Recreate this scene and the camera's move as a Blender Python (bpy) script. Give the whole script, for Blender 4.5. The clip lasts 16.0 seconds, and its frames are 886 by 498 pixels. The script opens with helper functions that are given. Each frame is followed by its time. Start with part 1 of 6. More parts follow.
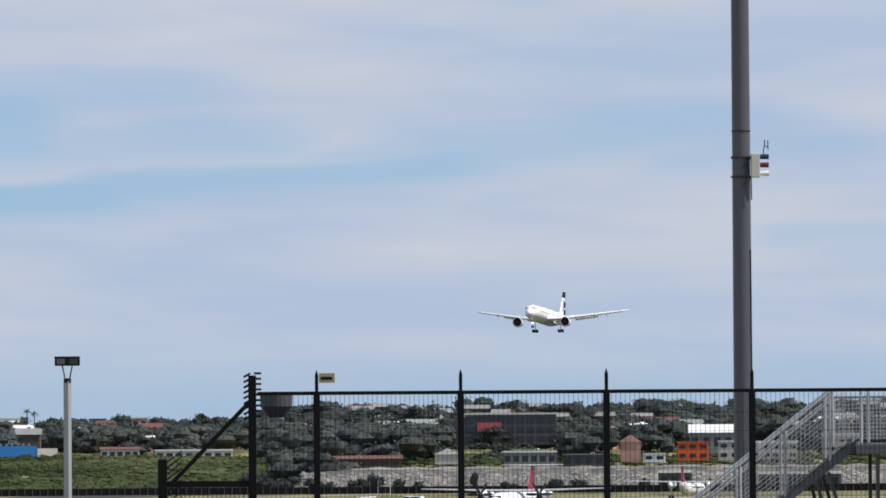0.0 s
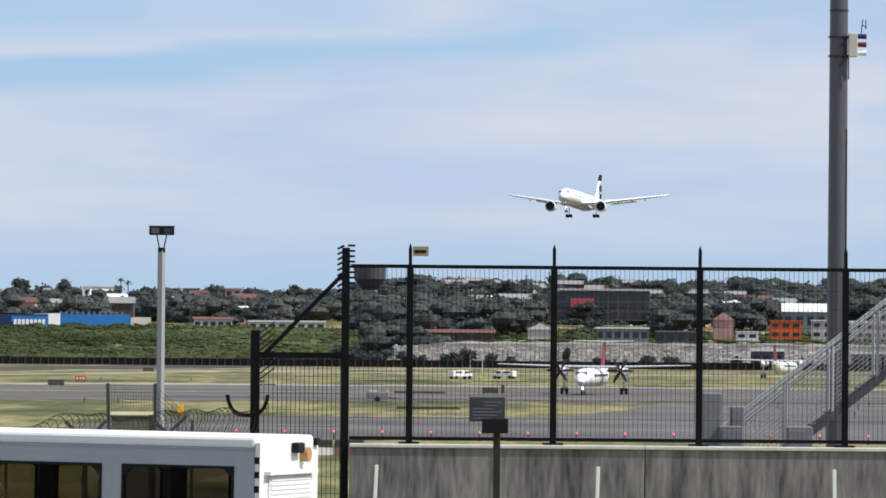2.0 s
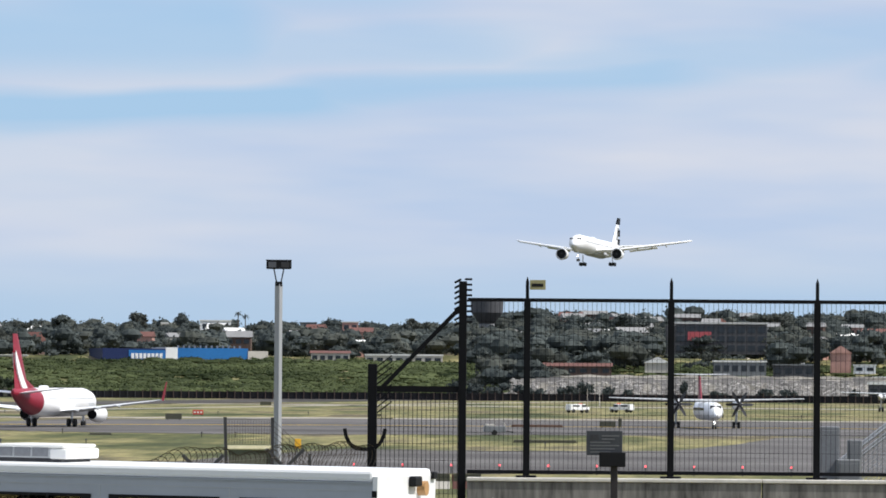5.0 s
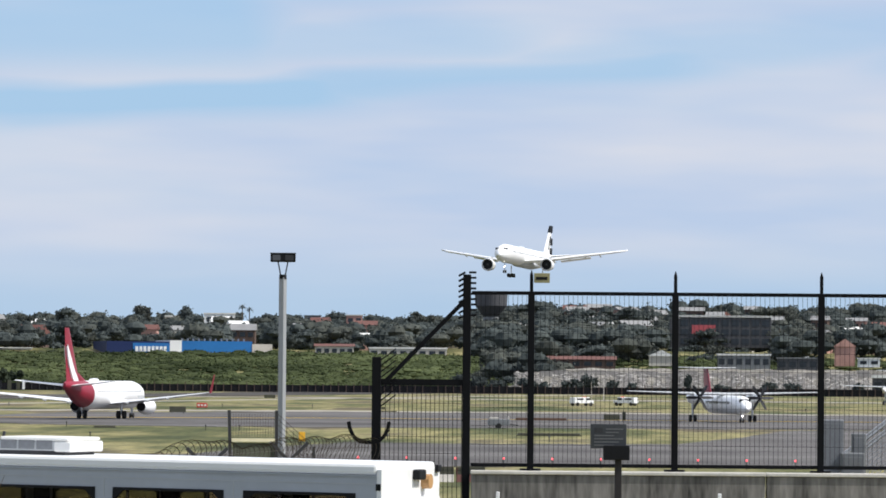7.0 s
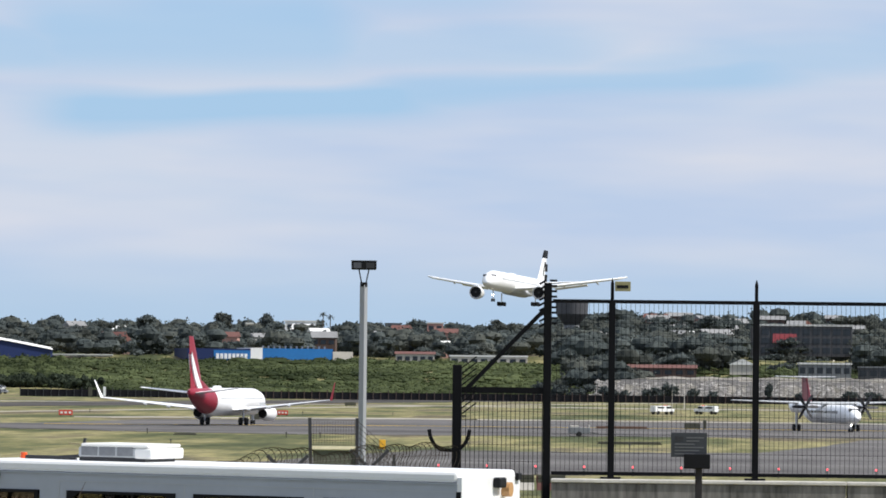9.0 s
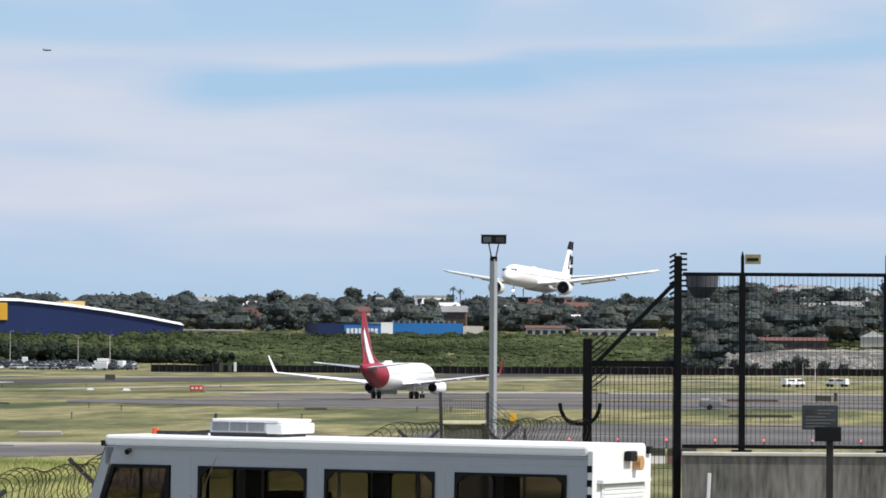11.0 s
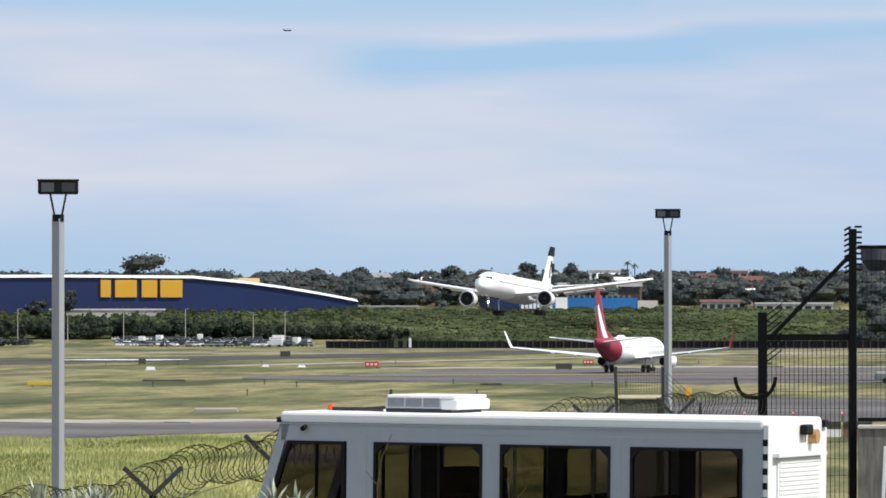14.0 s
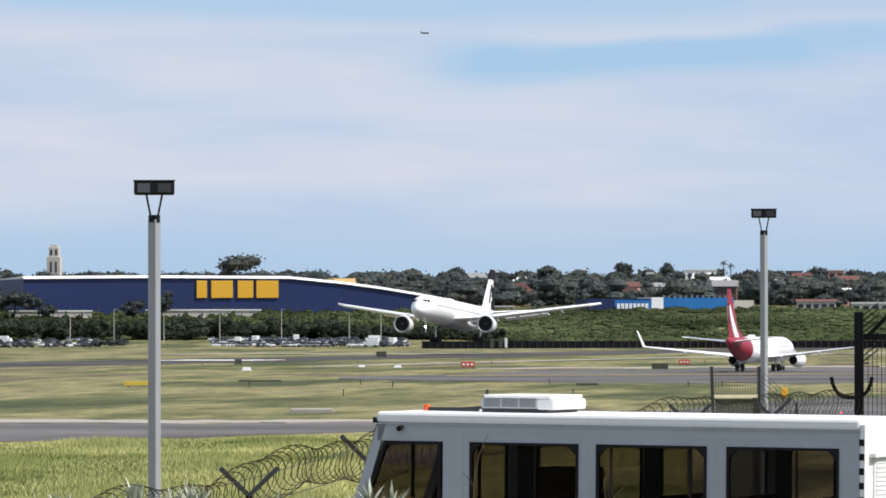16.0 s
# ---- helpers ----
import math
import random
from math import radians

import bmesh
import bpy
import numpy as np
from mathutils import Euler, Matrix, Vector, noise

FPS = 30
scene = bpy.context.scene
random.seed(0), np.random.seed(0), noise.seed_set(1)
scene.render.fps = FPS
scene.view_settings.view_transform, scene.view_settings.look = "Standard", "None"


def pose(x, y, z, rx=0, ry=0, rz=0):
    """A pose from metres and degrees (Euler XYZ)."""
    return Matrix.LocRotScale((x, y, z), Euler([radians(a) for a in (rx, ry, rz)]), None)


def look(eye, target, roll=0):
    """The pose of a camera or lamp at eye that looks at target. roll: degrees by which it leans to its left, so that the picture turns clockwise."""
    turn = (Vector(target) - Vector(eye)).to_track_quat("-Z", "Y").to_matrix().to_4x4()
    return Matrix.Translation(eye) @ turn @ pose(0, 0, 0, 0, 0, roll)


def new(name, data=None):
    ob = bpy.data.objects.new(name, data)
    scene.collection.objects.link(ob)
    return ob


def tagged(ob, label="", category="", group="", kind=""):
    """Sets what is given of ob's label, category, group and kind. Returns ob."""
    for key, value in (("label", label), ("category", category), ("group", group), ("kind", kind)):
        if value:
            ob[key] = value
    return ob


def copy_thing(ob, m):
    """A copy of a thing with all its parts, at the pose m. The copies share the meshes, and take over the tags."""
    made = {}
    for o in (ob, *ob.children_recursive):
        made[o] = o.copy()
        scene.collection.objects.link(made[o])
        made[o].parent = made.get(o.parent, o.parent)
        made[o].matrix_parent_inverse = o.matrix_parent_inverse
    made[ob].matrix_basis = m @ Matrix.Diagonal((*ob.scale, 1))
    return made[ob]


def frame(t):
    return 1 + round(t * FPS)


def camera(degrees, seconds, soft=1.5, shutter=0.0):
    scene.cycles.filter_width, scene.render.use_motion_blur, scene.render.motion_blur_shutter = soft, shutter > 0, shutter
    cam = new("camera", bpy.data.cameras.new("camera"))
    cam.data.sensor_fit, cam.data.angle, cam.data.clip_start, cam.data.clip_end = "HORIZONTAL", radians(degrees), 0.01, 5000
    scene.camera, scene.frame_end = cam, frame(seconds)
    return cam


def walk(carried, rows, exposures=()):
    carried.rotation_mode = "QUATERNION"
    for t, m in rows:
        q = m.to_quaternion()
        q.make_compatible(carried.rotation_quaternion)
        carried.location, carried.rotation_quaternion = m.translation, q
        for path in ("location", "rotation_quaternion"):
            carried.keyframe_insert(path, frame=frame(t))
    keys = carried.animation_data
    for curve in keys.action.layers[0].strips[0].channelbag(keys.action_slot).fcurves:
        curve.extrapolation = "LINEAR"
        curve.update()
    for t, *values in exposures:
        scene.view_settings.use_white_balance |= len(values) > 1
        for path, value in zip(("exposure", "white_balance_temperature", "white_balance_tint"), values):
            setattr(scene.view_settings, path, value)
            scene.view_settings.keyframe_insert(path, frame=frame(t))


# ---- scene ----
EYE = (0.0, 0.0, 7.5)


def aim(t, yaw, pitch, roll):
    """One camera row: degrees to the right of +Y, up, and lean."""
    y, p = radians(yaw), radians(pitch)
    way = Vector((math.sin(y) * math.cos(p), math.cos(y) * math.cos(p), math.sin(p)))
    return t, look(EYE, Vector(EYE) + way * 1000, roll)


cam = camera(8.46, 16.0, soft=1.7)
walk(cam, [aim(*r) for r in (
    (0.0, 0.904, 2.098, -0.399), (0.5, 1.216, 1.833, -0.126), (1.0, 0.987, 1.403, 0.15), (1.5, 0.531, 1.105, 0.383),
    (2.0, -0.003, 0.895, 0.498), (2.5, -0.399, 0.851, 0.552), (3.0, -0.615, 0.924, 0.534), (3.5, -0.759, 1.06, 0.47),
    (4.0, -0.925, 1.172, 0.473), (4.5, -1.099, 1.216, 0.414), (7.0, -1.164, 1.142, 0.474), (7.5, -1.192, 1.146, 0.791),
    (8.0, -1.331, 1.208, 0.926), (8.5, -1.588, 1.245, 0.779), (9.0, -1.939, 1.211, 0.637), (11.5, -3.448, 0.858, 0.339),
    (12.0, -3.71, 0.777, 0.323), (12.5, -3.978, 0.77, 0.229), (13.0, -4.251, 0.791, 0.113), (13.5, -4.574, 0.77, 0.026),
    (14.0, -4.843, 0.71, -0.005), (14.5, -5.0, 0.634, 0.028), (15.0, -5.114, 0.572, 0.138), (15.5, -5.321, 0.61, 0.114),
    (16.0, -5.76, 0.712, -0.076))],
    exposures=[(0.0, -0.16), (0.5, 0.0), (1.1, 0.05), (16.0, 0.05)])

# ---- light ----
SUN_AZ, SUN_EL = 104.0, 50.0          # degrees clockwise from +Y, and above the horizon
sun = new("sun", bpy.data.lights.new("sun", "SUN"))
sun.data.energy, sun.data.angle, sun.data.color = 5.0, radians(0.6), (1.0, 0.95, 0.88)
_a, _e = radians(SUN_AZ), radians(SUN_EL)
sun.matrix_world = look((0, 0, 60), Vector((0, 0, 60)) - Vector((math.sin(_a) * math.cos(_e), math.cos(_a) * math.cos(_e), math.sin(_e))))


LANES = ((-0.068, 0.0448, 0.03, 0.034, 0.0036, 1.0), (-0.076, 0.0565, 0.02, 0.030, 0.0065, 0.95), (-0.018, 0.0485, 0.085, 0.044, 0.0034, 0.75),
         (0.032, 0.0545, 0.06, 0.045, 0.0034, 0.5), (-0.135, 0.0550, -0.03, 0.045, 0.0042, 0.9), (-0.040, 0.0545, 0.04, 0.034, 0.0034, 0.6),
         (0.085, 0.0400, 0.03, 0.020, 0.0022, 0.4), (-0.050, 0.0630, 0.02, 0.030, 0.0040, 0.55), (0.070, 0.0520, 0.05, 0.020, 0.0025, 0.4))


def build_world():
    w = bpy.data.worlds.new("sky")
    w.use_nodes = True
    scene.world = w
    nt = w.node_tree
    n, l = nt.nodes, nt.links
    n.clear()
    out = n.new("ShaderNodeOutputWorld")
    bg = n.new("ShaderNodeBackground")
    sky = n.new("ShaderNodeTexSky")
    sky.sky_type, sky.sun_disc = "NISHITA", False
    sky.sun_elevation, sky.sun_rotation = _e, _a
    sky.air_density, sky.dust_density, sky.ozone_density = 1.0, 0.3, 3.0
    co = n.new("ShaderNodeTexCoord")
    # thin stretched cloud layers, tilted a little, that hug the horizon
    mp = n.new("ShaderNodeMapping")
    mp.inputs["Rotation"].default_value = (0.0, radians(4.0), 0.0)
    mp.inputs["Scale"].default_value = (8.0, 8.0, 58.0)
    mp.inputs["Location"].default_value = (3.1, 0.4, 1.3)
    l.new(co.outputs["Generated"], mp.inputs["Vector"])
    big = n.new("ShaderNodeTexNoise")
    big.inputs["Scale"].default_value, big.inputs["Detail"].default_value, big.inputs["Roughness"].default_value = 1.0, 3.0, 0.45
    big.inputs["Distortion"].default_value = 0.6
    l.new(mp.outputs["Vector"], big.inputs["Vector"])
    ramp = n.new("ShaderNodeValToRGB")
    ramp.color_ramp.elements[0].position, ramp.color_ramp.elements[0].color = 0.22, (0.72, 0.72, 0.72, 1)
    ramp.color_ramp.elements[1].position, ramp.color_ramp.elements[1].color = 0.52, (1, 1, 1, 1)
    l.new(big.outputs["Fac"], ramp.inputs["Fac"])
    # the warmer and greyer parts of the layer
    mp2 = n.new("ShaderNodeMapping")
    mp2.inputs["Scale"].default_value = (14.0, 14.0, 90.0)
    mp2.inputs["Location"].default_value = (7.7, 2.0, 5.0)
    l.new(co.outputs["Generated"], mp2.inputs["Vector"])
    hue = n.new("ShaderNodeTexNoise")
    hue.inputs["Scale"].default_value, hue.inputs["Detail"].default_value = 1.0, 3.0
    l.new(mp2.outputs["Vector"], hue.inputs["Vector"])
    tone = n.new("ShaderNodeValToRGB")
    tone.color_ramp.elements[0].position, tone.color_ramp.elements[0].color = 0.35, (4.9, 5.95, 7.8, 1)
    tone.color_ramp.elements[1].position, tone.color_ramp.elements[1].color = 0.65, (6.4, 6.8, 7.8, 1)
    l.new(hue.outputs["Fac"], tone.inputs["Fac"])
    # the air's own blue near the horizon over the physical sky
    air = n.new("ShaderNodeMix")
    air.data_type, air.blend_type = "RGBA", "MIX"
    air.inputs["Factor"].default_value = 0.75
    air.inputs["B"].default_value = (3.3, 5.6, 8.6, 1)
    l.new(sky.outputs["Color"], air.inputs["A"])
    mix = n.new("ShaderNodeMix")
    mix.data_type, mix.blend_type = "RGBA", "MIX"
    # the layer thins out towards the horizon
    sep = n.new("ShaderNodeSeparateXYZ")
    l.new(co.outputs["Generated"], sep.inputs["Vector"])
    low = n.new("ShaderNodeMapRange")
    low.interpolation_type = "SMOOTHSTEP"
    low.inputs["From Min"].default_value, low.inputs["From Max"].default_value = 0.008, 0.0255
    low.inputs["To Min"].default_value = 0.2
    l.new(sep.outputs["Z"], low.inputs["Value"])
    cover = n.new("ShaderNodeMath")
    cover.operation = "MULTIPLY"
    l.new(ramp.outputs["Color"], cover.inputs[0])
    l.new(low.outputs["Result"], cover.inputs[1])
    # clear blue lanes between the layers: x, height, slope, half length, half depth, strength
    def math2(op, a, b):
        k = n.new("ShaderNodeMath")
        k.operation = op
        for socket, val in zip(k.inputs, (a, b)):
            if isinstance(val, (int, float)):
                socket.default_value = val
            else:
                l.new(val, socket)
        return k.outputs[0]

    def soft(val, lo, hi):
        k = n.new("ShaderNodeMapRange")
        k.interpolation_type = "SMOOTHSTEP"
        k.inputs["From Min"].default_value, k.inputs["From Max"].default_value = lo, hi
        l.new(val, k.inputs["Value"])
        return k.outputs["Result"]

    wobble = math2("MULTIPLY", math2("SUBTRACT", hue.outputs["Fac"], 0.5), 0.009)
    wispy = soft(big.outputs["Fac"], 0.25, 0.6)
    blue = None
    for x0, z0, slope, hx, hz, power in LANES:
        across = math2("SUBTRACT", math2("SUBTRACT", sep.outputs["X"], x0), math2("MULTIPLY", wobble, 1.5))
        up = math2("ADD", math2("SUBTRACT", sep.outputs["Z"], z0), math2("SUBTRACT", wobble, math2("MULTIPLY", across, slope)))
        one = math2("MULTIPLY", math2("SUBTRACT", 1.0, soft(math2("ABSOLUTE", up, 0.0), hz * 0.25, hz * 1.5)), math2("SUBTRACT", 1.0, soft(math2("ABSOLUTE", across, 0.0), hx * 0.7, hx * 1.25)))
        one = math2("MULTIPLY", one, power)
        blue = one if blue is None else math2("MAXIMUM", blue, one)
    blue = math2("MULTIPLY", blue, math2("SUBTRACT", 1.12, math2("MULTIPLY", wispy, 0.3)))
    thin = math2("MULTIPLY", cover.outputs[0], math2("SUBTRACT", 1.0, math2("MINIMUM", blue, 0.95)))
    l.new(thin, mix.inputs["Factor"])
    l.new(air.outputs["Result"], mix.inputs["A"])
    l.new(tone.outputs["Color"], mix.inputs["B"])
    l.new(mix.outputs["Result"], bg.inputs["Color"])
    bg.inputs["Strength"].default_value = 0.1
    l.new(bg.outputs["Background"], out.inputs["Surface"])


build_world()


# ---- materials ----
def mat(name, col, rough=0.6, metal=0.0, var=0.15, scale=4.0, fine=40.0, bump=0.0, spec=0.5, col2=None, stretch=(1, 1, 1), emit=0.0, rand=0.0, through_leaf=0.0):
    """A node material whose colour varies at two scales, with fine relief."""
    m = bpy.data.materials.new(name)
    m.use_nodes = True
    n, l = m.node_tree.nodes, m.node_tree.links
    b = n["Principled BSDF"]
    b.inputs["Roughness"].default_value, b.inputs["Metallic"].default_value = rough, metal
    b.inputs["Specular IOR Level"].default_value = spec
    co = n.new("ShaderNodeTexCoord")
    mp = n.new("ShaderNodeMapping")
    mp.inputs["Scale"].default_value = stretch
    l.new(co.outputs["Object"], mp.inputs["Vector"])
    a, f = n.new("ShaderNodeTexNoise"), n.new("ShaderNodeTexNoise")
    a.inputs["Scale"].default_value, a.inputs["Detail"].default_value = scale, 4.0
    f.inputs["Scale"].default_value, f.inputs["Detail"].default_value = fine, 3.0
    l.new(mp.outputs["Vector"], a.inputs["Vector"])
    l.new(mp.outputs["Vector"], f.inputs["Vector"])
    both = n.new("ShaderNodeMath")
    both.operation = "MULTIPLY_ADD"
    l.new(f.outputs["Fac"], both.inputs[0])
    both.inputs[1].default_value = 0.4
    half = n.new("ShaderNodeMath")
    half.operation = "MULTIPLY"
    half.inputs[1].default_value = 0.6
    l.new(a.outputs["Fac"], half.inputs[0])
    l.new(half.outputs[0], both.inputs[2])
    ramp = n.new("ShaderNodeValToRGB")
    lo = [c * (1 - var) for c in col]
    hi = [min(1, c * (1 + var)) for c in (col2 or col)]
    ramp.color_ramp.elements[0].position, ramp.color_ramp.elements[0].color = 0.33, (*lo, 1)
    ramp.color_ramp.elements[1].position, ramp.color_ramp.elements[1].color = 0.67, (*hi, 1)
    l.new(both.outputs[0], ramp.inputs["Fac"])
    colour = ramp.outputs["Color"]
    if rand:
        geo = n.new("ShaderNodeNewGeometry")
        hsv = n.new("ShaderNodeHueSaturation")
        mr = n.new("ShaderNodeMapRange")
        mr.inputs["To Min"].default_value, mr.inputs["To Max"].default_value = 1 - rand, 1 + rand
        l.new(geo.outputs["Random Per Island"], mr.inputs["Value"])
        l.new(mr.outputs["Result"], hsv.inputs["Value"])
        l.new(colour, hsv.inputs["Color"])
        colour = hsv.outputs["Color"]
    l.new(colour, b.inputs["Base Color"])
    if through_leaf:
        tl, mx = n.new("ShaderNodeBsdfTranslucent"), n.new("ShaderNodeMixShader")
        mx.inputs["Fac"].default_value = through_leaf
        l.new(colour, tl.inputs["Color"])
        l.new(b.outputs["BSDF"], mx.inputs[1])
        l.new(tl.outputs["BSDF"], mx.inputs[2])
        l.new(mx.outputs["Shader"], n["Material Output"].inputs["Surface"])
    if bump:
        bp = n.new("ShaderNodeBump")
        bp.inputs["Strength"].default_value, bp.inputs["Distance"].default_value = bump, 0.02
        l.new(f.outputs["Fac"], bp.inputs["Height"])
        l.new(bp.outputs["Normal"], b.inputs["Normal"])
    if emit:
        b.inputs["Emission Color"].default_value = (*col, 1)
        b.inputs["Emission Strength"].default_value = emit
    return m


def glass(name, tint, rough=0.02):
    m = bpy.data.materials.new(name)
    m.use_nodes = True
    b = m.node_tree.nodes["Principled BSDF"]
    b.inputs["Base Color"].default_value = (*tint, 1)
    b.inputs["Roughness"].default_value = rough
    b.inputs["IOR"].default_value = 1.15
    b.inputs["Transmission Weight"].default_value = 1.0
    return m


WHITE = mat("white_paint", (0.80, 0.81, 0.82), 0.35, var=0.04, scale=0.6, fine=9)
PLANE_WHITE = mat("aircraft_white", (0.82, 0.83, 0.84), 0.28, var=0.03, scale=0.15, fine=1.2)
PLANE_GREY = mat("aircraft_grey", (0.42, 0.44, 0.46), 0.4, var=0.1, scale=0.3, fine=2.0)
RED = mat("red_paint", (0.25, 0.009, 0.028), 0.4, var=0.1, scale=0.4, fine=3)
BLACK = mat("black_paint", (0.006, 0.0065, 0.008), 0.55, var=0.25, scale=3, fine=30, spec=0.2)
FENCE_BLACK = mat("powder_coat_black", (0.004, 0.0045, 0.006), 0.6, var=0.3, scale=3, fine=40, spec=0.12)
TYRE = mat("tyre_rubber", (0.015, 0.015, 0.015), 0.85, var=0.2)
ALU = mat("bare_metal", (0.55, 0.56, 0.58), 0.35, 0.9, var=0.1, scale=1, fine=12)
# The bus's white with the shade of its unlit sides mixed in.
BUS_WHITE_SHADED = mat("bus_white_shaded", (0.37, 0.40, 0.45), 0.35, var=0.07, scale=0.8, fine=9)
GALV = mat("galvanised_steel", (0.21, 0.22, 0.235), 0.5, 0.4, var=0.18, scale=2.5, fine=25)
ZINC = mat("bright_zinc", (0.40, 0.41, 0.43), 0.45, 0.25, var=0.18, scale=2.5, fine=25)
POLE_GREY = mat("pole_steel", (0.30, 0.315, 0.34), 0.5, 0.05, var=0.12, scale=0.8, fine=14, stretch=(1, 1, 0.15))
MAST_GREY = mat("mast_steel", (0.085, 0.09, 0.105), 0.42, 0.2, var=0.12, scale=0.8, fine=14, stretch=(1, 1, 0.15))
DARK_STEEL = mat("dark_steel", (0.035, 0.036, 0.04), 0.5, 0.3, var=0.3, scale=3, fine=30)
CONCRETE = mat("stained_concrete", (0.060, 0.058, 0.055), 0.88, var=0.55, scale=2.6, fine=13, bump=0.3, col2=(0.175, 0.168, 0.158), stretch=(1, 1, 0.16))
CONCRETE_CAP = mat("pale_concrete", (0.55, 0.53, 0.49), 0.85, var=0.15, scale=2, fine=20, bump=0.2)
LIGHTBAND = mat("amber_plastic", (0.75, 0.10, 0.02), 0.3, var=0.05)
CYAN_BLUE = mat("blue_cladding", (0.012, 0.14, 0.40), 0.5, var=0.12, scale=0.08, fine=0.9)
NAVY = mat("navy_cladding", (0.005, 0.018, 0.088), 0.5, var=0.12, scale=0.04, fine=0.5, stretch=(1, 1, 0.4))
YELLOW = mat("yellow_panel", (0.68, 0.37, 0.025), 0.45, var=0.05)
ROOF_WHITE = mat("white_roof_sheet", (0.75, 0.75, 0.73), 0.5, var=0.08, scale=0.1, fine=1)
GLASS_DARK = mat("dark_window_glass", (0.02, 0.024, 0.03), 0.08, var=0.2, scale=0.3)
VAN_GLASS = glass("tinted_van_glass", (0.36, 0.325, 0.32))
LAMP_ON = mat("lit_landing_lamp", (1.0, 0.93, 0.8), 0.3, var=0.0, emit=14.0)
RED_LAMP = mat("red_beacon", (1.0, 0.10, 0.12), 0.3, var=0.0, emit=1.6)
# Distance haze is mixed into the base colour: paler and bluer than the leaves.
LEAF_HAZED = mat("foliage_hazed", (0.054, 0.067, 0.068), 0.85, var=0.3, scale=0.03, fine=0.3, col2=(0.086, 0.100, 0.097), spec=0.05, rand=0.14, through_leaf=0.3)
LEAF_WARM_HAZED = mat("foliage_olive_hazed", (0.062, 0.071, 0.066), 0.85, var=0.3, scale=0.03, fine=0.3, col2=(0.098, 0.106, 0.094), spec=0.05, rand=0.14, through_leaf=0.3)
SCRUB = mat("scrub_leaves", (0.034, 0.052, 0.022), 0.85, var=0.45, scale=0.010, fine=0.06, col2=(0.084, 0.102, 0.046), spec=0.08, rand=0.16, through_leaf=0.3)
BELT_LEAF = mat("casuarina_needles", (0.026, 0.036, 0.025), 0.85, var=0.3, scale=0.03, fine=0.3, col2=(0.046, 0.058, 0.040), spec=0.05, rand=0.16, through_leaf=0.25)
BARK = mat("bark", (0.09, 0.07, 0.05), 0.9, var=0.3, scale=2, fine=12)


# ---- mesh helpers ----
def P(a, d, z=0.0):
    """A place at a milliradians right of +Y and d metres off."""
    return Vector((d * math.sin(a / 1000), d * math.cos(a / 1000), z))


def part(name, bm, material, parent=None, label="", smooth=False):
    """Links a bmesh as one mesh object under a thing."""
    me = bpy.data.meshes.new(name)
    bmesh.ops.recalc_face_normals(bm, faces=bm.faces)
    bm.to_mesh(me)
    bm.free()
    me.materials.append(material)
    if smooth:
        for p in me.polygons:
            p.use_smooth = True
        me.set_sharp_from_angle(angle=radians(40))
    ob = new(name, me)
    if parent:
        ob.parent = parent
    if label:
        ob["label"] = label
    return ob


def thing(name, m, label, category, group="", kind=""):
    """An empty at the base of a thing."""
    ob = new(name)
    ob.matrix_world = m
    return tagged(ob, label, category, group, kind)


def raw(name, verts, faces, material, parent=None, label=""):
    me = bpy.data.meshes.new(name)
    me.from_pydata(verts, [], faces)
    me.materials.append(material)
    ob = new(name, me)
    if parent:
        ob.parent = parent
    if label:
        ob["label"] = label
    return ob


def box(bm, x0, x1, y0, y1, z0, z1, bevel=0.0):
    vs = [bm.verts.new((x, y, z)) for z in (z0, z1) for y in (y0, y1) for x in (x0, x1)]
    fs = [bm.faces.new([vs[i] for i in q]) for q in ((0, 2, 3, 1), (4, 5, 7, 6), (0, 1, 5, 4), (2, 6, 7, 3), (0, 4, 6, 2), (1, 3, 7, 5))]
    if bevel:
        es = list({e for f in fs for e in f.edges})
        bmesh.ops.bevel(bm, geom=es, offset=bevel, segments=2, affect="EDGES", profile=0.5)
    return bm


def B(*a, bevel=0.0):
    return box(bmesh.new(), *a, bevel=bevel)


def tube(bm, p, q, r0, r1=None, n=10):
    """A closed round bar from p to q."""
    p, q = Vector(p), Vector(q)
    r1 = r0 if r1 is None else r1
    w = (q - p).normalized()
    u = w.orthogonal().normalized()
    v = w.cross(u)
    rings = []
    for c, r in ((p, r0), (q, r1)):
        rings.append([bm.verts.new(c + u * (r * math.cos(2 * math.pi * i / n)) + v * (r * math.sin(2 * math.pi * i / n))) for i in range(n)])
    for i in range(n):
        bm.faces.new((rings[0][i], rings[0][(i + 1) % n], rings[1][(i + 1) % n], rings[1][i]))
    bm.faces.new(rings[0][::-1])
    bm.faces.new(rings[1])
    return bm


def T(p, q, r0, r1=None, n=10):
    return tube(bmesh.new(), p, q, r0, r1, n)


def bar(bm, p, q, w, h=None):
    """A square bar from p to q."""
    p, q = Vector(p), Vector(q)
    h = w if h is None else h
    d = (q - p).normalized()
    s = d.cross(Vector((0, 0, 1)))
    s = s.normalized() if s.length > 1e-4 else Vector((1, 0, 0))
    u = s.cross(d)
    a = [bm.verts.new(c + s * (i * w / 2) + u * (j * h / 2)) for c in (p, q) for i, j in ((-1, -1), (1, -1), (1, 1), (-1, 1))]
    for i in range(4):
        bm.faces.new((a[i], a[(i + 1) % 4], a[4 + (i + 1) % 4], a[4 + i]))
    bm.faces.new(a[3::-1])
    bm.faces.new(a[4:])
    return bm


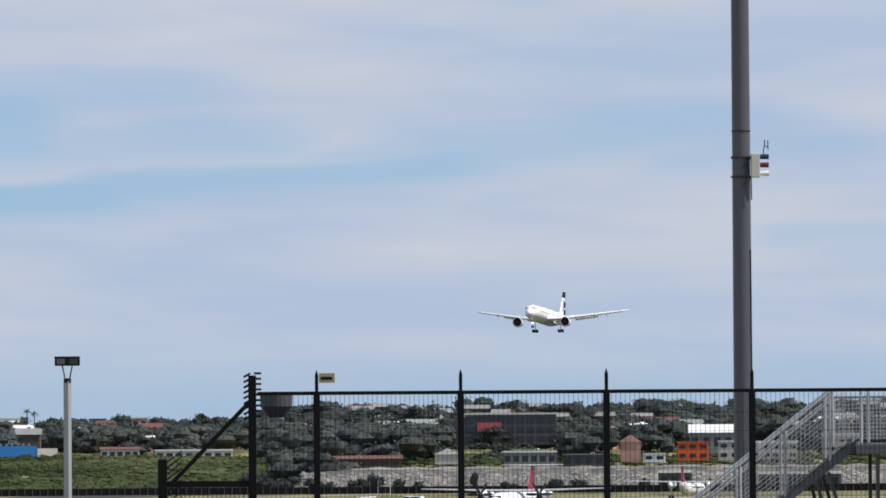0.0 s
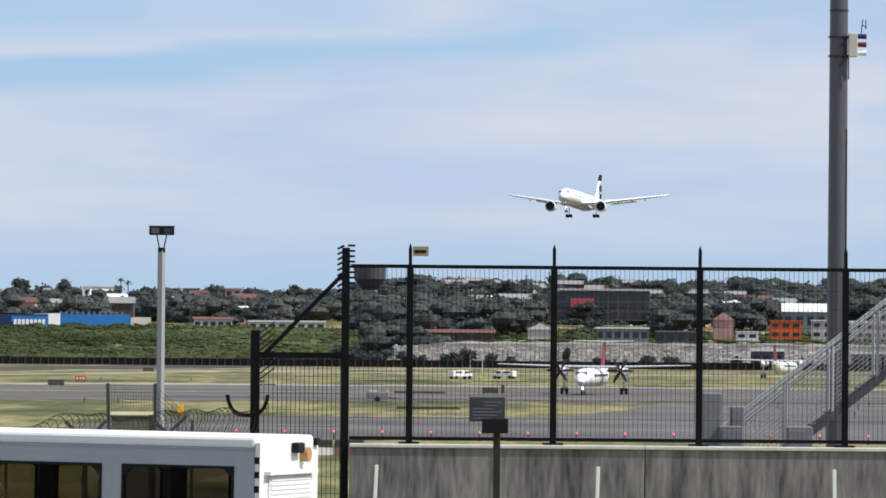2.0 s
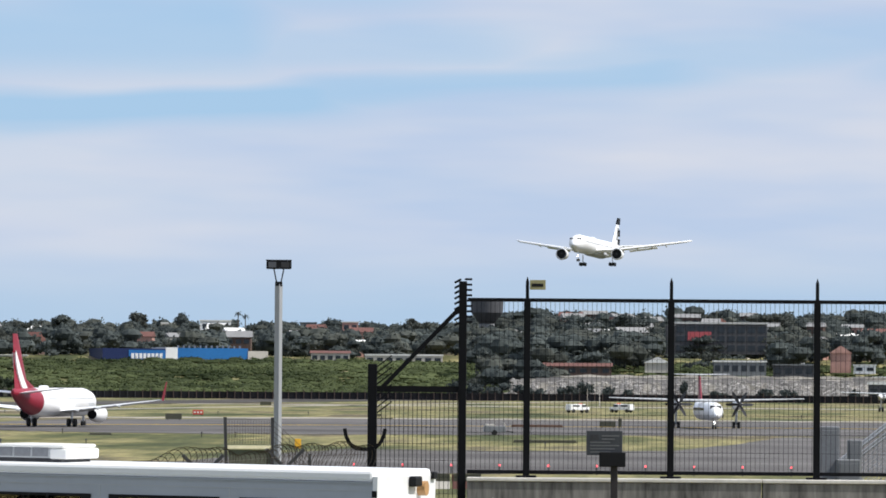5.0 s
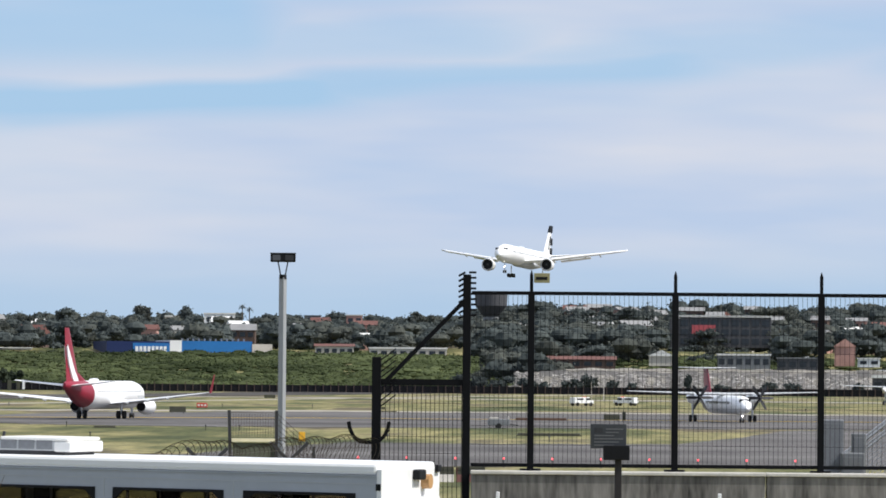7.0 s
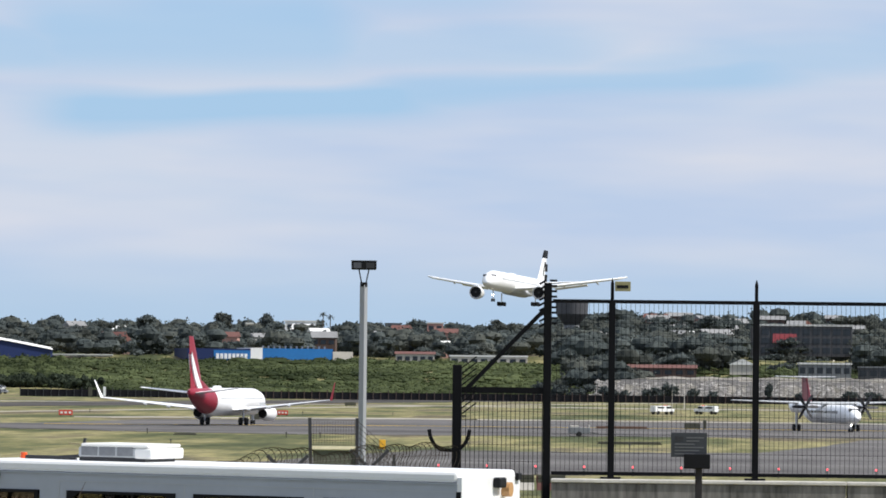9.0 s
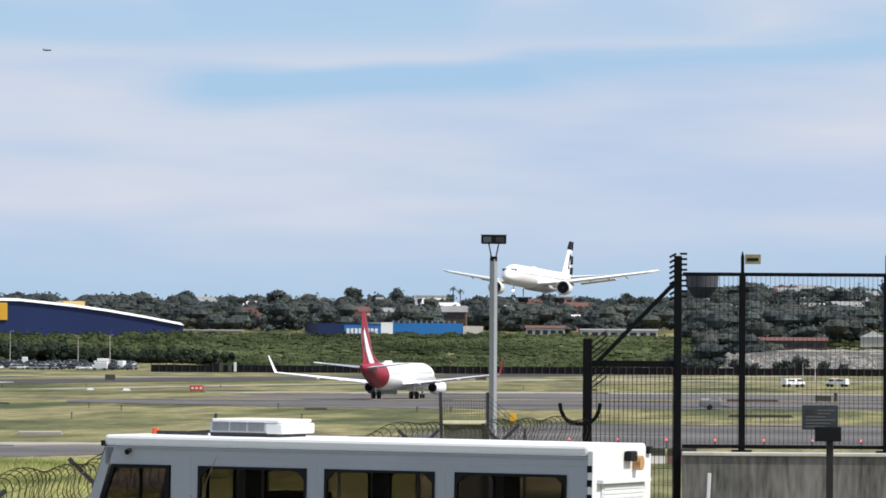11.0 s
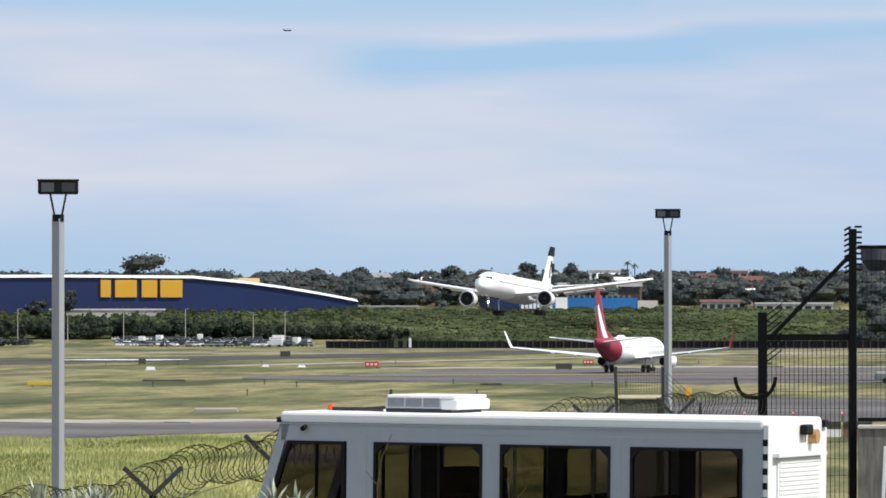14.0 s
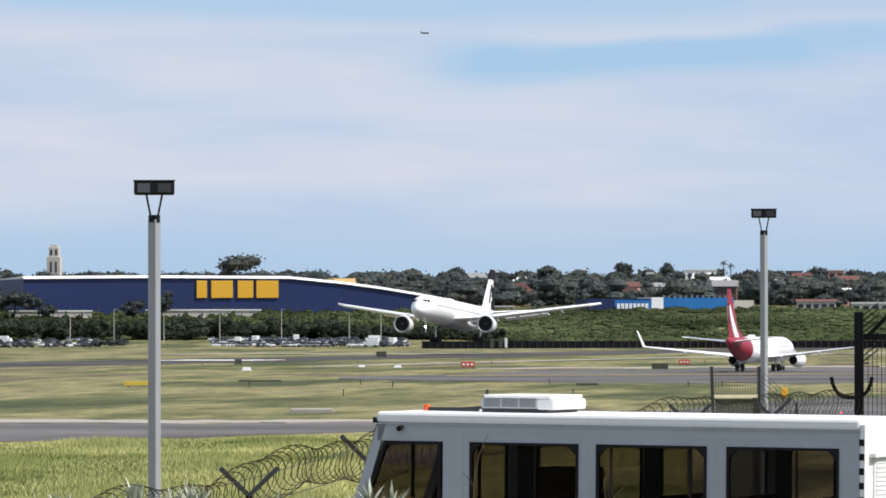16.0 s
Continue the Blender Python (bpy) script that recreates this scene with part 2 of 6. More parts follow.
def loft(bm, secs, n=24, axis="x", power=2.0):
    """A body along x through (x, y, z, half width, half height) sections."""
    rings = []
    for x, yc, zc, a, b in secs:
        r = []
        for i in range(n):
            t = 2 * math.pi * i / n
            c, s = math.cos(t), math.sin(t)
            e = 2 / power
            r.append(bm.verts.new((x, yc + a * math.copysign(abs(c) ** e, c), zc + b * math.copysign(abs(s) ** e, s))))
        rings.append(r)
    for r, s in zip(rings, rings[1:]):
        for i in range(n):
            bm.faces.new((r[i], r[(i + 1) % n], s[(i + 1) % n], s[i]))
    bm.faces.new(rings[0][::-1])
    bm.faces.new(rings[-1])
    return bm


def wing(bm, le0, c0, p0, t0, le1, c1, p1, t1, upright=False):
    """A tapered aerofoil from (le0, p0) to (le1, p1): x of the leading edge, chord, (y, z) and thickness."""
    prof = ((0, 0), (-0.04, 0.55), (-0.2, 1.0), (-0.45, 0.9), (-1, 0.08), (-1, -0.05), (-0.45, -0.6), (-0.2, -0.7), (-0.04, -0.4))
    rings = []
    for le, c, (y, z), t in ((le0, c0, p0, t0), (le1, c1, p1, t1)):
        rings.append([bm.verts.new((le + c * px, y + (t / 2 * pz if upright else 0), z + (0 if upright else t / 2 * pz))) for px, pz in prof])
    k = len(prof)
    for i in range(k):
        bm.faces.new((rings[0][i], rings[0][(i + 1) % k], rings[1][(i + 1) % k], rings[1][i]))
    bm.faces.new(rings[0][::-1])
    bm.faces.new(rings[1])
    return bm


def text_part(name, words, size, material, parent, m, label="", depth=0.1, bold=0.0):
    cu = bpy.data.curves.new(name, "FONT")
    cu.body, cu.size, cu.extrude, cu.offset, cu.align_x, cu.align_y = words, size, depth, bold, "CENTER", "CENTER"
    tmp = bpy.data.objects.new(name, cu)
    scene.collection.objects.link(tmp)
    me = bpy.data.meshes.new_from_object(tmp.evaluated_get(bpy.context.evaluated_depsgraph_get()))
    bpy.data.objects.remove(tmp)
    bpy.data.curves.remove(cu)
    me.materials.clear()
    me.materials.append(material)
    ob = new(name, me)
    ob.parent = parent
    ob.matrix_local = m
    if label:
        ob["label"] = label
    return ob


# ---- ground ----
def smooth(a, b, x):
    t = min(1, max(0, (x - a) / (b - a)))
    return t * t * (3 - 2 * t)


def height(x, y):
    """The ground: a raised forecourt, the flat airfield, a scrub bank and a low hill."""
    d = math.hypot(x, y) if y > 0 else abs(x) * 0.5
    z = 3.7 * (1 - smooth(102, 180, d))
    a = 1000 * math.atan2(x, max(y, 1.0))
    terrace = 1.1 * (1 - smooth(-100, -90, a))
    z += terrace * smooth(1915, 1990, d) + 1.0 * smooth(1960, 2040, d) + (9.5 - terrace) * smooth(2040, 2290, d) + 4.0 * smooth(2290, 2380, d)
    z += (8.4 + 5.8 * smooth(-22, -4, a)) * smooth(2400, 3000, d)
    z += 1.5 * math.exp(-((a + 148) / 6) ** 2 - ((d - 1880) / 28) ** 2)
    if d > 2040:
        z += 1.2 * noise.noise(Vector((x * 0.012, y * 0.012, 0.3))) * smooth(2040, 2200, d)
    return z


def grass_material():
    m = bpy.data.materials.new("mown_grass")
    m.use_nodes = True
    n, l = m.node_tree.nodes, m.node_tree.links
    b = n["Principled BSDF"]
    b.inputs["Roughness"].default_value, b.inputs["Specular IOR Level"].default_value = 0.9, 0.15
    co = n.new("ShaderNodeTexCoord")

    def tex(scale, detail, stretch):
        mp = n.new("ShaderNodeMapping")
        mp.inputs["Scale"].default_value = stretch
        l.new(co.outputs["Object"], mp.inputs["Vector"])
        t = n.new("ShaderNodeTexNoise")
        t.inputs["Scale"].default_value, t.inputs["Detail"].default_value, t.inputs["Roughness"].default_value = scale, detail, 0.6
        l.new(mp.outputs["Vector"], t.inputs["Vector"])
        return t.outputs["Fac"]

    def ramp(fac, stops):
        r = n.new("ShaderNodeValToRGB")
        e = r.color_ramp.elements
        while len(e) < len(stops):
            e.new(0.5)
        for k, (p, c) in zip(e, stops):
            k.position, k.color = p, (*c, 1)
        l.new(fac, r.inputs["Fac"])
        return r.outputs["Color"]

    broad = ramp(tex(0.015, 6, (2.6, 0.5, 1)), ((0.39, (0.066, 0.078, 0.034)), (0.46, (0.140, 0.138, 0.063)), (0.53, (0.285, 0.252, 0.132)), (0.61, (0.135, 0.110, 0.078))))
    fine = ramp(tex(0.16, 6, (2.6, 0.3, 1)), ((0.3, (0.52, 0.56, 0.54)), (0.62, (1.06, 1.04, 1.0))))
    tuft = ramp(tex(0.9, 5, (1.6, 0.3, 1)), ((0.3, (0.68, 0.72, 0.64)), (0.65, (1.08, 1.08, 1.0))))

    def times(a, c):
        x = n.new("ShaderNodeMix")
        x.data_type, x.blend_type = "RGBA", "MULTIPLY"
        x.inputs["Factor"].default_value = 1.0
        l.new(a, x.inputs["A"])
        l.new(c, x.inputs["B"])
        return x.outputs["Result"]

    l.new(times(times(broad, fine), tuft), b.inputs["Base Color"])
    return m


GRASS = grass_material()
ASPHALT = mat("worn_asphalt", (0.080, 0.077, 0.077), 0.9, var=0.3, scale=0.03, fine=0.5, col2=(0.128, 0.122, 0.120), stretch=(0.6, 1, 1), spec=0.05)
RUNWAY_DARK = mat("rubbered_runway", (0.050, 0.047, 0.046), 0.95, var=0.3, scale=0.02, fine=0.4, col2=(0.085, 0.08, 0.076), spec=0.05)
PALE_EDGE = mat("pale_concrete_edge", (0.30, 0.275, 0.235), 0.9, var=0.15, scale=0.05, fine=0.5)
MARKING = mat("white_road_paint", (0.78, 0.77, 0.72), 0.7, var=0.1, scale=0.1, fine=1)
YELLOW_LINE = mat("yellow_road_paint", (0.55, 0.38, 0.06), 0.7, var=0.15, scale=0.1, fine=1)


def build_ground():
    xs = [-4600, -2600, -1500] + [-900 + 25 * i for i in range(65)] + [1100, 2600, 4600]
    ys = [-900, -300, -60, 0, 40, 80, 100, 110, 120, 130, 140, 150, 160, 170, 185, 220, 300, 600, 1000, 1400, 1800, 1835, 1850, 1865, 1880, 1895, 1910, 1925, 1942]
    ys += [1960 + 18 * i for i in range(62)] + [3200, 3800, 4700]
    v = [(x, y, height(x, y) if -900 <= x <= 1100 else height(0, math.hypot(x, max(y, 0)))) for y in ys for x in xs]
    k = len(xs)
    f = [(j * k + i, j * k + i + 1, (j + 1) * k + i + 1, (j + 1) * k + i) for j in range(len(ys) - 1) for i in range(k - 1)]
    g = raw("ground", v, f, GRASS)
    for p in g.data.polygons:
        p.use_smooth = True
    tagged(g, "mown dry yellow-green airfield grass rising to a far hill", "ground", kind="structure")


build_ground()


def strip(name, near, far, z, material, label, kind="structure"):
    """A paved slab between two edges, each a row of (milliradians, metres)."""
    rng = random.Random(len(name) + near[0][1])

    def ragged(edge):
        out = []
        for (a0, d0), (a1, d1) in zip(edge, edge[1:]):
            for k in range(9):
                out.append((a0 + (a1 - a0) * k / 9, (d0 + (d1 - d0) * k / 9) * (1 + rng.uniform(-0.006, 0.006))))
        return out + [edge[-1]]

    near, far = ragged(near), ragged(far)
    n = len(near)
    top = [tuple(P(a, d, z)) for a, d in near] + [tuple(P(a, d, z)) for a, d in far]
    low = [(x, y, -0.3) for x, y, _ in top]
    f = [(i, i + 1, n + i + 1, n + i) for i in range(n - 1)]
    f += [(i, 2 * n + i, 2 * n + i + 1, i + 1) for i in range(n - 1)] + [(n + i, n + i + 1, 3 * n + i + 1, 3 * n + i) for i in range(n - 1)]
    return tagged(raw(name, top + low, f, material), label, "taxiway", kind=kind)


def along(name, p, q, w, z, material, label):
    """A straight slab of width w from p to q."""
    bm = bmesh.new()
    bar(bm, (p[0], p[1], z - 0.15), (q[0], q[1], z - 0.15), w, 0.3)
    return tagged(part(name, bm, material), label, "runway", kind="structure")


strip("taxiway_middle", [(-118, 800), (-100, 775), (-80, 752), (-40, 745), (0, 762), (60, 770), (140, 780)],
      [(-118, 835), (-100, 872), (-80, 960), (-40, 1005), (0, 1010), (60, 1012), (140, 1020)], 0.06, ASPHALT, "grey worn asphalt taxiway across the airfield")
strip("taxiway_edge_far", [(-95, 985), (-40, 1009), (0, 1014), (60, 1016), (140, 1024)], [(-95, 1005), (-40, 1034), (0, 1038), (60, 1040), (140, 1046)],
      0.07, PALE_EDGE, "pale concrete edge along the taxiway")
strip("taxiway_near", [(-230, 372), (-180, 381), (-140, 395), (-100, 424), (-70, 440), (-35, 452), (-10, 458), (18, 462), (29, 464), (37, 465), (60, 470), (140, 480)],
      [(-230, 452), (-180, 452), (-140, 445), (-100, 455), (-70, 490), (-35, 600), (-10, 596), (18, 602), (29, 660), (37, 752), (60, 762), (140, 772)], 0.06, ASPHALT, "grey asphalt taxiway nearest the fence")
strip("taxiway_edge_near", [(-230, 456), (-180, 456), (-140, 449), (-100, 459), (-72, 493)], [(-230, 474), (-180, 472), (-140, 463), (-100, 468), (-72, 499)],
      0.07, PALE_EDGE, "pale concrete edge along the near taxiway")
along("runway", (-20, 2010), (-212, 960), 46, 0.08, RUNWAY_DARK, "dark rubber-streaked asphalt runway")
along("runway_shoulder", (10, 1800), (-128, 1045), 5, 0.05, PALE_EDGE, "pale concrete strip beside the runway")
strip("service_road", [(-150, 1500), (-60, 1470), (0, 1440), (140, 1430)], [(-150, 1520), (-60, 1495), (0, 1475), (140, 1465)], 0.05, PALE_EDGE, "pale service road at the edge of the airfield")
for k in range(5):
    a = Vector((-179 + 4.4 * k, 1196 - 0.8 * k, 0))
    along("runway_marking_%d" % (k + 1), (a.x, a.y), (a.x + 4.8, a.y + 26), 2.4, 0.13, MARKING, "white painted runway bar")
for a0, d0, a1, d1 in ((-100, 852, -40, 880), (-40, 880, 140, 900)):
    p, q = P(a0, d0), P(a1, d1)
    along("taxiway_line_%d" % (1 if a0 < -50 else 2), p, q, 0.2, 0.11, YELLOW_LINE, "yellow taxiway centre line")


# ---- foliage ----
def leaves(v, f, centre, radii, count, size, rng, quad=True):
    """Small leaf clumps scattered through a rounded, uneven volume."""
    cx, cy, cz = centre
    u = rng.normal(size=(count, 3))
    u /= np.linalg.norm(u, axis=1)[:, None]
    rr = rng.uniform(0.4, 0.92, count) ** 0.6
    lump = 1 + 0.22 * np.sin(u[:, 0] * 5 + cx) * np.cos(u[:, 2] * 4 + cy) + 0.12 * np.sin(u[:, 1] * 9 + cx)
    pts = np.array(centre) + u * (rr * lump)[:, None] * np.array(radii)
    a = rng.normal(size=(count, 3))
    a /= np.linalg.norm(a, axis=1)[:, None]
    b = np.cross(a, rng.normal(size=(count, 3)))
    b /= np.linalg.norm(b, axis=1)[:, None] + 1e-9
    s = size * rng.uniform(0.5, 1.3, count)[:, None]
    k = len(v)
    c0, c1, c2, c3 = pts - a * s - b * s * 0.4, pts + a * s * 0.2 - b * s, pts + a * s + b * s * 0.5, pts - a * s * 0.3 + b * s
    allv = np.stack([c0, c1, c2, c3], 1).reshape(-1, 3)
    v.extend(map(tuple, allv.tolist()))
    f.extend((k + 4 * i, k + 4 * i + 1, k + 4 * i + 2, k + 4 * i + 3) for i in range(count))


def blob(v, f, centre, radii, rng):
    """A rough dark core inside a crown."""
    k = len(v)
    n, m = 7, 4
    for j in range(m + 1):
        p = math.pi * j / m
        for i in range(n):
            t = 2 * math.pi * i / n
            w = 0.8 + 0.25 * rng.random()
            v.append((centre[0] + radii[0] * w * math.sin(p) * math.cos(t), centre[1] + radii[1] * w * math.sin(p) * math.sin(t), centre[2] + radii[2] * w * math.cos(p)))
    f.extend((k + j * n + i, k + j * n + (i + 1) % n, k + (j + 1) * n + (i + 1) % n, k + (j + 1) * n + i) for j in range(m) for i in range(n))


def crown(v, f, x, y, z, h, w, rng, dense=70, leaf=0.75):
    """A crown of several uneven clumps above z, h high and w wide."""
    for i in range(rng.integers(3, 6)):
        ox, oy = rng.normal(0, w * 0.22, 2)
        cz = z + h * rng.uniform(0.35, 0.78)
        r = (w * rng.uniform(0.24, 0.36), w * rng.uniform(0.24, 0.36), h * rng.uniform(0.17, 0.28))
        blob(v, f, (x + ox, y + oy, cz), tuple(0.8 * k for k in r), rng)
        leaves(v, f, (x + ox, y + oy, cz), r, dense, leaf, rng)


def build_woods():
    rng = np.random.default_rng(4)
    for name, material, count in (("far_woods", LEAF_HAZED, 2000), ("far_woods_olive", LEAF_WARM_HAZED, 1100)):
        v, f = [], []
        for i in range(count):
            a = rng.uniform(-225, 150)
            d = (2345 if a < -13 else 2060) + (690 if a < -13 else 970) * rng.random()
            p = P(a, d)
            if (-175 < a < -98 and d < 2420) or (-80 < a < -47 and d < 2395) or (a > -1 and d < (2310 if 40 < a < 88 else 2215)):
                continue
            h = rng.uniform(7.0, 14.0) if a < -13 else rng.uniform(8.0, 16.0)
            if 16 < a < 37 and 2215 < d < 2440:
                h = rng.uniform(3.5, 5.0)
            crown(v, f, p.x, p.y, height(p.x, p.y) - 1.5, h, h * rng.uniform(1.0, 1.6), rng, 44, 0.55)
        tagged(raw(name, v, f, material), "dark green suburban trees over the far hillside", "woods", kind="stuff")
    v, f = [], []
    for i in range(8600):
        a = rng.uniform(-225, -8) if i < 6300 else rng.uniform(-8, 150)
        d = rng.uniform(2030, 2335)
        p = P(a, d)
        w = rng.uniform(2.5, 8)
        zz = height(p.x, p.y)
        hgt = min(2.0, w * rng.uniform(0.16, 0.34))
        if a < -97 and d > 2090:
            hgt = rng.uniform(1.6, 4.6)
        blob(v, f, (p.x, p.y, zz + hgt * 0.3), (w * 0.5, w * 0.5, hgt * 0.6), rng)
        leaves(v, f, (p.x, p.y, zz + hgt * 0.45), (w * 0.65, w * 0.65, hgt * 0.7), 12, 0.45, rng)
    tagged(raw("scrub", v, f, SCRUB), "green low scrub covering the bank behind the airfield", "scrub", kind="stuff")
    # a darker belt of casuarinas at the foot of the bank
    v, f = [], []
    for i in range(520):
        a = rng.uniform(-225, -92)
        p = P(a, rng.uniform(2018, 2075 if a < -125 else 2050))
        h = rng.uniform(5, 9.5) if a < -118 else rng.uniform(4, 6.5)
        crown(v, f, p.x, p.y, height(p.x, p.y) - 1.0, h, h * 0.9, rng, 30, 0.5)
    tagged(raw("shelter_belt", v, f, BELT_LEAF), "dark narrow belt of trees below the scrub bank", "trees", kind="stuff")


build_woods()


def far_tree(a, d, h, w, seed, label, material=LEAF_HAZED):
    p = P(a, d)
    g = height(p.x, p.y)
    t = thing("tree", pose(p.x, p.y, g), label, "tree")
    rng = np.random.default_rng(seed)
    bm = bmesh.new()
    tube(bm, (0, 0, -0.5), (0.2, 0, h * 0.5), 0.35, 0.2, 8)
    for i in range(5):
        t0 = rng.uniform(0, 6.28)
        tube(bm, (0.15, 0, h * 0.4), (w * 0.3 * math.cos(t0), w * 0.3 * math.sin(t0), h * 0.72), 0.16, 0.06, 6)
    part("trunk", bm, BARK, t)
    v, f = [], []
    for i in range(9):
        ox, oy = rng.normal(0, w * 0.24, 2)
        cz = h * rng.uniform(0.45, 0.86)
        r = (w * rng.uniform(0.18, 0.3), w * rng.uniform(0.18, 0.3), h * rng.uniform(0.1, 0.17))
        blob(v, f, (ox, oy, cz), tuple(0.7 * k for k in r), rng)
        leaves(v, f, (ox, oy, cz), r, 80, 0.55, rng)
    raw("crown", v, f, material, t)
    return t


for i, (a, d, h, w) in enumerate(((-135.0, 2420, 23, 26), (-127, 2520, 13, 9), (-122, 2520, 14, 11), (-90.5, 2700, 13, 10), (-98, 2850, 13, 16), (-83, 2800, 14, 14),
                                  (-70, 2850, 15, 11), (-63, 2850, 15, 12), (-38, 2800, 15, 16), (-24, 2850, 14, 10), (4, 2600, 18, 20), (12, 2650, 17, 14),
                                  (36, 2700, 17, 13), (52, 2750, 14, 12), (70, 2700, 14, 14), (85, 2750, 15, 14), (-160, 2750, 12, 12), (-172, 2750, 11, 11),
                                  (-13, 2480, 14, 15), (24, 2420, 10, 14), (45, 2440, 11, 12), (-55, 2500, 11, 12), (-106, 2600, 12, 12), (95, 2600, 14, 15), (-172, 2190, 15, 14), (-175.5, 2200, 14, 13), (-168, 2185, 11, 10), (-179, 2200, 15, 14), (-147.5, 2190, 13, 8), (-152, 2190, 9, 8))):
    far_tree(a, d, h, w * (1.3 if a > -15 else 1.0), 30 + i, "broad dark green tree on the far hillside", LEAF_HAZED if i % 3 else LEAF_WARM_HAZED)


def palm(a, d, h, seed):
    p = P(a, d)
    t = thing("palm_tree", pose(p.x, p.y, height(p.x, p.y)), "tall thin palm tree above the far treeline", "palm tree")
    part("trunk", T((0, 0, -0.5), (0.3, 0, h), 0.3, 0.2, 8), BARK, t)
    v, f = [], []
    rng = np.random.default_rng(seed)
    for i in range(22):
        t0, e = 2 * math.pi * i / 22, rng.uniform(-0.5, 0.9)
        k = len(v)
        for s, r in enumerate((0, 0.8, 1.6, 2.2)):
            z = h + r * math.sin(e) - 0.16 * r * r
            for side in (-1, 1):
                v.append((0.3 + r * math.cos(t0) - side * 0.25 * math.sin(t0), r * math.sin(t0) + side * 0.25 * math.cos(t0), z))
            if s:
                f.append((k + 2 * s - 2, k + 2 * s - 1, k + 2 * s + 1, k + 2 * s))
    raw("crown", v, f, LEAF_HAZED, t)


palm(-53.8, 2820, 14.5, 1), palm(-52.6, 2830, 13.3, 2), palm(-86.5, 2780, 10.5, 3)


# ---- far buildings ----
TERRACOTTA = mat("terracotta_tiles", (0.13, 0.055, 0.045), 0.8, var=0.2, scale=0.3, fine=2)
GREY_ROOF = mat("grey_roof_sheet", (0.22, 0.22, 0.22), 0.6, var=0.15, scale=0.3, fine=2)
RENDER_PALE = mat("pale_render", (0.52, 0.49, 0.44), 0.85, var=0.12, scale=0.2, fine=2)
BRICK_BROWN = mat("brown_brick", (0.095, 0.062, 0.052), 0.85, var=0.2, scale=0.4, fine=3)
BRICK_PINK = mat("pink_brick", (0.44, 0.25, 0.21), 0.85, var=0.2, scale=0.4, fine=3)
ORANGE = mat("orange_cladding", (0.62, 0.10, 0.02), 0.6, var=0.1, scale=0.1, fine=1)
DARK_CLAD = mat("dark_cladding", (0.06, 0.062, 0.07), 0.6, var=0.2, scale=0.1, fine=1)
SHED_GREY = mat("grey_cladding", (0.17, 0.18, 0.19), 0.6, var=0.2, scale=0.1, fine=1, stretch=(1, 1, 0.2))


def gable(bm, w, d, z0, z1, over=0.5):
    """A closed gable roof with its ridge along x."""
    w, d = w / 2 + over, d / 2 + over
    a = [bm.verts.new(c) for c in ((-w, -d, z0), (w, -d, z0), (w, d, z0), (-w, d, z0), (-w, 0, z1), (w, 0, z1))]
    for q in ((0, 1, 5, 4), (2, 3, 4, 5), (0, 4, 3), (1, 2, 5), (0, 3, 2, 1)):
        bm.faces.new([a[i] for i in q])
    return bm


def house(a, d, w, h, roof_h, wall, roof, label, z=None, dep=8.0, turn=0.0, rows=1, cols=3, name="house", flat=False, win=GLASS_DARK):
    p = P(a, d)
    g = height(p.x, p.y) - 0.6 if z is None else z
    t = thing(name, pose(p.x, p.y, g, 0, 0, turn - a * 0.0573), label, name.replace("_", " "))
    part("wall", B(-w / 2, w / 2, -dep / 2, dep / 2, 0, h), wall, t)
    if flat:
        part("roof", B(-w / 2 - 0.3, w / 2 + 0.3, -dep / 2 - 0.3, dep / 2 + 0.3, h, h + roof_h), roof, t)
    else:
        part("roof", gable(bmesh.new(), w, dep, h, h + roof_h), roof, t)
    for r in range(rows):
        for c in range(cols):
            x = (c + 0.5) / cols * w - w / 2
            zz = h * (r + 0.35) / rows
            ww = min(1.2, w / cols * 0.32)
            o = part("window", B(x - ww, x + ww, -dep / 2 - 0.08, -dep / 2 + 0.1, zz, zz + h / rows * 0.42), win, t)
    return t


rnd = random.Random(11)
for i in range(85):
    a, d = rnd.uniform(-215, 140), rnd.uniform(2420, 2940)
    if -172 < a < -98 and d < 2500:
        continue
    red = rnd.random() < 0.3
    wall = rnd.choice((RENDER_PALE, BRICK_BROWN, WHITE, BRICK_PINK))
    house(a, d, rnd.uniform(6, 11), rnd.uniform(4.5, 9.0), rnd.uniform(1.5, 2.6), wall, TERRACOTTA if red else rnd.choice((GREY_ROOF, ROOF_WHITE)),
          "suburban house with a tiled red roof among trees" if red else "suburban house with a pale sheet roof among trees", turn=rnd.uniform(-40, 40), rows=rnd.choice((1, 2)))
for i in range(34):
    house(rnd.uniform(-14, 95), rnd.uniform(2460, 2880), rnd.uniform(7, 13), rnd.uniform(8, 11.5), rnd.uniform(1.5, 2.6), rnd.choice((RENDER_PALE, BRICK_PINK, RENDER_PALE, BRICK_BROWN)), rnd.choice((GREY_ROOF, TERRACOTTA, GREY_ROOF)),
          "tall suburban house standing among hillside trees", turn=rnd.uniform(-40, 40), rows=2)
house(-88.5, 2460, 11, 6, 4.5, BRICK_BROWN, TERRACOTTA, "dark brick house with a steep red tiled roof", turn=-28, rows=1)
house(-65, 2880, 9, 10, 0.6, RENDER_PALE, ROOF_WHITE, "pale flat-roofed building on the skyline", flat=True, rows=2)
house(-57.5, 2880, 15, 11.5, 0.5, WHITE, ROOF_WHITE, "white flat-roofed long building on the skyline", flat=True, rows=2)
house(-42, 2860, 8, 10.5, 0.5, SHED_GREY, DARK_CLAD, "grey flat-roofed block on the skyline", flat=True, rows=2)
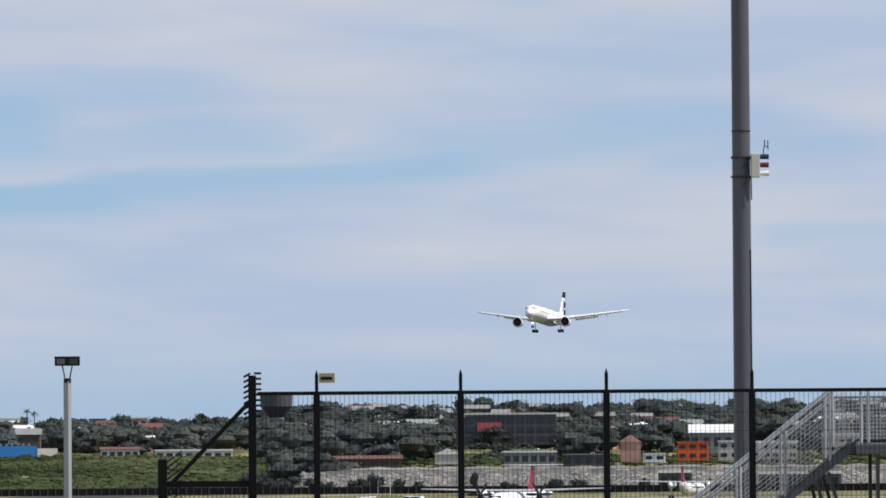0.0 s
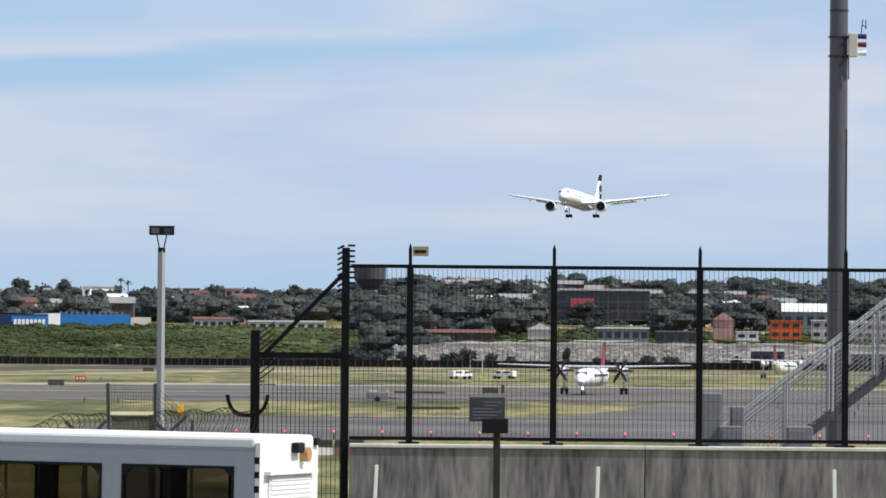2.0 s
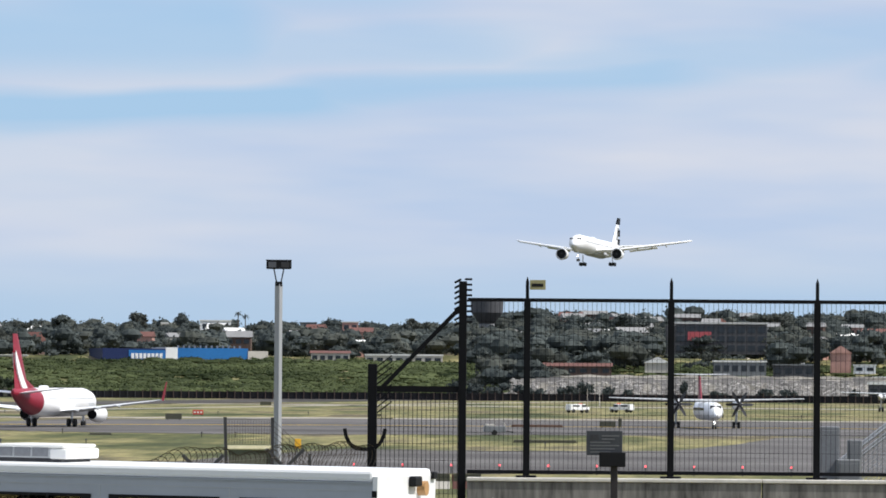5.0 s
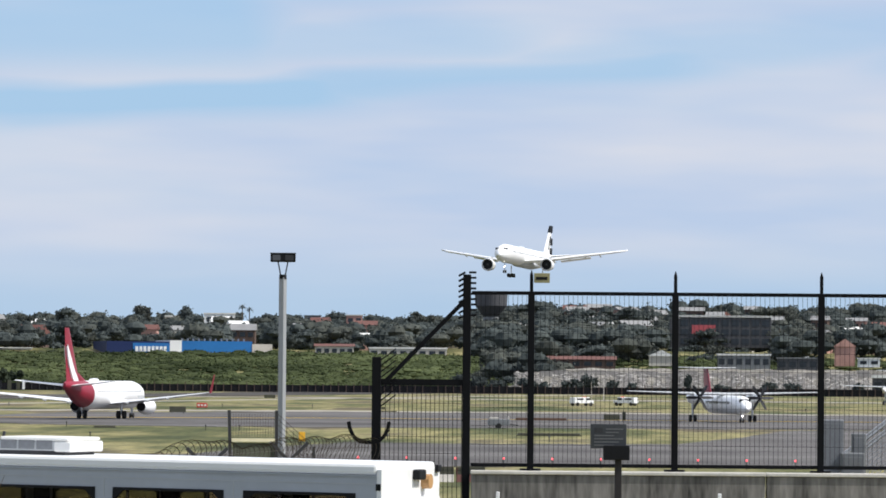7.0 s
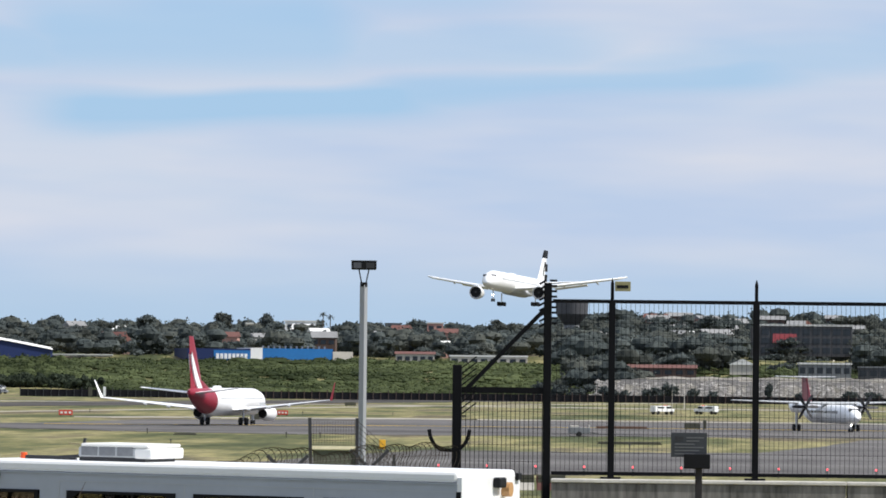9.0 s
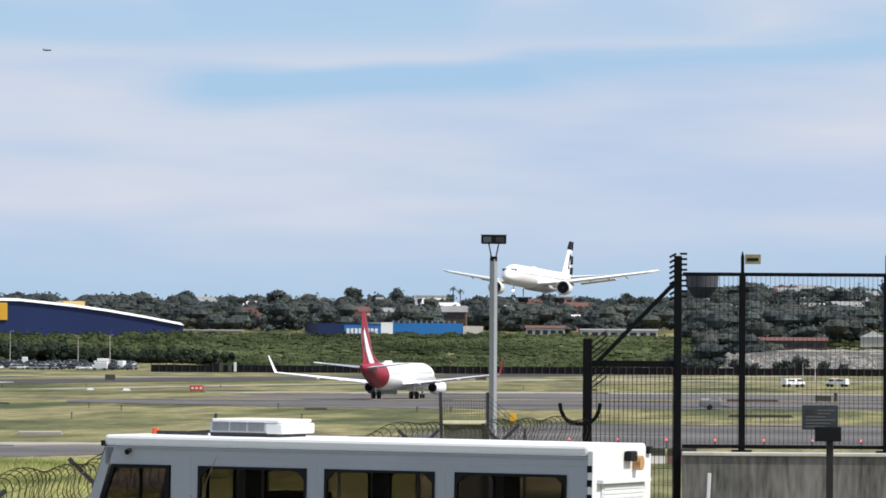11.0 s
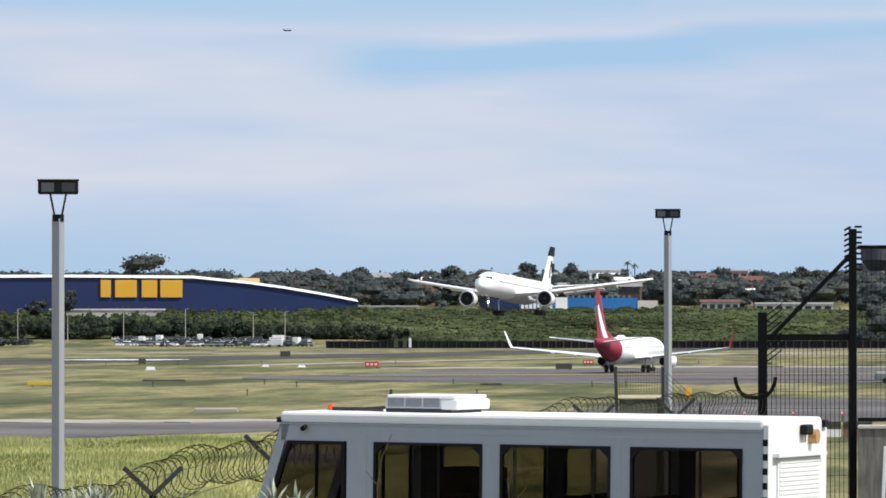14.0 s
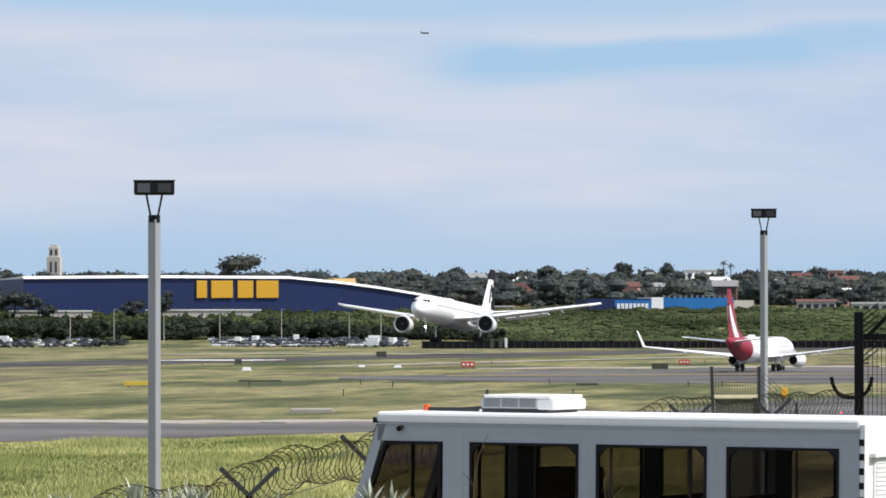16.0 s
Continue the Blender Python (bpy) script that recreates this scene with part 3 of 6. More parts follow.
house(-35, 2640, 7, 13, 0.5, BRICK_PINK, RENDER_PALE, "stepped pink and white houses on the hill", flat=True, rows=3, cols=2)
house(-33, 2620, 9, 9, 2, BRICK_PINK, TERRACOTTA, "pink house with a red tiled roof on the hill", rows=2, cols=2)
house(-38.3, 2330, 15, 4, 1.0, RENDER_PALE, TERRACOTTA, "low shed with a dull red roof at the bank", cols=5)
house(-26, 2330, 30, 3.5, 0.6, RENDER_PALE, ROOF_WHITE, "long low shed with a white roof", flat=True, cols=8)
house(16.3, 2150, 9, 3.5, 2.2, RENDER_PALE, ROOF_WHITE, "pale gabled shed behind the airfield", z=9.0, turn=90, dep=9)
house(3, 2140, 24, 3.5, 1.2, BRICK_BROWN, TERRACOTTA, "low brown shed with a dull red roof", z=7.6, cols=6)
house(30, 2160, 19, 5, 0.7, SHED_GREY, ROOF_WHITE, "grey industrial shed with a pale roof edge", z=8.0, flat=True, cols=6, name="warehouse")
house(39, 2170, 15, 4.5, 0.5, DARK_CLAD, SHED_GREY, "dark grey industrial shed", z=7.5, flat=True, cols=4, name="warehouse")
house(46.8, 2200, 7.5, 7.2, 2.8, BRICK_PINK, BRICK_PINK, "pink brick house with a plain gable", z=9.5, turn=90, dep=7.5, cols=2)
house(57.2, 2200, 11.5, 6.5, 0.4, ORANGE, ORANGE, "bright orange clad commercial building", z=9.8, flat=True, rows=2, cols=3, name="commercial_building")
house(63.3, 2200, 8, 6.8, 0.4, RENDER_PALE, WHITE, "white rendered building with dark windows", z=9.8, flat=True, rows=2, cols=2, name="commercial_building")
house(60.4, 2300, 17, 8, 3.2, SHED_GREY, ROOF_WHITE, "warehouse with a white sheet roof", z=12.5, name="warehouse", cols=4)
house(50.8, 2190, 8, 3, 0.4, WHITE, ROOF_WHITE, "low white shed behind the airfield", z=9.2, flat=True, cols=2)
house(39.7, 2250, 5, 5.5, 0.4, WHITE, WHITE, "small white rendered block by the sheds", z=11.0, flat=True, cols=1)
house(71, 2240, 16, 6, 1, RENDER_PALE, ROOF_WHITE, "pale commercial building behind the stairs", z=10, flat=True, rows=2, cols=5, name="commercial_building")
house(82, 2300, 15, 7, 1, RENDER_PALE, ROOF_WHITE, "pale building behind the trees", z=12, flat=True, rows=2, cols=5, name="commercial_building")


def office():
    p = P(26.9, 2430)
    t = thing("office_building", pose(p.x, p.y, 16.9, 0, 0, -1.5), "dark brown glazed office block with a white roof edge", "office building")
    part("wall", B(-18.5, 18.5, -6, 6, 0, 12.2), DARK_CLAD, t)
    part("roof", B(-18.9, 18.9, -6.4, 6.4, 12.2, 12.9), ROOF_WHITE, t)
    part("side_block", B(-22.5, -18.5, -6.5, 5, 0, 11.5), DARK_CLAD, t)
    for r in range(3):
        for c in range(9):
            x = -16.5 + 4.1 * c
            part("window", B(x - 1.5, x + 1.5, -6.12, -5.8, 1.2 + 3.7 * r, 3.6 + 3.7 * r), GLASS_DARK, t)
    part("sign_panel", B(-13.5, -4.0, -6.45, -6.0, 5.3, 9.0), mat("dull_red_panel", (0.48, 0.09, 0.10), 0.5, var=0.1), t, "plain dull red sign panel")


office()


def water_tower():
    p = P(-12.2, 2700)
    t = thing("water_tower", pose(p.x, p.y, 19.4), "dark concrete water tower with a wide tank", "water tower")
    bm = bmesh.new()
    tube(bm, (0, 0, 11.5), (0, 0, 16.5), 3.6, 7.2, 28)
    tube(bm, (0, 0, 16.5), (0, 0, 22.8), 7.2, 7.5, 28)
    part("tank", bm, DARK_CLAD, t)
    part("shaft", T((0, 0, -1), (0, 0, 13), 3.6, 3.6, 20), SHED_GREY, t)


water_tower()


def stone_tower():
    p = P(-165.3, 2850)
    t = thing("tower", pose(p.x, p.y, 18), "pale stone tower with a crenellated top on the skyline", "tower")
    part("shaft", B(-3.2, 3.2, -3.2, 3.2, 0, 21.5, bevel=0.25), RENDER_PALE, t)
    part("belfry", B(-2.4, 2.4, -2.4, 2.4, 21.5, 26, bevel=0.2), RENDER_PALE, t)
    for x in (-1.2, 1.2):
        part("opening", B(x - 0.45, x + 0.45, -2.5, -2.3, 22.2, 24.8), GLASS_DARK, t)
        part("opening", B(x - 0.4, x + 0.4, -3.3, -3.1, 14, 19), GLASS_DARK, t)
    part("cap", B(-1.6, 1.6, -1.6, 1.6, 26, 27.2, bevel=0.1), RENDER_PALE, t)


stone_tower()


def profile_block(bm, pts, y0, y1, z0):
    """A block whose top follows (x, z) points."""
    lo0 = [bm.verts.new((x, y0, z0)) for x, z in pts]
    hi0 = [bm.verts.new((x, y0, z)) for x, z in pts]
    lo1 = [bm.verts.new((x, y1, z0)) for x, z in pts]
    hi1 = [bm.verts.new((x, y1, z)) for x, z in pts]
    for i in range(len(pts) - 1):
        for a, b in ((lo0, hi0), (hi0, hi1), (hi1, lo1), (lo1, lo0)):
            bm.faces.new((a[i], a[i + 1], b[i + 1], b[i]))
    bm.faces.new((lo0[0], hi0[0], hi1[0], lo1[0]))
    bm.faces.new((lo0[-1], hi0[-1], hi1[-1], lo1[-1]))
    return bm


def furniture_store():
    d = 2250
    p = P(-137, d)
    t = thing("furniture_store", pose(p.x, p.y, 0, 0, 0, 137 * 0.0573 + 12), "huge navy blue big-box store with yellow sign and white roof edge", "store")
    X = lambda a: 1.022 * d * math.tan((a + 137) / 1000)
    line = [(X(-171), 24.2), (X(-150), 24.6), (X(-127), 24.3), (X(-118), 22.3), (X(-112), 20.5), (X(-106), 18.3), (X(-99.5), 15.6)]
    part("wall", profile_block(bmesh.new(), line, -10, 60, 4), NAVY, t)
    bm = bmesh.new()
    lo = [(x, z) for x, z in line]
    a = [bm.verts.new((x, y, z + k)) for x, z in lo for y, k in ((-10.8, 0.02), (-10.6, 0.2), (60.5, 0.02), (-6.5, 1.05))]
    for i in range(len(lo) - 1):
        u, w = 4 * i, 4 * i + 4
        for q in ((0, 1), (1, 3), (3, 2), (2, 0)):
            bm.faces.new((a[u + q[0]], a[u + q[1]], a[w + q[1]], a[w + q[0]]))
    bm.faces.new([a[i] for i in (0, 1, 3, 2)])
    bm.faces.new([a[-4 + i] for i in (0, 1, 3, 2)])
    part("roof_edge", bm, ROOF_WHITE, t)
    for i, (l, r) in enumerate(((-142.6, -140.9), (-140.2, -136.6), (-135.8, -133.2), (-132.7, -129.0))):
        part("sign_block", B(X(l), X(r), -10.7, -10.0, 17.1, 23.6, bevel=0.15), YELLOW, t, "plain yellow sign block")
    part("roof_box", B(X(-117.8), X(-114.2), 8, 20, 21, 24.6), mat("pale_ochre", (0.58, 0.40, 0.17), 0.6), t, "ochre rooftop plant box")
    for i in range(14):
        x = X(-168 + 4.7 * i)
        part("panel_joint", B(x - 0.12, x + 0.12, -10.06, -9.9, 4, 14), DARK_CLAD, t)
    house(-140.5, 2200, 42, 3.6, 0.5, RENDER_PALE, ROOF_WHITE, "low pale annexe before the blue store", z=8.7, flat=True, cols=0, name="annexe")
    house(-166, 2200, 30, 3.6, 0.5, RENDER_PALE, ROOF_WHITE, "low pale annexe before the blue store", z=8.4, flat=True, cols=0, name="annexe")
    house(-94, 2280, 24, 0.5, 0.25, RENDER_PALE, ROOF_WHITE, "flat pale canopy beside the blue store", z=13.4, flat=True, cols=1, name="canopy")


furniture_store()


def sports_store():
    d = 2350
    p = P(-62, d)
    t = thing("sports_store", pose(p.x, p.y, 11.5, 0, 0, 62 * 0.0573 + 10), "long bright blue retail shed with white end blocks", "store")
    X = lambda a: d * math.tan((a + 62) / 1000)
    part("wall", B(X(-64.4), X(-52.5), -8, 25, 0, 5.9), CYAN_BLUE, t, "bright blue cladding")
    part("wall", B(X(-77), X(-66.4), -8, 25, 0, 5.6), NAVY, t, "dark blue cladding")
    part("end_block", B(X(-66.4), X(-64.4), -8.2, 25, 0, 6.1), WHITE, t, "white end block")
    part("end_block", B(X(-52.5), X(-49.1), -8.2, 25, 0, 4.9), RENDER_PALE, t, "white end block")
    for i in range(8):
        part("sign_bar", B(X(-72.2 + 0.68 * i), X(-71.72 + 0.68 * i), -8.4, -8.0, 1.7, 3.7), WHITE, t, "plain white sign bar")
    part("wall", B(X(-72.6), X(-66.4), -8.2, -7.9, 0.2, 5.0), CYAN_BLUE, t, "mid blue panel behind the sign")
    for i in range(12):
        x = X(-64 + 0.95 * i)
        part("roof_vent", B(x - 0.3, x + 0.3, -4, -3, 5.9, 6.9), GALV, t)


sports_store()


# ---- aircraft ----
def wheel_pair(parent, x, y, r, w, strut, name="landing_gear", gap=0.35, tandem=0):
    g = part(name, T((x, y, r), (x, y, strut), 0.16, 0.2, 10), ALU, parent, "metal landing gear strut")
    for dx in ([-1.45, 0, 1.45] if tandem else [0]):
        for s in (-1, 1):
            bm = bmesh.new()
            tube(bm, (x + dx, y + s * gap - w / 2, r), (x + dx, y + s * gap + w / 2, r), r, r, 20)
            part("wheel", bm, TYRE, g, "black rubber tyre")
    return g


def engine(parent, x, y, z, r, length, name="engine", cowl=None):
    bm = bmesh.new()
    n = 28
    prof = ((0.0, 0.93), (0.12, 1.0), (0.5, 1.06), (1.4, 1.04), (length * 0.75, 0.86), (length, 0.62), (length, 0.5), (length * 0.8, 0.5), (0.9, 0.86), (0.25, 0.84), (0.0, 0.93))
    rings = [[bm.verts.new((x - dx, y + r * k * math.cos(2 * math.pi * i / n), z + r * k * math.sin(2 * math.pi * i / n))) for i in range(n)] for dx, k in prof]
    for a, b in zip(rings, rings[1:]):
        for i in range(n):
            bm.faces.new((a[i], a[(i + 1) % n], b[(i + 1) % n], b[i]))
    e = part(name, bm, cowl or PLANE_WHITE, parent, "white engine cowling", smooth=True)
    part("lip", tube_ring(x - 0.02, y, z, r * 0.93, r * 0.075), ALU, e, "polished intake lip", smooth=True)
    bm = T((x - 0.3, y, z), (x - 0.95, y, z), r * 0.855, r * 0.855, 28)
    part("fan", bm, BLACK, e, "dark fan face")
    part("spinner", T((x - 0.32, y, z), (x - 0.05, y, z), r * 0.2, 0.03, 14), DARK_STEEL, e)
    part("exhaust", T((x - length + 0.35, y, z), (x - length - 0.03, y, z), r * 0.63, r * 0.6, 20), BLACK, e, "dark exhaust nozzle")
    part("pylon", wing(bmesh.new(), x - length * 0.35, length * 0.9, (y, z + r * 0.8), 0.4, x - length * 0.75, length * 0.7, (y, z + r * 1.45), 0.35, True), PLANE_GREY, e)
    return e


def tube_ring(x, y, z, R, r, n=28, m=8):
    bm = bmesh.new()
    g = [[bm.verts.new((x + r * math.sin(2 * math.pi * j / m), y + (R + r * math.cos(2 * math.pi * j / m)) * math.cos(2 * math.pi * i / n),
                        z + (R + r * math.cos(2 * math.pi * j / m)) * math.sin(2 * math.pi * i / n))) for j in range(m)] for i in range(n)]
    for i in range(n):
        for j in range(m):
            bm.faces.new((g[i][j], g[(i + 1) % n][j], g[(i + 1) % n][(j + 1) % m], g[i][(j + 1) % m]))
    return bm


def body_windows(parent, x0, x1, step, y, z, size, material=GLASS_DARK):
    """Cabin windows along both sides, joined a side."""
    for s in (-1, 1):
        bm = bmesh.new()
        x = x0
        while x < x1:
            box(bm, x, x + size, s * y - 0.03, s * y + 0.03, z, z + size * 1.4)
            x += step
        ob = part("cabin_windows", bm, material, parent, "row of small dark cabin windows")
        ob["kind"] = "stuff"


def wide_body():
    """A long twin-engine airliner; the origin lies on the body's axis at the wing."""
    t = thing("airliner", pose(83.4, 2521.6, 71.1), "white twin-engine wide-body airliner landing with gear down, black-patterned tail", "airliner")
    R = 3.1
    secs = [(36.6, 0, -0.9, 0.08, 0.08), (36.2, 0, -0.85, 0.75, 0.7), (35.2, 0, -0.7, 1.45, 1.4), (33.6, 0, -0.4, 2.2, 2.2), (31.4, 0, -0.12, 2.75, 2.8), (28.6, 0, 0, R, R),
            (-14, 0, 0, R, R), (-21, 0, 0.35, 2.75, 2.75), (-28, 0, 1.0, 1.95, 2.05), (-33.5, 0, 1.6, 1.1, 1.3), (-36.6, 0, 1.95, 0.3, 0.7)]
    part("fuselage", loft(bmesh.new(), secs, 40), PLANE_WHITE, t, smooth=True)
    part("belly_fairing", loft(bmesh.new(), [(13, 0, -2.2, 0.6, 0.4), (9, 0, -2.3, 2.7, 1.3), (-8, 0, -2.3, 2.8, 1.35), (-13, 0, -2.1, 0.8, 0.5)], 24), PLANE_GREY, t, smooth=True)
    w = bmesh.new()
    for x in (0.24, 1.05):
        for s in (-1, 1):
            box(w, 33.55 - x * 0.8, 34.15 - x * 0.8, s * (0.85 + x * 0.75) - 0.42, s * (0.85 + x * 0.75) + 0.42, 0.95 + 0.05 * x, 1.62)
    part("cockpit_windows", w, GLASS_DARK, t, "dark cockpit windows")
    body_windows(t, -22, 29, 1.1, 3.08, 0.35, 0.3)
    for s in (-1, 1):
        bm = bmesh.new()
        wing(bm, 12.5, 13.2, (s * 2.2, -1.7), 1.7, 4.0, 7.6, (s * 10.5, -0.7), 1.1)
        wing(bm, 4.0, 7.6, (s * 10.5, -0.7), 1.3, -9.0, 3.2, (s * 30.4, 2.6), 0.85)
        wing(bm, -9.0, 3.2, (s * 30.4, 2.6), 0.85, -11.8, 1.3, (s * 32.6, 3.15), 0.6)
        wg = part("wing", bm, PLANE_WHITE, t, "white swept wing", smooth=True)
        # lowered flaps and slats
        for y0, y1, a0, a1, c in ((3.4, 9.4, -0.8, -2.6, 2.8), (11.0, 20.5, -4.6, -8.4, 2.1)):
            f = bmesh.new()
            z0, z1 = -1.75 + (y0 - 3.4) * 0.145, -1.75 + (y1 - 3.4) * 0.15
            vs = [f.verts.new(c0) for c0 in ((a0, s * y0, z0), (a1, s * y1, z1), (a1 - c, s * y1, z1 - 0.45), (a0 - c, s * y0, z0 - 0.5),
                                             (a0, s * y0, z0 - 0.2), (a1, s * y1, z1 - 0.2), (a1 - c, s * y1, z1 - 0.6), (a0 - c, s * y0, z0 - 0.65))]
            for q in ((0, 1, 2, 3), (7, 6, 5, 4), (0, 4, 5, 1), (1, 5, 6, 2), (2, 6, 7, 3), (3, 7, 4, 0)):
                f.faces.new([vs[i] for i in q])
            part("flap", f, PLANE_WHITE, wg, "lowered white flap")
        for y in (7, 14, 19, 23.5):
            part("flap_track", loft(bmesh.new(), [(3.2 - y * 0.5, s * y, -1.6 + y * 0.13, 0.1, 0.1), (1.2 - y * 0.5, s * y, -1.9 + y * 0.13, 0.28, 0.32), (-3.0 - y * 0.4, s * y, -2.3 + y * 0.13, 0.08, 0.08)], 10), PLANE_GREY, wg)
        engine(t, 12.0, s * 10.2, -2.95, 2.02, 6.0)
        part("tailplane", wing(bmesh.new(), -27.5, 6.6, (s * 0.8, 1.9), 0.7, -35.6, 2.3, (s * 10.7, 2.9), 0.25), PLANE_WHITE, t, smooth=True)
        wheel_pair(t, -2.2, s * 5.5, 0.66, 0.5, 4.0, gap=0.7, tandem=1)
        part("landing_lamp", T((9.6, s * 3.35, -1.55), (9.72, s * 3.35, -1.58), 0.3, 0.3, 14), LAMP_ON, t, "lit wing-root landing lamp")
    wheel_pair(t, 28.4, 0, 0.5, 0.36, 3.5)
    for o in [c for c in t.children if c.name.startswith("landing_gear")]:
        o.location.z = -6.6
    part("nose_lamp", T((28.75, 0, -4.5), (28.85, 0, -4.5), 0.22, 0.22, 12), LAMP_ON, t, "lit nose gear lamp")
    fin = part("tail_fin", wing(bmesh.new(), -24.5, 9.4, (0, 2.3), 0.9, -33.6, 3.6, (0, 12.7), 0.35, True), PLANE_WHITE, t, "white tail fin", smooth=True)
    for s in (-1, 1):
        for le0, c0, z0, le1, c1, z1, k in ((-31.4, 5.0, 10.3, -33.45, 3.8, 12.75, 0.2), (-33.3, 2.0, 2.6, -33.7, 2.4, 5.0, 0.3), (-30.6, 0.8, 4.4, -31.9, 0.7, 7.6, 0.3), (-33.9, 2.3, 6.0, -33.9, 2.6, 8.4, 0.3), (-32.2, 1.2, 7.4, -33.0, 1.3, 9.0, 0.3)):
            bm = bmesh.new()
            th = lambda zz: 0.45 - 0.027 * (zz - 2.3) + 0.04
            vs = [bm.verts.new(c) for c in ((le0, s * th(z0), z0), (le0 - c0, s * th(z0), z0), (le1 - c1, s * th(z1), z1), (le1, s * th(z1), z1))]
            vt = [bm.verts.new((v.co.x, v.co.y - s * 0.3, v.co.z)) for v in vs]
            bm.faces.new(vs)
            bm.faces.new(vt[::-1])
            for i in range(4):
                bm.faces.new((vs[i], vs[(i + 1) % 4], vt[(i + 1) % 4], vt[i]))
            part("tail_marking", bm, BLACK, fin, "black painted tail pattern")
    part("dorsal_blister", loft(bmesh.new(), [(9, 0, 3.0, 0.2, 0.05), (7.5, 0, 3.15, 0.7, 0.25), (4, 0, 3.1, 0.6, 0.2), (2.5, 0, 3.0, 0.2, 0.05)], 12), PLANE_WHITE, t)
    return t


def narrow_body():
    """A short twin jet on its wheels, the origin on the ground below the main gear."""
    t = thing("jet_airliner", pose(-64.4, 838.6, 0.1), "white twin jet with red tail and red rear body, taxiing", "airliner")
    A = 3.3
    secs = [(18.6, 0, A - 0.5, 0.06, 0.06), (18.3, 0, A - 0.45, 0.5, 0.5), (17.3, 0, A - 0.25, 1.05, 1.1), (15.6, 0, A - 0.02, 1.6, 1.7), (13.6, 0, A, 1.86, 1.95), (-8.0, 0, A, 1.88, 2.0), (-10.5, 0, A + 0.15, 1.75, 1.85)]
    part("fuselage", loft(bmesh.new(), secs, 36), PLANE_WHITE, t, smooth=True)
    rear = [(-10.5, 0, A + 0.15, 1.75, 1.85), (-13.5, 0, A + 0.5, 1.4, 1.5), (-16.5, 0, A + 0.95, 0.9, 1.05), (-18.8, 0, A + 1.3, 0.45, 0.6), (-19.6, 0, A + 1.4, 0.2, 0.3)]
    part("rear_fuselage", loft(bmesh.new(), rear, 36), RED, t, "glossy red rear body", smooth=True)
    body_windows(t, -9, 13, 0.9, 1.86, A + 0.4, 0.17, PLANE_GREY)
    for s in (-1, 1):
        bm = bmesh.new()
        wing(bm, 5.2, 7.3, (s * 1.4, A - 1.2), 0.95, 1.4, 4.2, (s * 5.6, A - 0.8), 0.6)
        wing(bm, 1.4, 4.2, (s * 5.6, A - 0.8), 0.6, -4.6, 1.6, (s * 16.9, A + 0.45), 0.22)
        wg = part("wing", bm, PLANE_WHITE, t, "white swept wing", smooth=True)
        part("winglet", wing(bmesh.new(), -4.6, 1.5, (s * 16.9, A + 0.45), 0.2, -6.1, 0.6, (s * 17.7, A + 2.9), 0.1), PLANE_WHITE if s > 0 else RED, wg, "upswept white winglet" if s > 0 else "upswept winglet, dark red on its inner face")
        for y in (4.2, 7.4, 10.6):
            part("flap_track", loft(bmesh.new(), [(0.2 - y * 0.35, s * y, A - 1.4 + y * 0.1, 0.05, 0.05), (-1.6 - y * 0.3, s * y, A - 1.5 + y * 0.1, 0.18, 0.22), (-3.4 - y * 0.25, s * y, A - 1.4 + y * 0.1, 0.04, 0.04)], 8), PLANE_GREY, wg)
        engine(t, 6.3, s * 4.83, A - 1.62, 1.08, 4.1)
        part("tailplane", wing(bmesh.new(), -14.6, 4.2, (s * 0.7, A + 1.3), 0.4, -18.4, 1.5, (s * 7.1, A + 2.0), 0.16), PLANE_WHITE, t, "white tailplane", smooth=True)
        wheel_pair(t, -0.9, s * 2.86, 0.56, 0.4, A - 1.2, gap=0.42)
    wheel_pair(t, 14.7, 0, 0.34, 0.22, A - 1.6, gap=0.2)
    fin = part("tail_fin", wing(bmesh.new(), -12.2, 6.4, (0, A + 1.5), 0.6, -17.6, 2.1, (0, 12.55), 0.22, True), RED, t, "red tail fin", smooth=True)
    part("fin_root", wing(bmesh.new(), -8.2, 8, (0, A + 1.7), 0.25, -12.6, 5, (0, A + 3.0), 0.4, True), RED, fin)
    for s in (-1, 1):
        # a plain white swoosh on each face of the fin
        bm = bmesh.new()
        pts0 = [(-13.4, A + 1.8), (-15.0, A + 3.0), (-16.3, A + 4.2), (-17.5, A + 5.6), (-18.8, A + 7.0)]
        pts1 = [(-15.8, A + 1.8), (-17.1, A + 3.0), (-18.1, A + 4.2), (-18.75, A + 5.4), (-19.1, A + 6.7)]
        a = [bm.verts.new((x, s * (0.34 - 0.022 * (z - A - 1.5)), z)) for x, z in pts0]
        b = [bm.verts.new((x, s * (0.34 - 0.022 * (z - A - 1.5)), z)) for x, z in pts1]
        a2 = [bm.verts.new((v.co.x, v.co.y - s * 0.2, v.co.z)) for v in a]
        b2 = [bm.verts.new((v.co.x, v.co.y - s * 0.2, v.co.z)) for v in b]
        for i in range(4):
            bm.faces.new((a[i], a[i + 1], b[i + 1], b[i]))
            bm.faces.new((a2[i], a2[i + 1], a[i + 1], a[i]))
            bm.faces.new((b2[i], b2[i + 1], b[i + 1], b[i]))
        part("tail_marking", bm, PLANE_WHITE, fin, "plain white swoosh on the fin")
    part("antenna_dome", loft(bmesh.new(), [(-3, 0, A + 1.98, 0.1, 0.04), (-4, 0, A + 2.1, 0.45, 0.22), (-6, 0, A + 2.1, 0.4, 0.2), (-7, 0, A + 1.98, 0.1, 0.04)], 12), PLANE_WHITE, t)
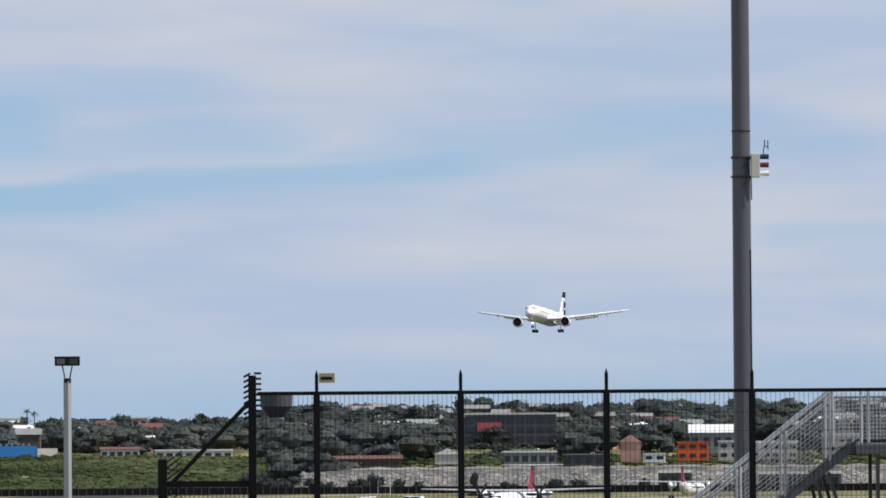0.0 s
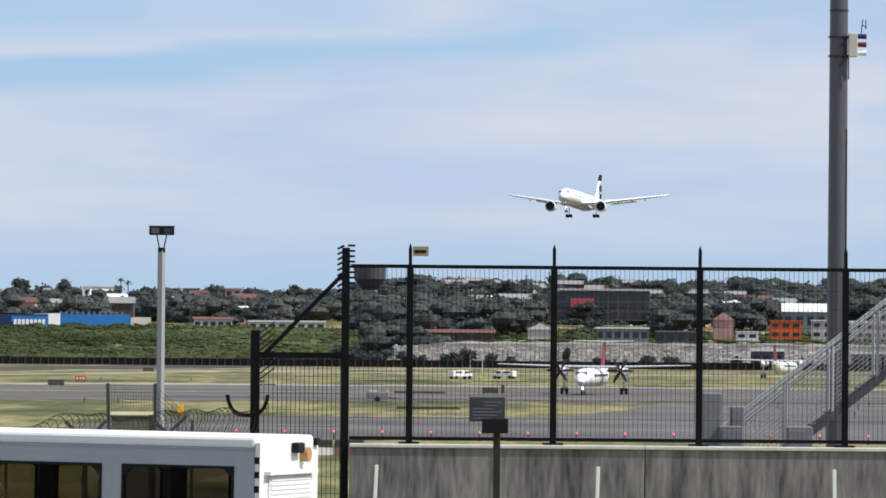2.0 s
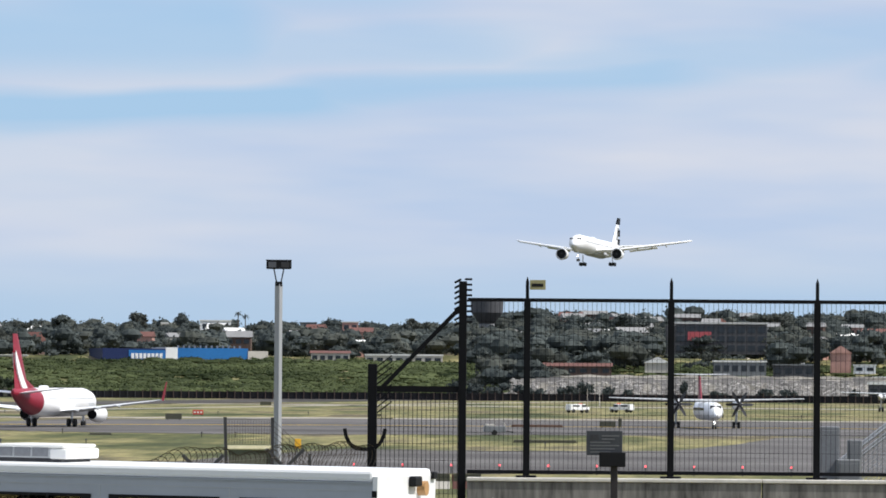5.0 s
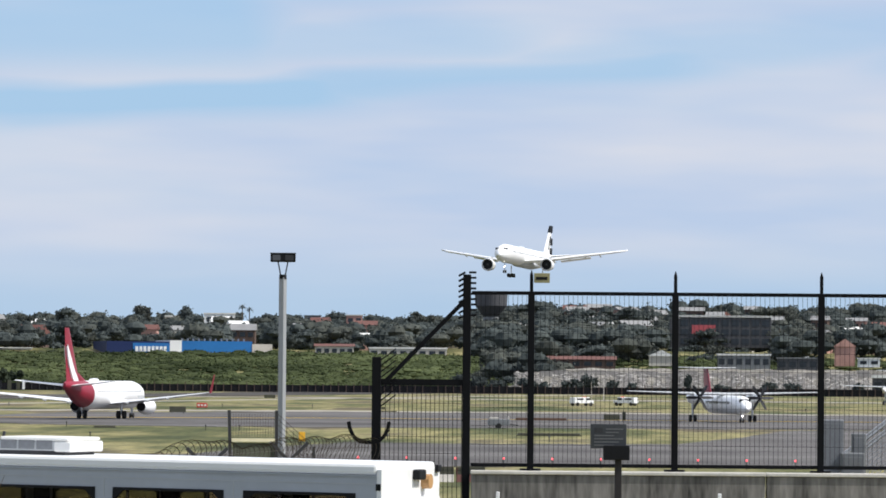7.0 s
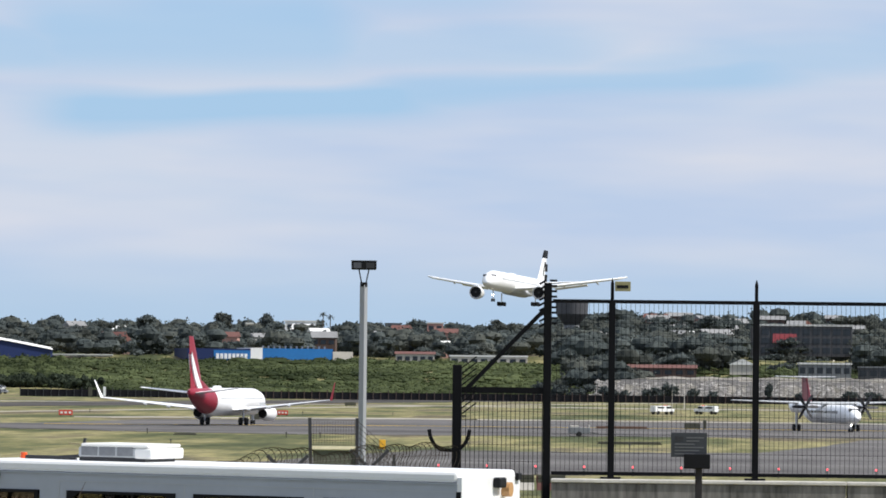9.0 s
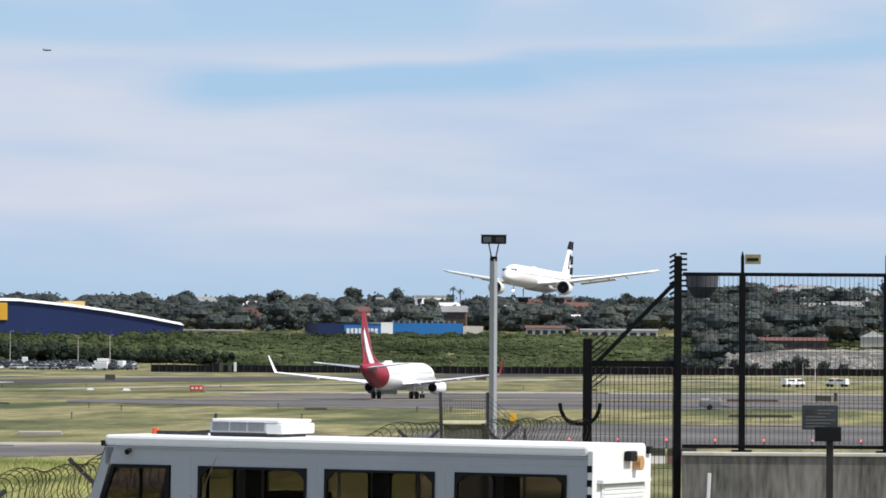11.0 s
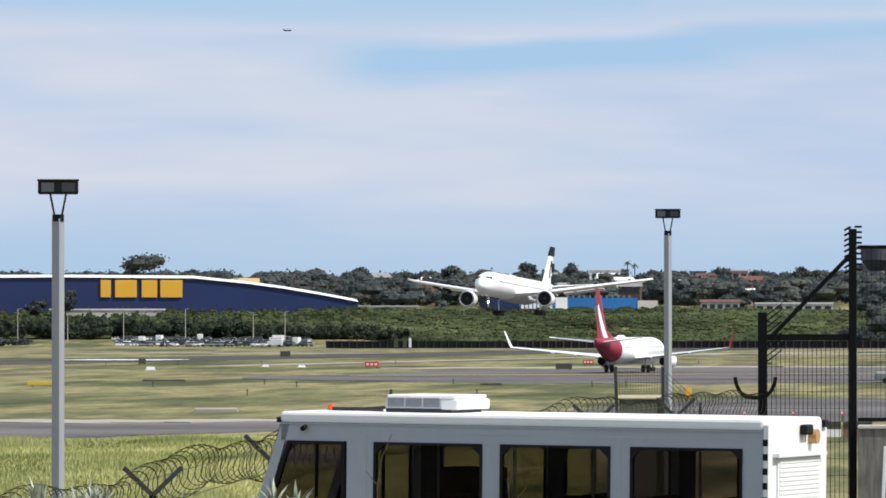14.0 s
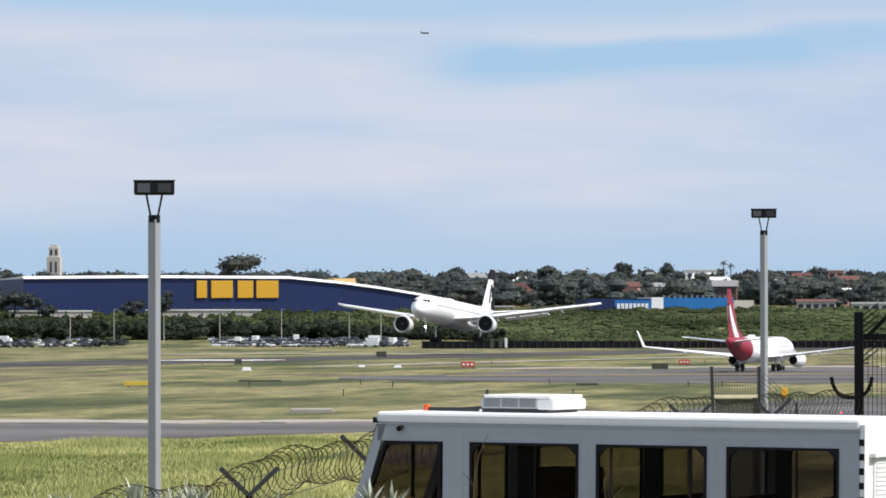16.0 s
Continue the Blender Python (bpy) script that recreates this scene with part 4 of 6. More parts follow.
    part("cockpit_windows", box(bmesh.new(), 16.1, 16.8, -1.1, 1.1, A + 0.55, A + 1.0), GLASS_DARK, t)
    return t


def turboprop(name, m, label):
    """A high-wing T-tailed propeller airliner; the origin lies on the ground between its main wheels."""
    t = thing(name, m, label, "propeller airliner")
    A = 2.5
    secs = [(17.6, 0, A - 0.55, 0.05, 0.05), (17.2, 0, A - 0.5, 0.45, 0.42), (16.2, 0, A - 0.3, 0.85, 0.85), (14.6, 0, A, 1.2, 1.22), (12.6, 0, A, 1.35, 1.35), (-6.5, 0, A, 1.35, 1.35),
            (-9.5, 0, A + 0.35, 1.1, 1.15), (-12.5, 0, A + 0.85, 0.65, 0.75), (-14.6, 0, A + 1.15, 0.25, 0.35)]
    part("fuselage", loft(bmesh.new(), secs, 32), PLANE_WHITE, t, smooth=True)
    bm = bmesh.new()
    for s in (-1, 1):
        box(bm, 15.3, 15.75, s * 0.42 - 0.38, s * 0.42 + 0.38, A + 0.42, A + 0.86)
    part("cockpit_windows", bm, GLASS_DARK, t, "dark cockpit windows")
    body_windows(t, -6, 11.5, 0.8, 1.34, A + 0.1, 0.28)
    bm = bmesh.new()
    for s in (-1, 1):
        wing(bm, 2.2, 2.9, (0, A + 1.5), 0.5, 2.0, 2.7, (s * 4.4, A + 1.55), 0.45)
        wing(bm, 2.0, 2.7, (s * 4.4, A + 1.55), 0.45, 1.1, 1.4, (s * 14.2, A + 1.85), 0.18)
    part("wing", bm, PLANE_GREY, t, "long straight grey wing", smooth=True)
    for s in (-1, 1):
        nac = part("nacelle", loft(bmesh.new(), [(4.9, s * 4.4, A + 1.0, 0.3, 0.3), (4.3, s * 4.4, A + 0.95, 0.5, 0.55), (2.5, s * 4.4, A + 0.9, 0.55, 0.75), (-2, s * 4.4, A + 0.8, 0.5, 0.65), (-4.4, s * 4.4, A + 1.2, 0.15, 0.2)], 18), PLANE_WHITE, t, "white engine nacelle", smooth=True)
        wheel_pair(t, -0.2, s * 4.4, 0.5, 0.34, A + 0.4, gap=0.36)
        prop = part("propeller", T((4.75, 0, 0), (5.5, 0, 0), 0.3, 0.06, 14), DARK_STEEL, t, "six-bladed black propeller")
        for k in range(6):
            bm = bmesh.new()
            c, q = math.cos(k * math.pi / 3), math.sin(k * math.pi / 3)
            vs = []
            for r, w in ((0.2, 0.14), (0.8, 0.22), (1.5, 0.21), (2.02, 0.1)):
                for dx, dt in ((0.1, -w), (-0.1, w), (-0.16, w), (0.04, -w)):
                    vs.append(bm.verts.new((5.0 + dx, r * c - dt * q, r * q + dt * c)))
            for i in range(3):
                for j in range(4):
                    bm.faces.new((vs[4 * i + j], vs[4 * i + (j + 1) % 4], vs[4 * i + 4 + (j + 1) % 4], vs[4 * i + 4 + j]))
            bm.faces.new(vs[:4])
            bm.faces.new(vs[-4:])
            part("blade", bm, DARK_STEEL, prop)
        prop.location = (0, s * 4.4, A + 1.0)
    wheel_pair(t, 13.6, 0, 0.3, 0.2, A - 1.0, gap=0.2)
    part("nose_lamp", T((13.95, 0, 0.95), (14.0, 0, 0.95), 0.1, 0.1, 10), LAMP_ON, t, "lit nose gear lamp")
    fin = part("tail_fin", wing(bmesh.new(), -8.2, 5.6, (0, A + 0.9), 0.55, -11.4, 3.0, (0, 7.75), 0.3, True), RED, t, "red tail fin", smooth=True)
    bm = bmesh.new()
    for s in (-1, 1):
        wing(bm, -11.2, 2.5, (0, 7.75), 0.3, -11.9, 1.5, (s * 4.5, 7.85), 0.14)
    part("tailplane", bm, PLANE_GREY, t, "grey T-tailplane", smooth=True)
    return t


jet = wide_body()
taxi_jet = narrow_body()
prop_plane = turboprop("propeller_airliner", pose(22.9, 880, 0.1, 0, 0, -98), "white propeller airliner with a red T-tail, turning on the taxiway")
p = P(56.8, 1360)
turboprop("propeller_airliner", pose(p.x, p.y, 0.0, 0, 0, 78), "white propeller airliner with a red tail, parked beyond the taxiway")


def far_jet():
    t = thing("distant_airliner", pose(-400, 4000, 200), "tiny dark distant airliner high in the sky", "airliner")
    part("fuselage", loft(bmesh.new(), [(3, 0, 0, 0.1, 0.1), (2.5, 0, 0, 0.5, 0.5), (-2, 0, 0, 0.5, 0.5), (-3, 0, 0.3, 0.15, 0.2)], 12), DARK_STEEL, t)
    bm = bmesh.new()
    for s in (-1, 1):
        wing(bm, 1, 1.4, (s * 0.3, -0.2), 0.3, -1, 0.6, (s * 3, 0.2), 0.12)
    part("wing", bm, DARK_STEEL, t)
    part("tail_fin", wing(bmesh.new(), -2, 1, (0, 0.3), 0.2, -2.7, 0.5, (0, 1.2), 0.12, True), DARK_STEEL, t)
    return t


distant = far_jet()


# ---- forecourt: wall, fence, stairs, pole ----
def g0(a, d):
    p = P(a, d)
    return height(p.x, p.y)


def barrier_wall():
    """The retaining wall that carries the security fence, in cast panels."""
    t = thing("wall_front", pose(0, 98.6, 3.71), "streaked grey concrete retaining wall with a pale cap", "wall", kind="structure")
    edges = (-1.52, 3.33, 8.2, 13.1, 18.0)
    for x0, x1 in zip(edges, edges[1:]):
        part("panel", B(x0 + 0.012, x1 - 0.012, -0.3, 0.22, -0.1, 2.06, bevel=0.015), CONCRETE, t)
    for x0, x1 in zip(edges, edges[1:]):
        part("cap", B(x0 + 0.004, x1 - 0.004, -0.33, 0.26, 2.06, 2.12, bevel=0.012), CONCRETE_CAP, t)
    return t


barrier_wall()
ZF = 5.75


def security_fence():
    t = thing("security_fence", pose(0, 98.6, ZF), "tall black welded-mesh security fence with spiked posts on a wall", "fence", kind="structure")
    xs = (-0.54, 1.83, 4.23, 6.63, 9.03, 11.43, 13.83)
    for x in xs:
        bm = bmesh.new()
        box(bm, x - 0.055, x + 0.055, -0.05, 0.05, 0.02, 3.02, bevel=0.008)
        box(bm, x - 0.028, x + 0.028, -0.028, 0.028, 3.02, 3.3)
        tube(bm, (x, 0, 3.3), (x, 0, 3.38), 0.028, 0.004, 8)
        post = part("post", bm, FENCE_BLACK, t)
        part("base_plate", B(x - 0.17, x + 0.17, -0.1, 0.1, 0.083, 0.115, bevel=0.005), FENCE_BLACK, post)
    spans = [(-1.52, -0.54)] + list(zip(xs, xs[1:]))
    for x0, x1 in spans:
        part("rail", bar(bmesh.new(), (x0, 0, 3.0), (x1, 0, 3.0), 0.05, 0.06), FENCE_BLACK, t)
        part("rail", bar(bmesh.new(), (x0, 0, 0.17), (x1, 0, 0.17), 0.05, 0.06), FENCE_BLACK, t)
        bm = bmesh.new()
        n = max(2, round((x1 - x0) / 0.0762))
        for i in range(1, n):
            x = x0 + (x1 - x0) * i / n
            bar(bm, (x, -0.02, 0.2), (x, -0.02, 3.0), 0.006)
        for i in range(1, 9):
            z = 0.2 + 2.75 * i / 9
            bar(bm, (x0, -0.01, z), (x1, -0.01, z), 0.005)
        tagged(part("mesh_panel", bm, FENCE_BLACK, t, "black welded wire mesh"), kind="stuff")
    # yellow plate on the first post
    part("warning_plate", B(-0.5, -0.24, -0.07, -0.05, 3.17, 3.33, bevel=0.004), mat("faded_yellow_plate", (0.27, 0.25, 0.13), 0.6, var=0.15), t, "small faded yellow plate")
    part("warning_text", B(-0.47, -0.28, -0.074, -0.07, 3.22, 3.27), BLACK, t)
    return t


security_fence()


def wing_fence():
    """The lower wing of the fence left of the wall, with its corner post and raking brace."""
    t = thing("wing_fence", pose(0, 98.6, 0), "black mesh wing fence with a raking brace and spiked insulator arms", "fence", kind="structure")
    c, w = -1.6, -3.08
    part("corner_post", B(c - 0.065, c + 0.065, -0.06, 0.06, 3.6, 9.05, bevel=0.008), FENCE_BLACK, t)
    part("wing_post", B(w - 0.075, w + 0.075, -0.075, 0.075, 3.6, 7.68, bevel=0.01), FENCE_BLACK, t)
    part("rail", bar(bmesh.new(), (w, 0, 7.27), (c, 0, 7.27), 0.08, 0.1), FENCE_BLACK, t)
    part("rail", bar(bmesh.new(), (w, 0, 3.9), (c, 0, 3.9), 0.06, 0.06), FENCE_BLACK, t)
    part("brace", bar(bmesh.new(), (w + 0.12, -0.03, 7.25), (c, -0.03, 8.66), 0.055, 0.07), FENCE_BLACK, t)
    for k in range(9):
        z = 8.38 + 0.088 * k
        part("insulator_arm", bar(bmesh.new(), (c - 0.14, -0.02, z - 0.06), (c - 0.03, -0.02, z), 0.03, 0.035), FENCE_BLACK, t)
        part("insulator_arm", bar(bmesh.new(), (c + 0.03, -0.02, z), (c + 0.15, -0.02, z), 0.03, 0.035), FENCE_BLACK, t)
    for k in range(9):
        z = 6.86 + 0.095 * k
        part("insulator_arm", bar(bmesh.new(), (w + 0.06, -0.05, z), (w + 0.32, -0.05, z + 0.2), 0.018, 0.02), FENCE_BLACK, t)
    bm = bmesh.new()
    n = 20
    for i in range(1, n):
        x = w + (c - w) * i / n
        bar(bm, (x, 0, 3.8), (x, 0, 7.22), 0.010)
    for i in range(1, 12):
        z = 3.9 + 3.3 * i / 12
        bar(bm, (w, 0, z), (c, 0, z), 0.006)
    tagged(part("mesh_panel", bm, FENCE_BLACK, t, "black welded wire mesh"), kind="stuff")
    return t


wing_fence()


def stairs():
    t = thing("steel_staircase", pose(0, 104, 3.66), "grey galvanised steel stairs with mesh guard rails and a platform", "staircase")
    s = 0.79
    x0, z0, xt = 3.42, 0.0, 8.78          # foot, and the head of the flight
    zt = (xt - x0) * s
    for y in (-0.55, 0.55):
        part("stringer", bar(bmesh.new(), (x0, y, 0.02), (xt, y, zt), 0.05, 0.13), MAST_GREY, t, "flat steel stringer")
        part("handrail", tube(bmesh.new(), (x0 - 0.62, y, 0.76), (xt - 0.42, y, zt + 0.92), 0.026, 0.026, 8), ZINC, t)
        part("middle_rail", tube(bmesh.new(), (x0 - 0.62, y, 0.60), (xt - 0.42, y, zt + 0.76), 0.02, 0.02, 8), ZINC, t)
        part("end_post", tube(bmesh.new(), (x0 - 0.6, y, 0.0), (x0 - 0.6, y, 0.78), 0.026, 0.026, 8), ZINC, t)
        for k in range(7):
            x = x0 + 0.2 + k * 0.78
            part("baluster", tube(bmesh.new(), (x, y, (x - x0) * s), (x, y, (x - x0) * s + 1.22), 0.026, 0.026, 8), ZINC, t)
        bm = bmesh.new()
        k = 0
        while x0 + 0.1 + k * 0.075 < xt - 0.2:
            x = x0 + 0.1 + k * 0.075
            bar(bm, (x, y, (x - x0) * s + 0.12), (x, y, (x - x0) * s + 1.06), 0.007)
            k += 1
        for k in range(12):
            bar(bm, (x0 + 0.1, y, 0.2 + 0.08 * k), (xt - 0.1, y, zt + 0.05 + 0.08 * k), 0.007)
        tagged(part("guard_mesh", bm, ZINC, t, "galvanised mesh infill"), kind="stuff")
    n = 20
    for i in range(n):
        x = x0 + (xt - x0) * (i + 0.5) / n
        part("tread", B(x - 0.12, x + 0.12, -0.53, 0.53, (x - x0) * s + 0.02, (x - x0) * s + 0.055), DARK_STEEL, t, "dark grated tread")
    # platform
    xe = 12.4
    part("deck", B(xt - 0.05, xe, -0.75, 0.75, zt - 0.06, zt, bevel=0.005), GALV, t)
    for y in (-0.75, 0.75):
        part("deck_beam", B(xt - 0.05, xe, y - 0.04, y + 0.04, zt - 0.19, zt - 0.04), MAST_GREY, t)
        part("handrail", tube(bmesh.new(), (xt - 0.5, y, zt + 0.93), (xe, y, zt + 0.93), 0.028, 0.028, 8), ZINC, t)
        part("middle_rail", tube(bmesh.new(), (xt - 0.5, y, zt + 0.8), (xe, y, zt + 0.8), 0.022, 0.022, 8), ZINC, t)
        x = xt - 0.45
        while x <= xe:
            part("baluster", tube(bmesh.new(), (x, y, zt), (x, y, zt + 0.93), 0.028, 0.028, 8), ZINC, t)
            x += 0.62
        bm = bmesh.new()
        for k in range(int((xe - xt + 0.4) / 0.06)):
            bar(bm, (xt - 0.4 + 0.06 * k, y, zt + 0.05), (xt - 0.4 + 0.06 * k, y, zt + 0.78), 0.008)
        for k in range(11):
            bar(bm, (xt - 0.4, y, zt + 0.08 + 0.065 * k), (xe, y, zt + 0.08 + 0.065 * k), 0.008)
        tagged(part("guard_mesh", bm, ZINC, t, "galvanised mesh infill"), kind="stuff")
        for xa, xb in ((9.1, 9.1), (9.6, 9.65), (12.2, 12.2), (8.05, 8.9), (8.25, 9.3)):
            za = zt - 0.2 if xa > 8.5 else (xa - x0) * s - 0.08
            part("leg", bar(bmesh.new(), (xa, y, za), (xb, y, 0.0), 0.06), DARK_STEEL, t, "dark steel leg")
    return t


stairs()


def big_pole():
    t = thing("mast", pose(7.34, 111.6, height(7.34, 111.6)), "tall tapered grey steel mast with an instrument box", "mast")
    z0 = height(7.34, 111.6)
    part("shaft", tube(bmesh.new(), (0, 0, -0.2), (0, 0, 22), 0.186, 0.15, 28), MAST_GREY, t, smooth=True)
    part("seam", T((0, 0, 10.2), (0, 0, 10.23), 0.178, 0.178, 28), DARK_STEEL, t)
    zc = 13.1 - z0
    for z in (zc - 0.2, zc + 0.16):
        part("strap", T((0, 0, z - 0.018), (0, 0, z + 0.018), 0.195, 0.195, 24), DARK_STEEL, t, "dark clamp strap")
        part("bracket_arm", bar(bmesh.new(), (0.02, -0.19, z), (0.3, -0.2, z + 0.01), 0.025), DARK_STEEL, t)
        part("bracket_strut", bar(bmesh.new(), (0.0, -0.19, z - 0.2), (0.17, -0.2, z - 0.02), 0.022), DARK_STEEL, t)
    bx = part("instrument_box", B(0.17, 0.33, -0.3, -0.08, zc - 0.22, zc + 0.22, bevel=0.01), RENDER_PALE, t, "beige instrument box")
    for z, m in ((zc + 0.165, NAVY), (zc + 0.01, mat("dark_red_lens", (0.12, 0.01, 0.015), 0.4)), (zc - 0.145, WHITE)):
        part("sensor", T((0.335, -0.2, z), (0.5, -0.2, z), 0.045, 0.05, 14), m, bx)
    part("antenna", T((0.4, -0.2, zc + 0.2), (0.43, -0.2, zc + 0.48), 0.01, 0.01, 6), DARK_STEEL, bx)
    part("antenna_arm", bar(bmesh.new(), (0.42, -0.2, zc + 0.38), (0.5, -0.2, zc + 0.33), 0.015), DARK_STEEL, bx)
    part("antenna_tip", bar(bmesh.new(), (0.49, -0.2, zc + 0.3), (0.485, -0.2, zc + 0.47), 0.018), DARK_STEEL, bx)
    part("cable", bar(bmesh.new(), (0.17, -0.22, zc - 0.22), (0.175, -0.2, zc - 0.64), 0.02), DARK_STEEL, t)
    part("conduit", T((0.165, -0.1, 2.5), (0.155, -0.1, 8.0), 0.012, 0.012, 6), DARK_STEEL, t)
    return t


big_pole()


def lamp_post(a, d, top, label):
    p = P(a, d)
    g = height(p.x, p.y)
    h = top - g
    t = thing("street_lamp", pose(p.x, p.y, g, 0, 0, -a * 0.0573), label, "street lamp", group="lamps along the fence")
    part("pole", B(-0.068, 0.068, -0.068, 0.068, -0.2, h - 0.56, bevel=0.012), POLE_GREY, t).rotation_euler.z = radians(-34)
    part("collar", T((0, 0, h - 0.60), (0, 0, h - 0.50), 0.085, 0.085, 18), BLACK, t, "black collar")
    for s in (-1, 1):
        part("fork", bar(bmesh.new(), (s * 0.055, 0, h - 0.5), (s * 0.115, 0, h - 0.2), 0.03, 0.03), DARK_STEEL, t)
    hd = part("head", B(-0.29, 0.29, -0.24, 0.24, h - 0.21, h - 0.02, bevel=0.025), BLACK, t, "black lamp head")
    part("lens", B(-0.24, -0.06, -0.245, -0.22, h - 0.18, h - 0.05), MAST_GREY, hd)
    part("lens", B(0.05, 0.24, -0.245, -0.22, h - 0.18, h - 0.05), DARK_STEEL, hd)
    part("lid", B(-0.30, 0.30, -0.25, 0.25, h - 0.02, h, bevel=0.008), DARK_STEEL, hd)
    return t


lamp_post(-47.0, 138, 10.13, "slim grey street lamp with a black box head")
lamp_post(-148.7, 86, 9.56, "slim grey street lamp with a black box head nearer the bushes")


def notice_post():
    p = P(8.4, 93)
    t = thing("notice_sign", pose(p.x, p.y, 3.7), "grey notice board and a black box on a dark post", "sign")
    part("post", B(0.02, 0.13, -0.05, 0.05, -0.1, 2.72, bevel=0.01), mat("dark_maroon_post", (0.012, 0.009, 0.010), 0.6), t)
    bd = part("board", B(-0.36, 0.2, -0.075, -0.05, 2.58, 2.96, bevel=0.006), mat("grey_notice", (0.032, 0.036, 0.043), 0.6, var=0.15, scale=6), t, "grey notice board")
    for k in range(6):
        x1 = 0.15 - 0.07 * (k % 3)
        part("text_bar", B(-0.12 if k < 2 else -0.3, x1, -0.079, -0.0745, 2.87 - 0.05 * k, 2.89 - 0.05 * k), mat("faded_print", (0.11, 0.115, 0.12), 0.7) if k == 0 else bpy.data.materials["faded_print"], bd)
    part("logo_block", B(-0.3, -0.17, -0.079, -0.0745, 2.82, 2.9), DARK_STEEL, bd)
    part("box", B(-0.16, 0.25, -0.16, -0.08, 2.4, 2.63, bevel=0.015), BLACK, t, "black box")


notice_post()


def stakes():
    for k, (a, d, top, lean) in enumerate(((-11.9, 84, 5.78, 2.5), (25.5, 84, 5.78, 1.5), (65.9, 84, 5.77, -1))):
        p = P(a, d)
        t = thing("marker_stake", pose(p.x, p.y, 3.68, 0, lean, 0), "thin white marker stake before the wall", "stake", group="marker stakes")
        part("stake", B(-0.025, 0.025, -0.02, 0.02, 0, top - 3.68, bevel=0.006), WHITE, t)


stakes()


def cabinets():
    for a, w, z0, z1, dy, label in ((44.6, 0.42, 3.6, 6.68, 102.6, "pale grey tall electrical cabinet"), (49.2, 0.24, 3.6, 6.45, 102.8, "dark grey electrical cabinet"),
                                     (48.2, 0.4, 3.6, 6.12, 102.3, "low dark grey cabinet by the stairs"), (59.6, 0.44, 3.6, 6.12, 102.6, "grey cabinet under the stairs")):
        p = P(a, dy)
        t = thing("cabinet", pose(p.x, p.y, z0 + 0.05), label, "cabinet")
        part("body", B(-w / 2, w / 2, -0.2, 0.2, 0, z1 - z0 - 0.05, bevel=0.02), SHED_GREY if "dark" in label else GALV, t)
        part("door", B(-w / 2 + 0.03, w / 2 - 0.03, -0.215, -0.19, 0.1, z1 - z0 - 0.12, bevel=0.005), SHED_GREY if "dark" in label else GALV, t)


cabinets()


# ---- the chain-wire fence with razor coils ----
LINE = [P(-200, 52), P(-160, 59.5), P(-133, 64.5), P(-112, 70), P(-85, 80), P(-60, 90), P(-46, 96), P(-32.4, 98)]
WIRE = mat("weathered_wire", (0.075, 0.062, 0.05), 0.6, 0.4, var=0.3, scale=2, fine=15)


def line_at(s):
    """A point a fraction s along the fence line."""
    k = s * (len(LINE) - 1)
    i = min(int(k), len(LINE) - 2)
    return LINE[i].lerp(LINE[i + 1], k - i)


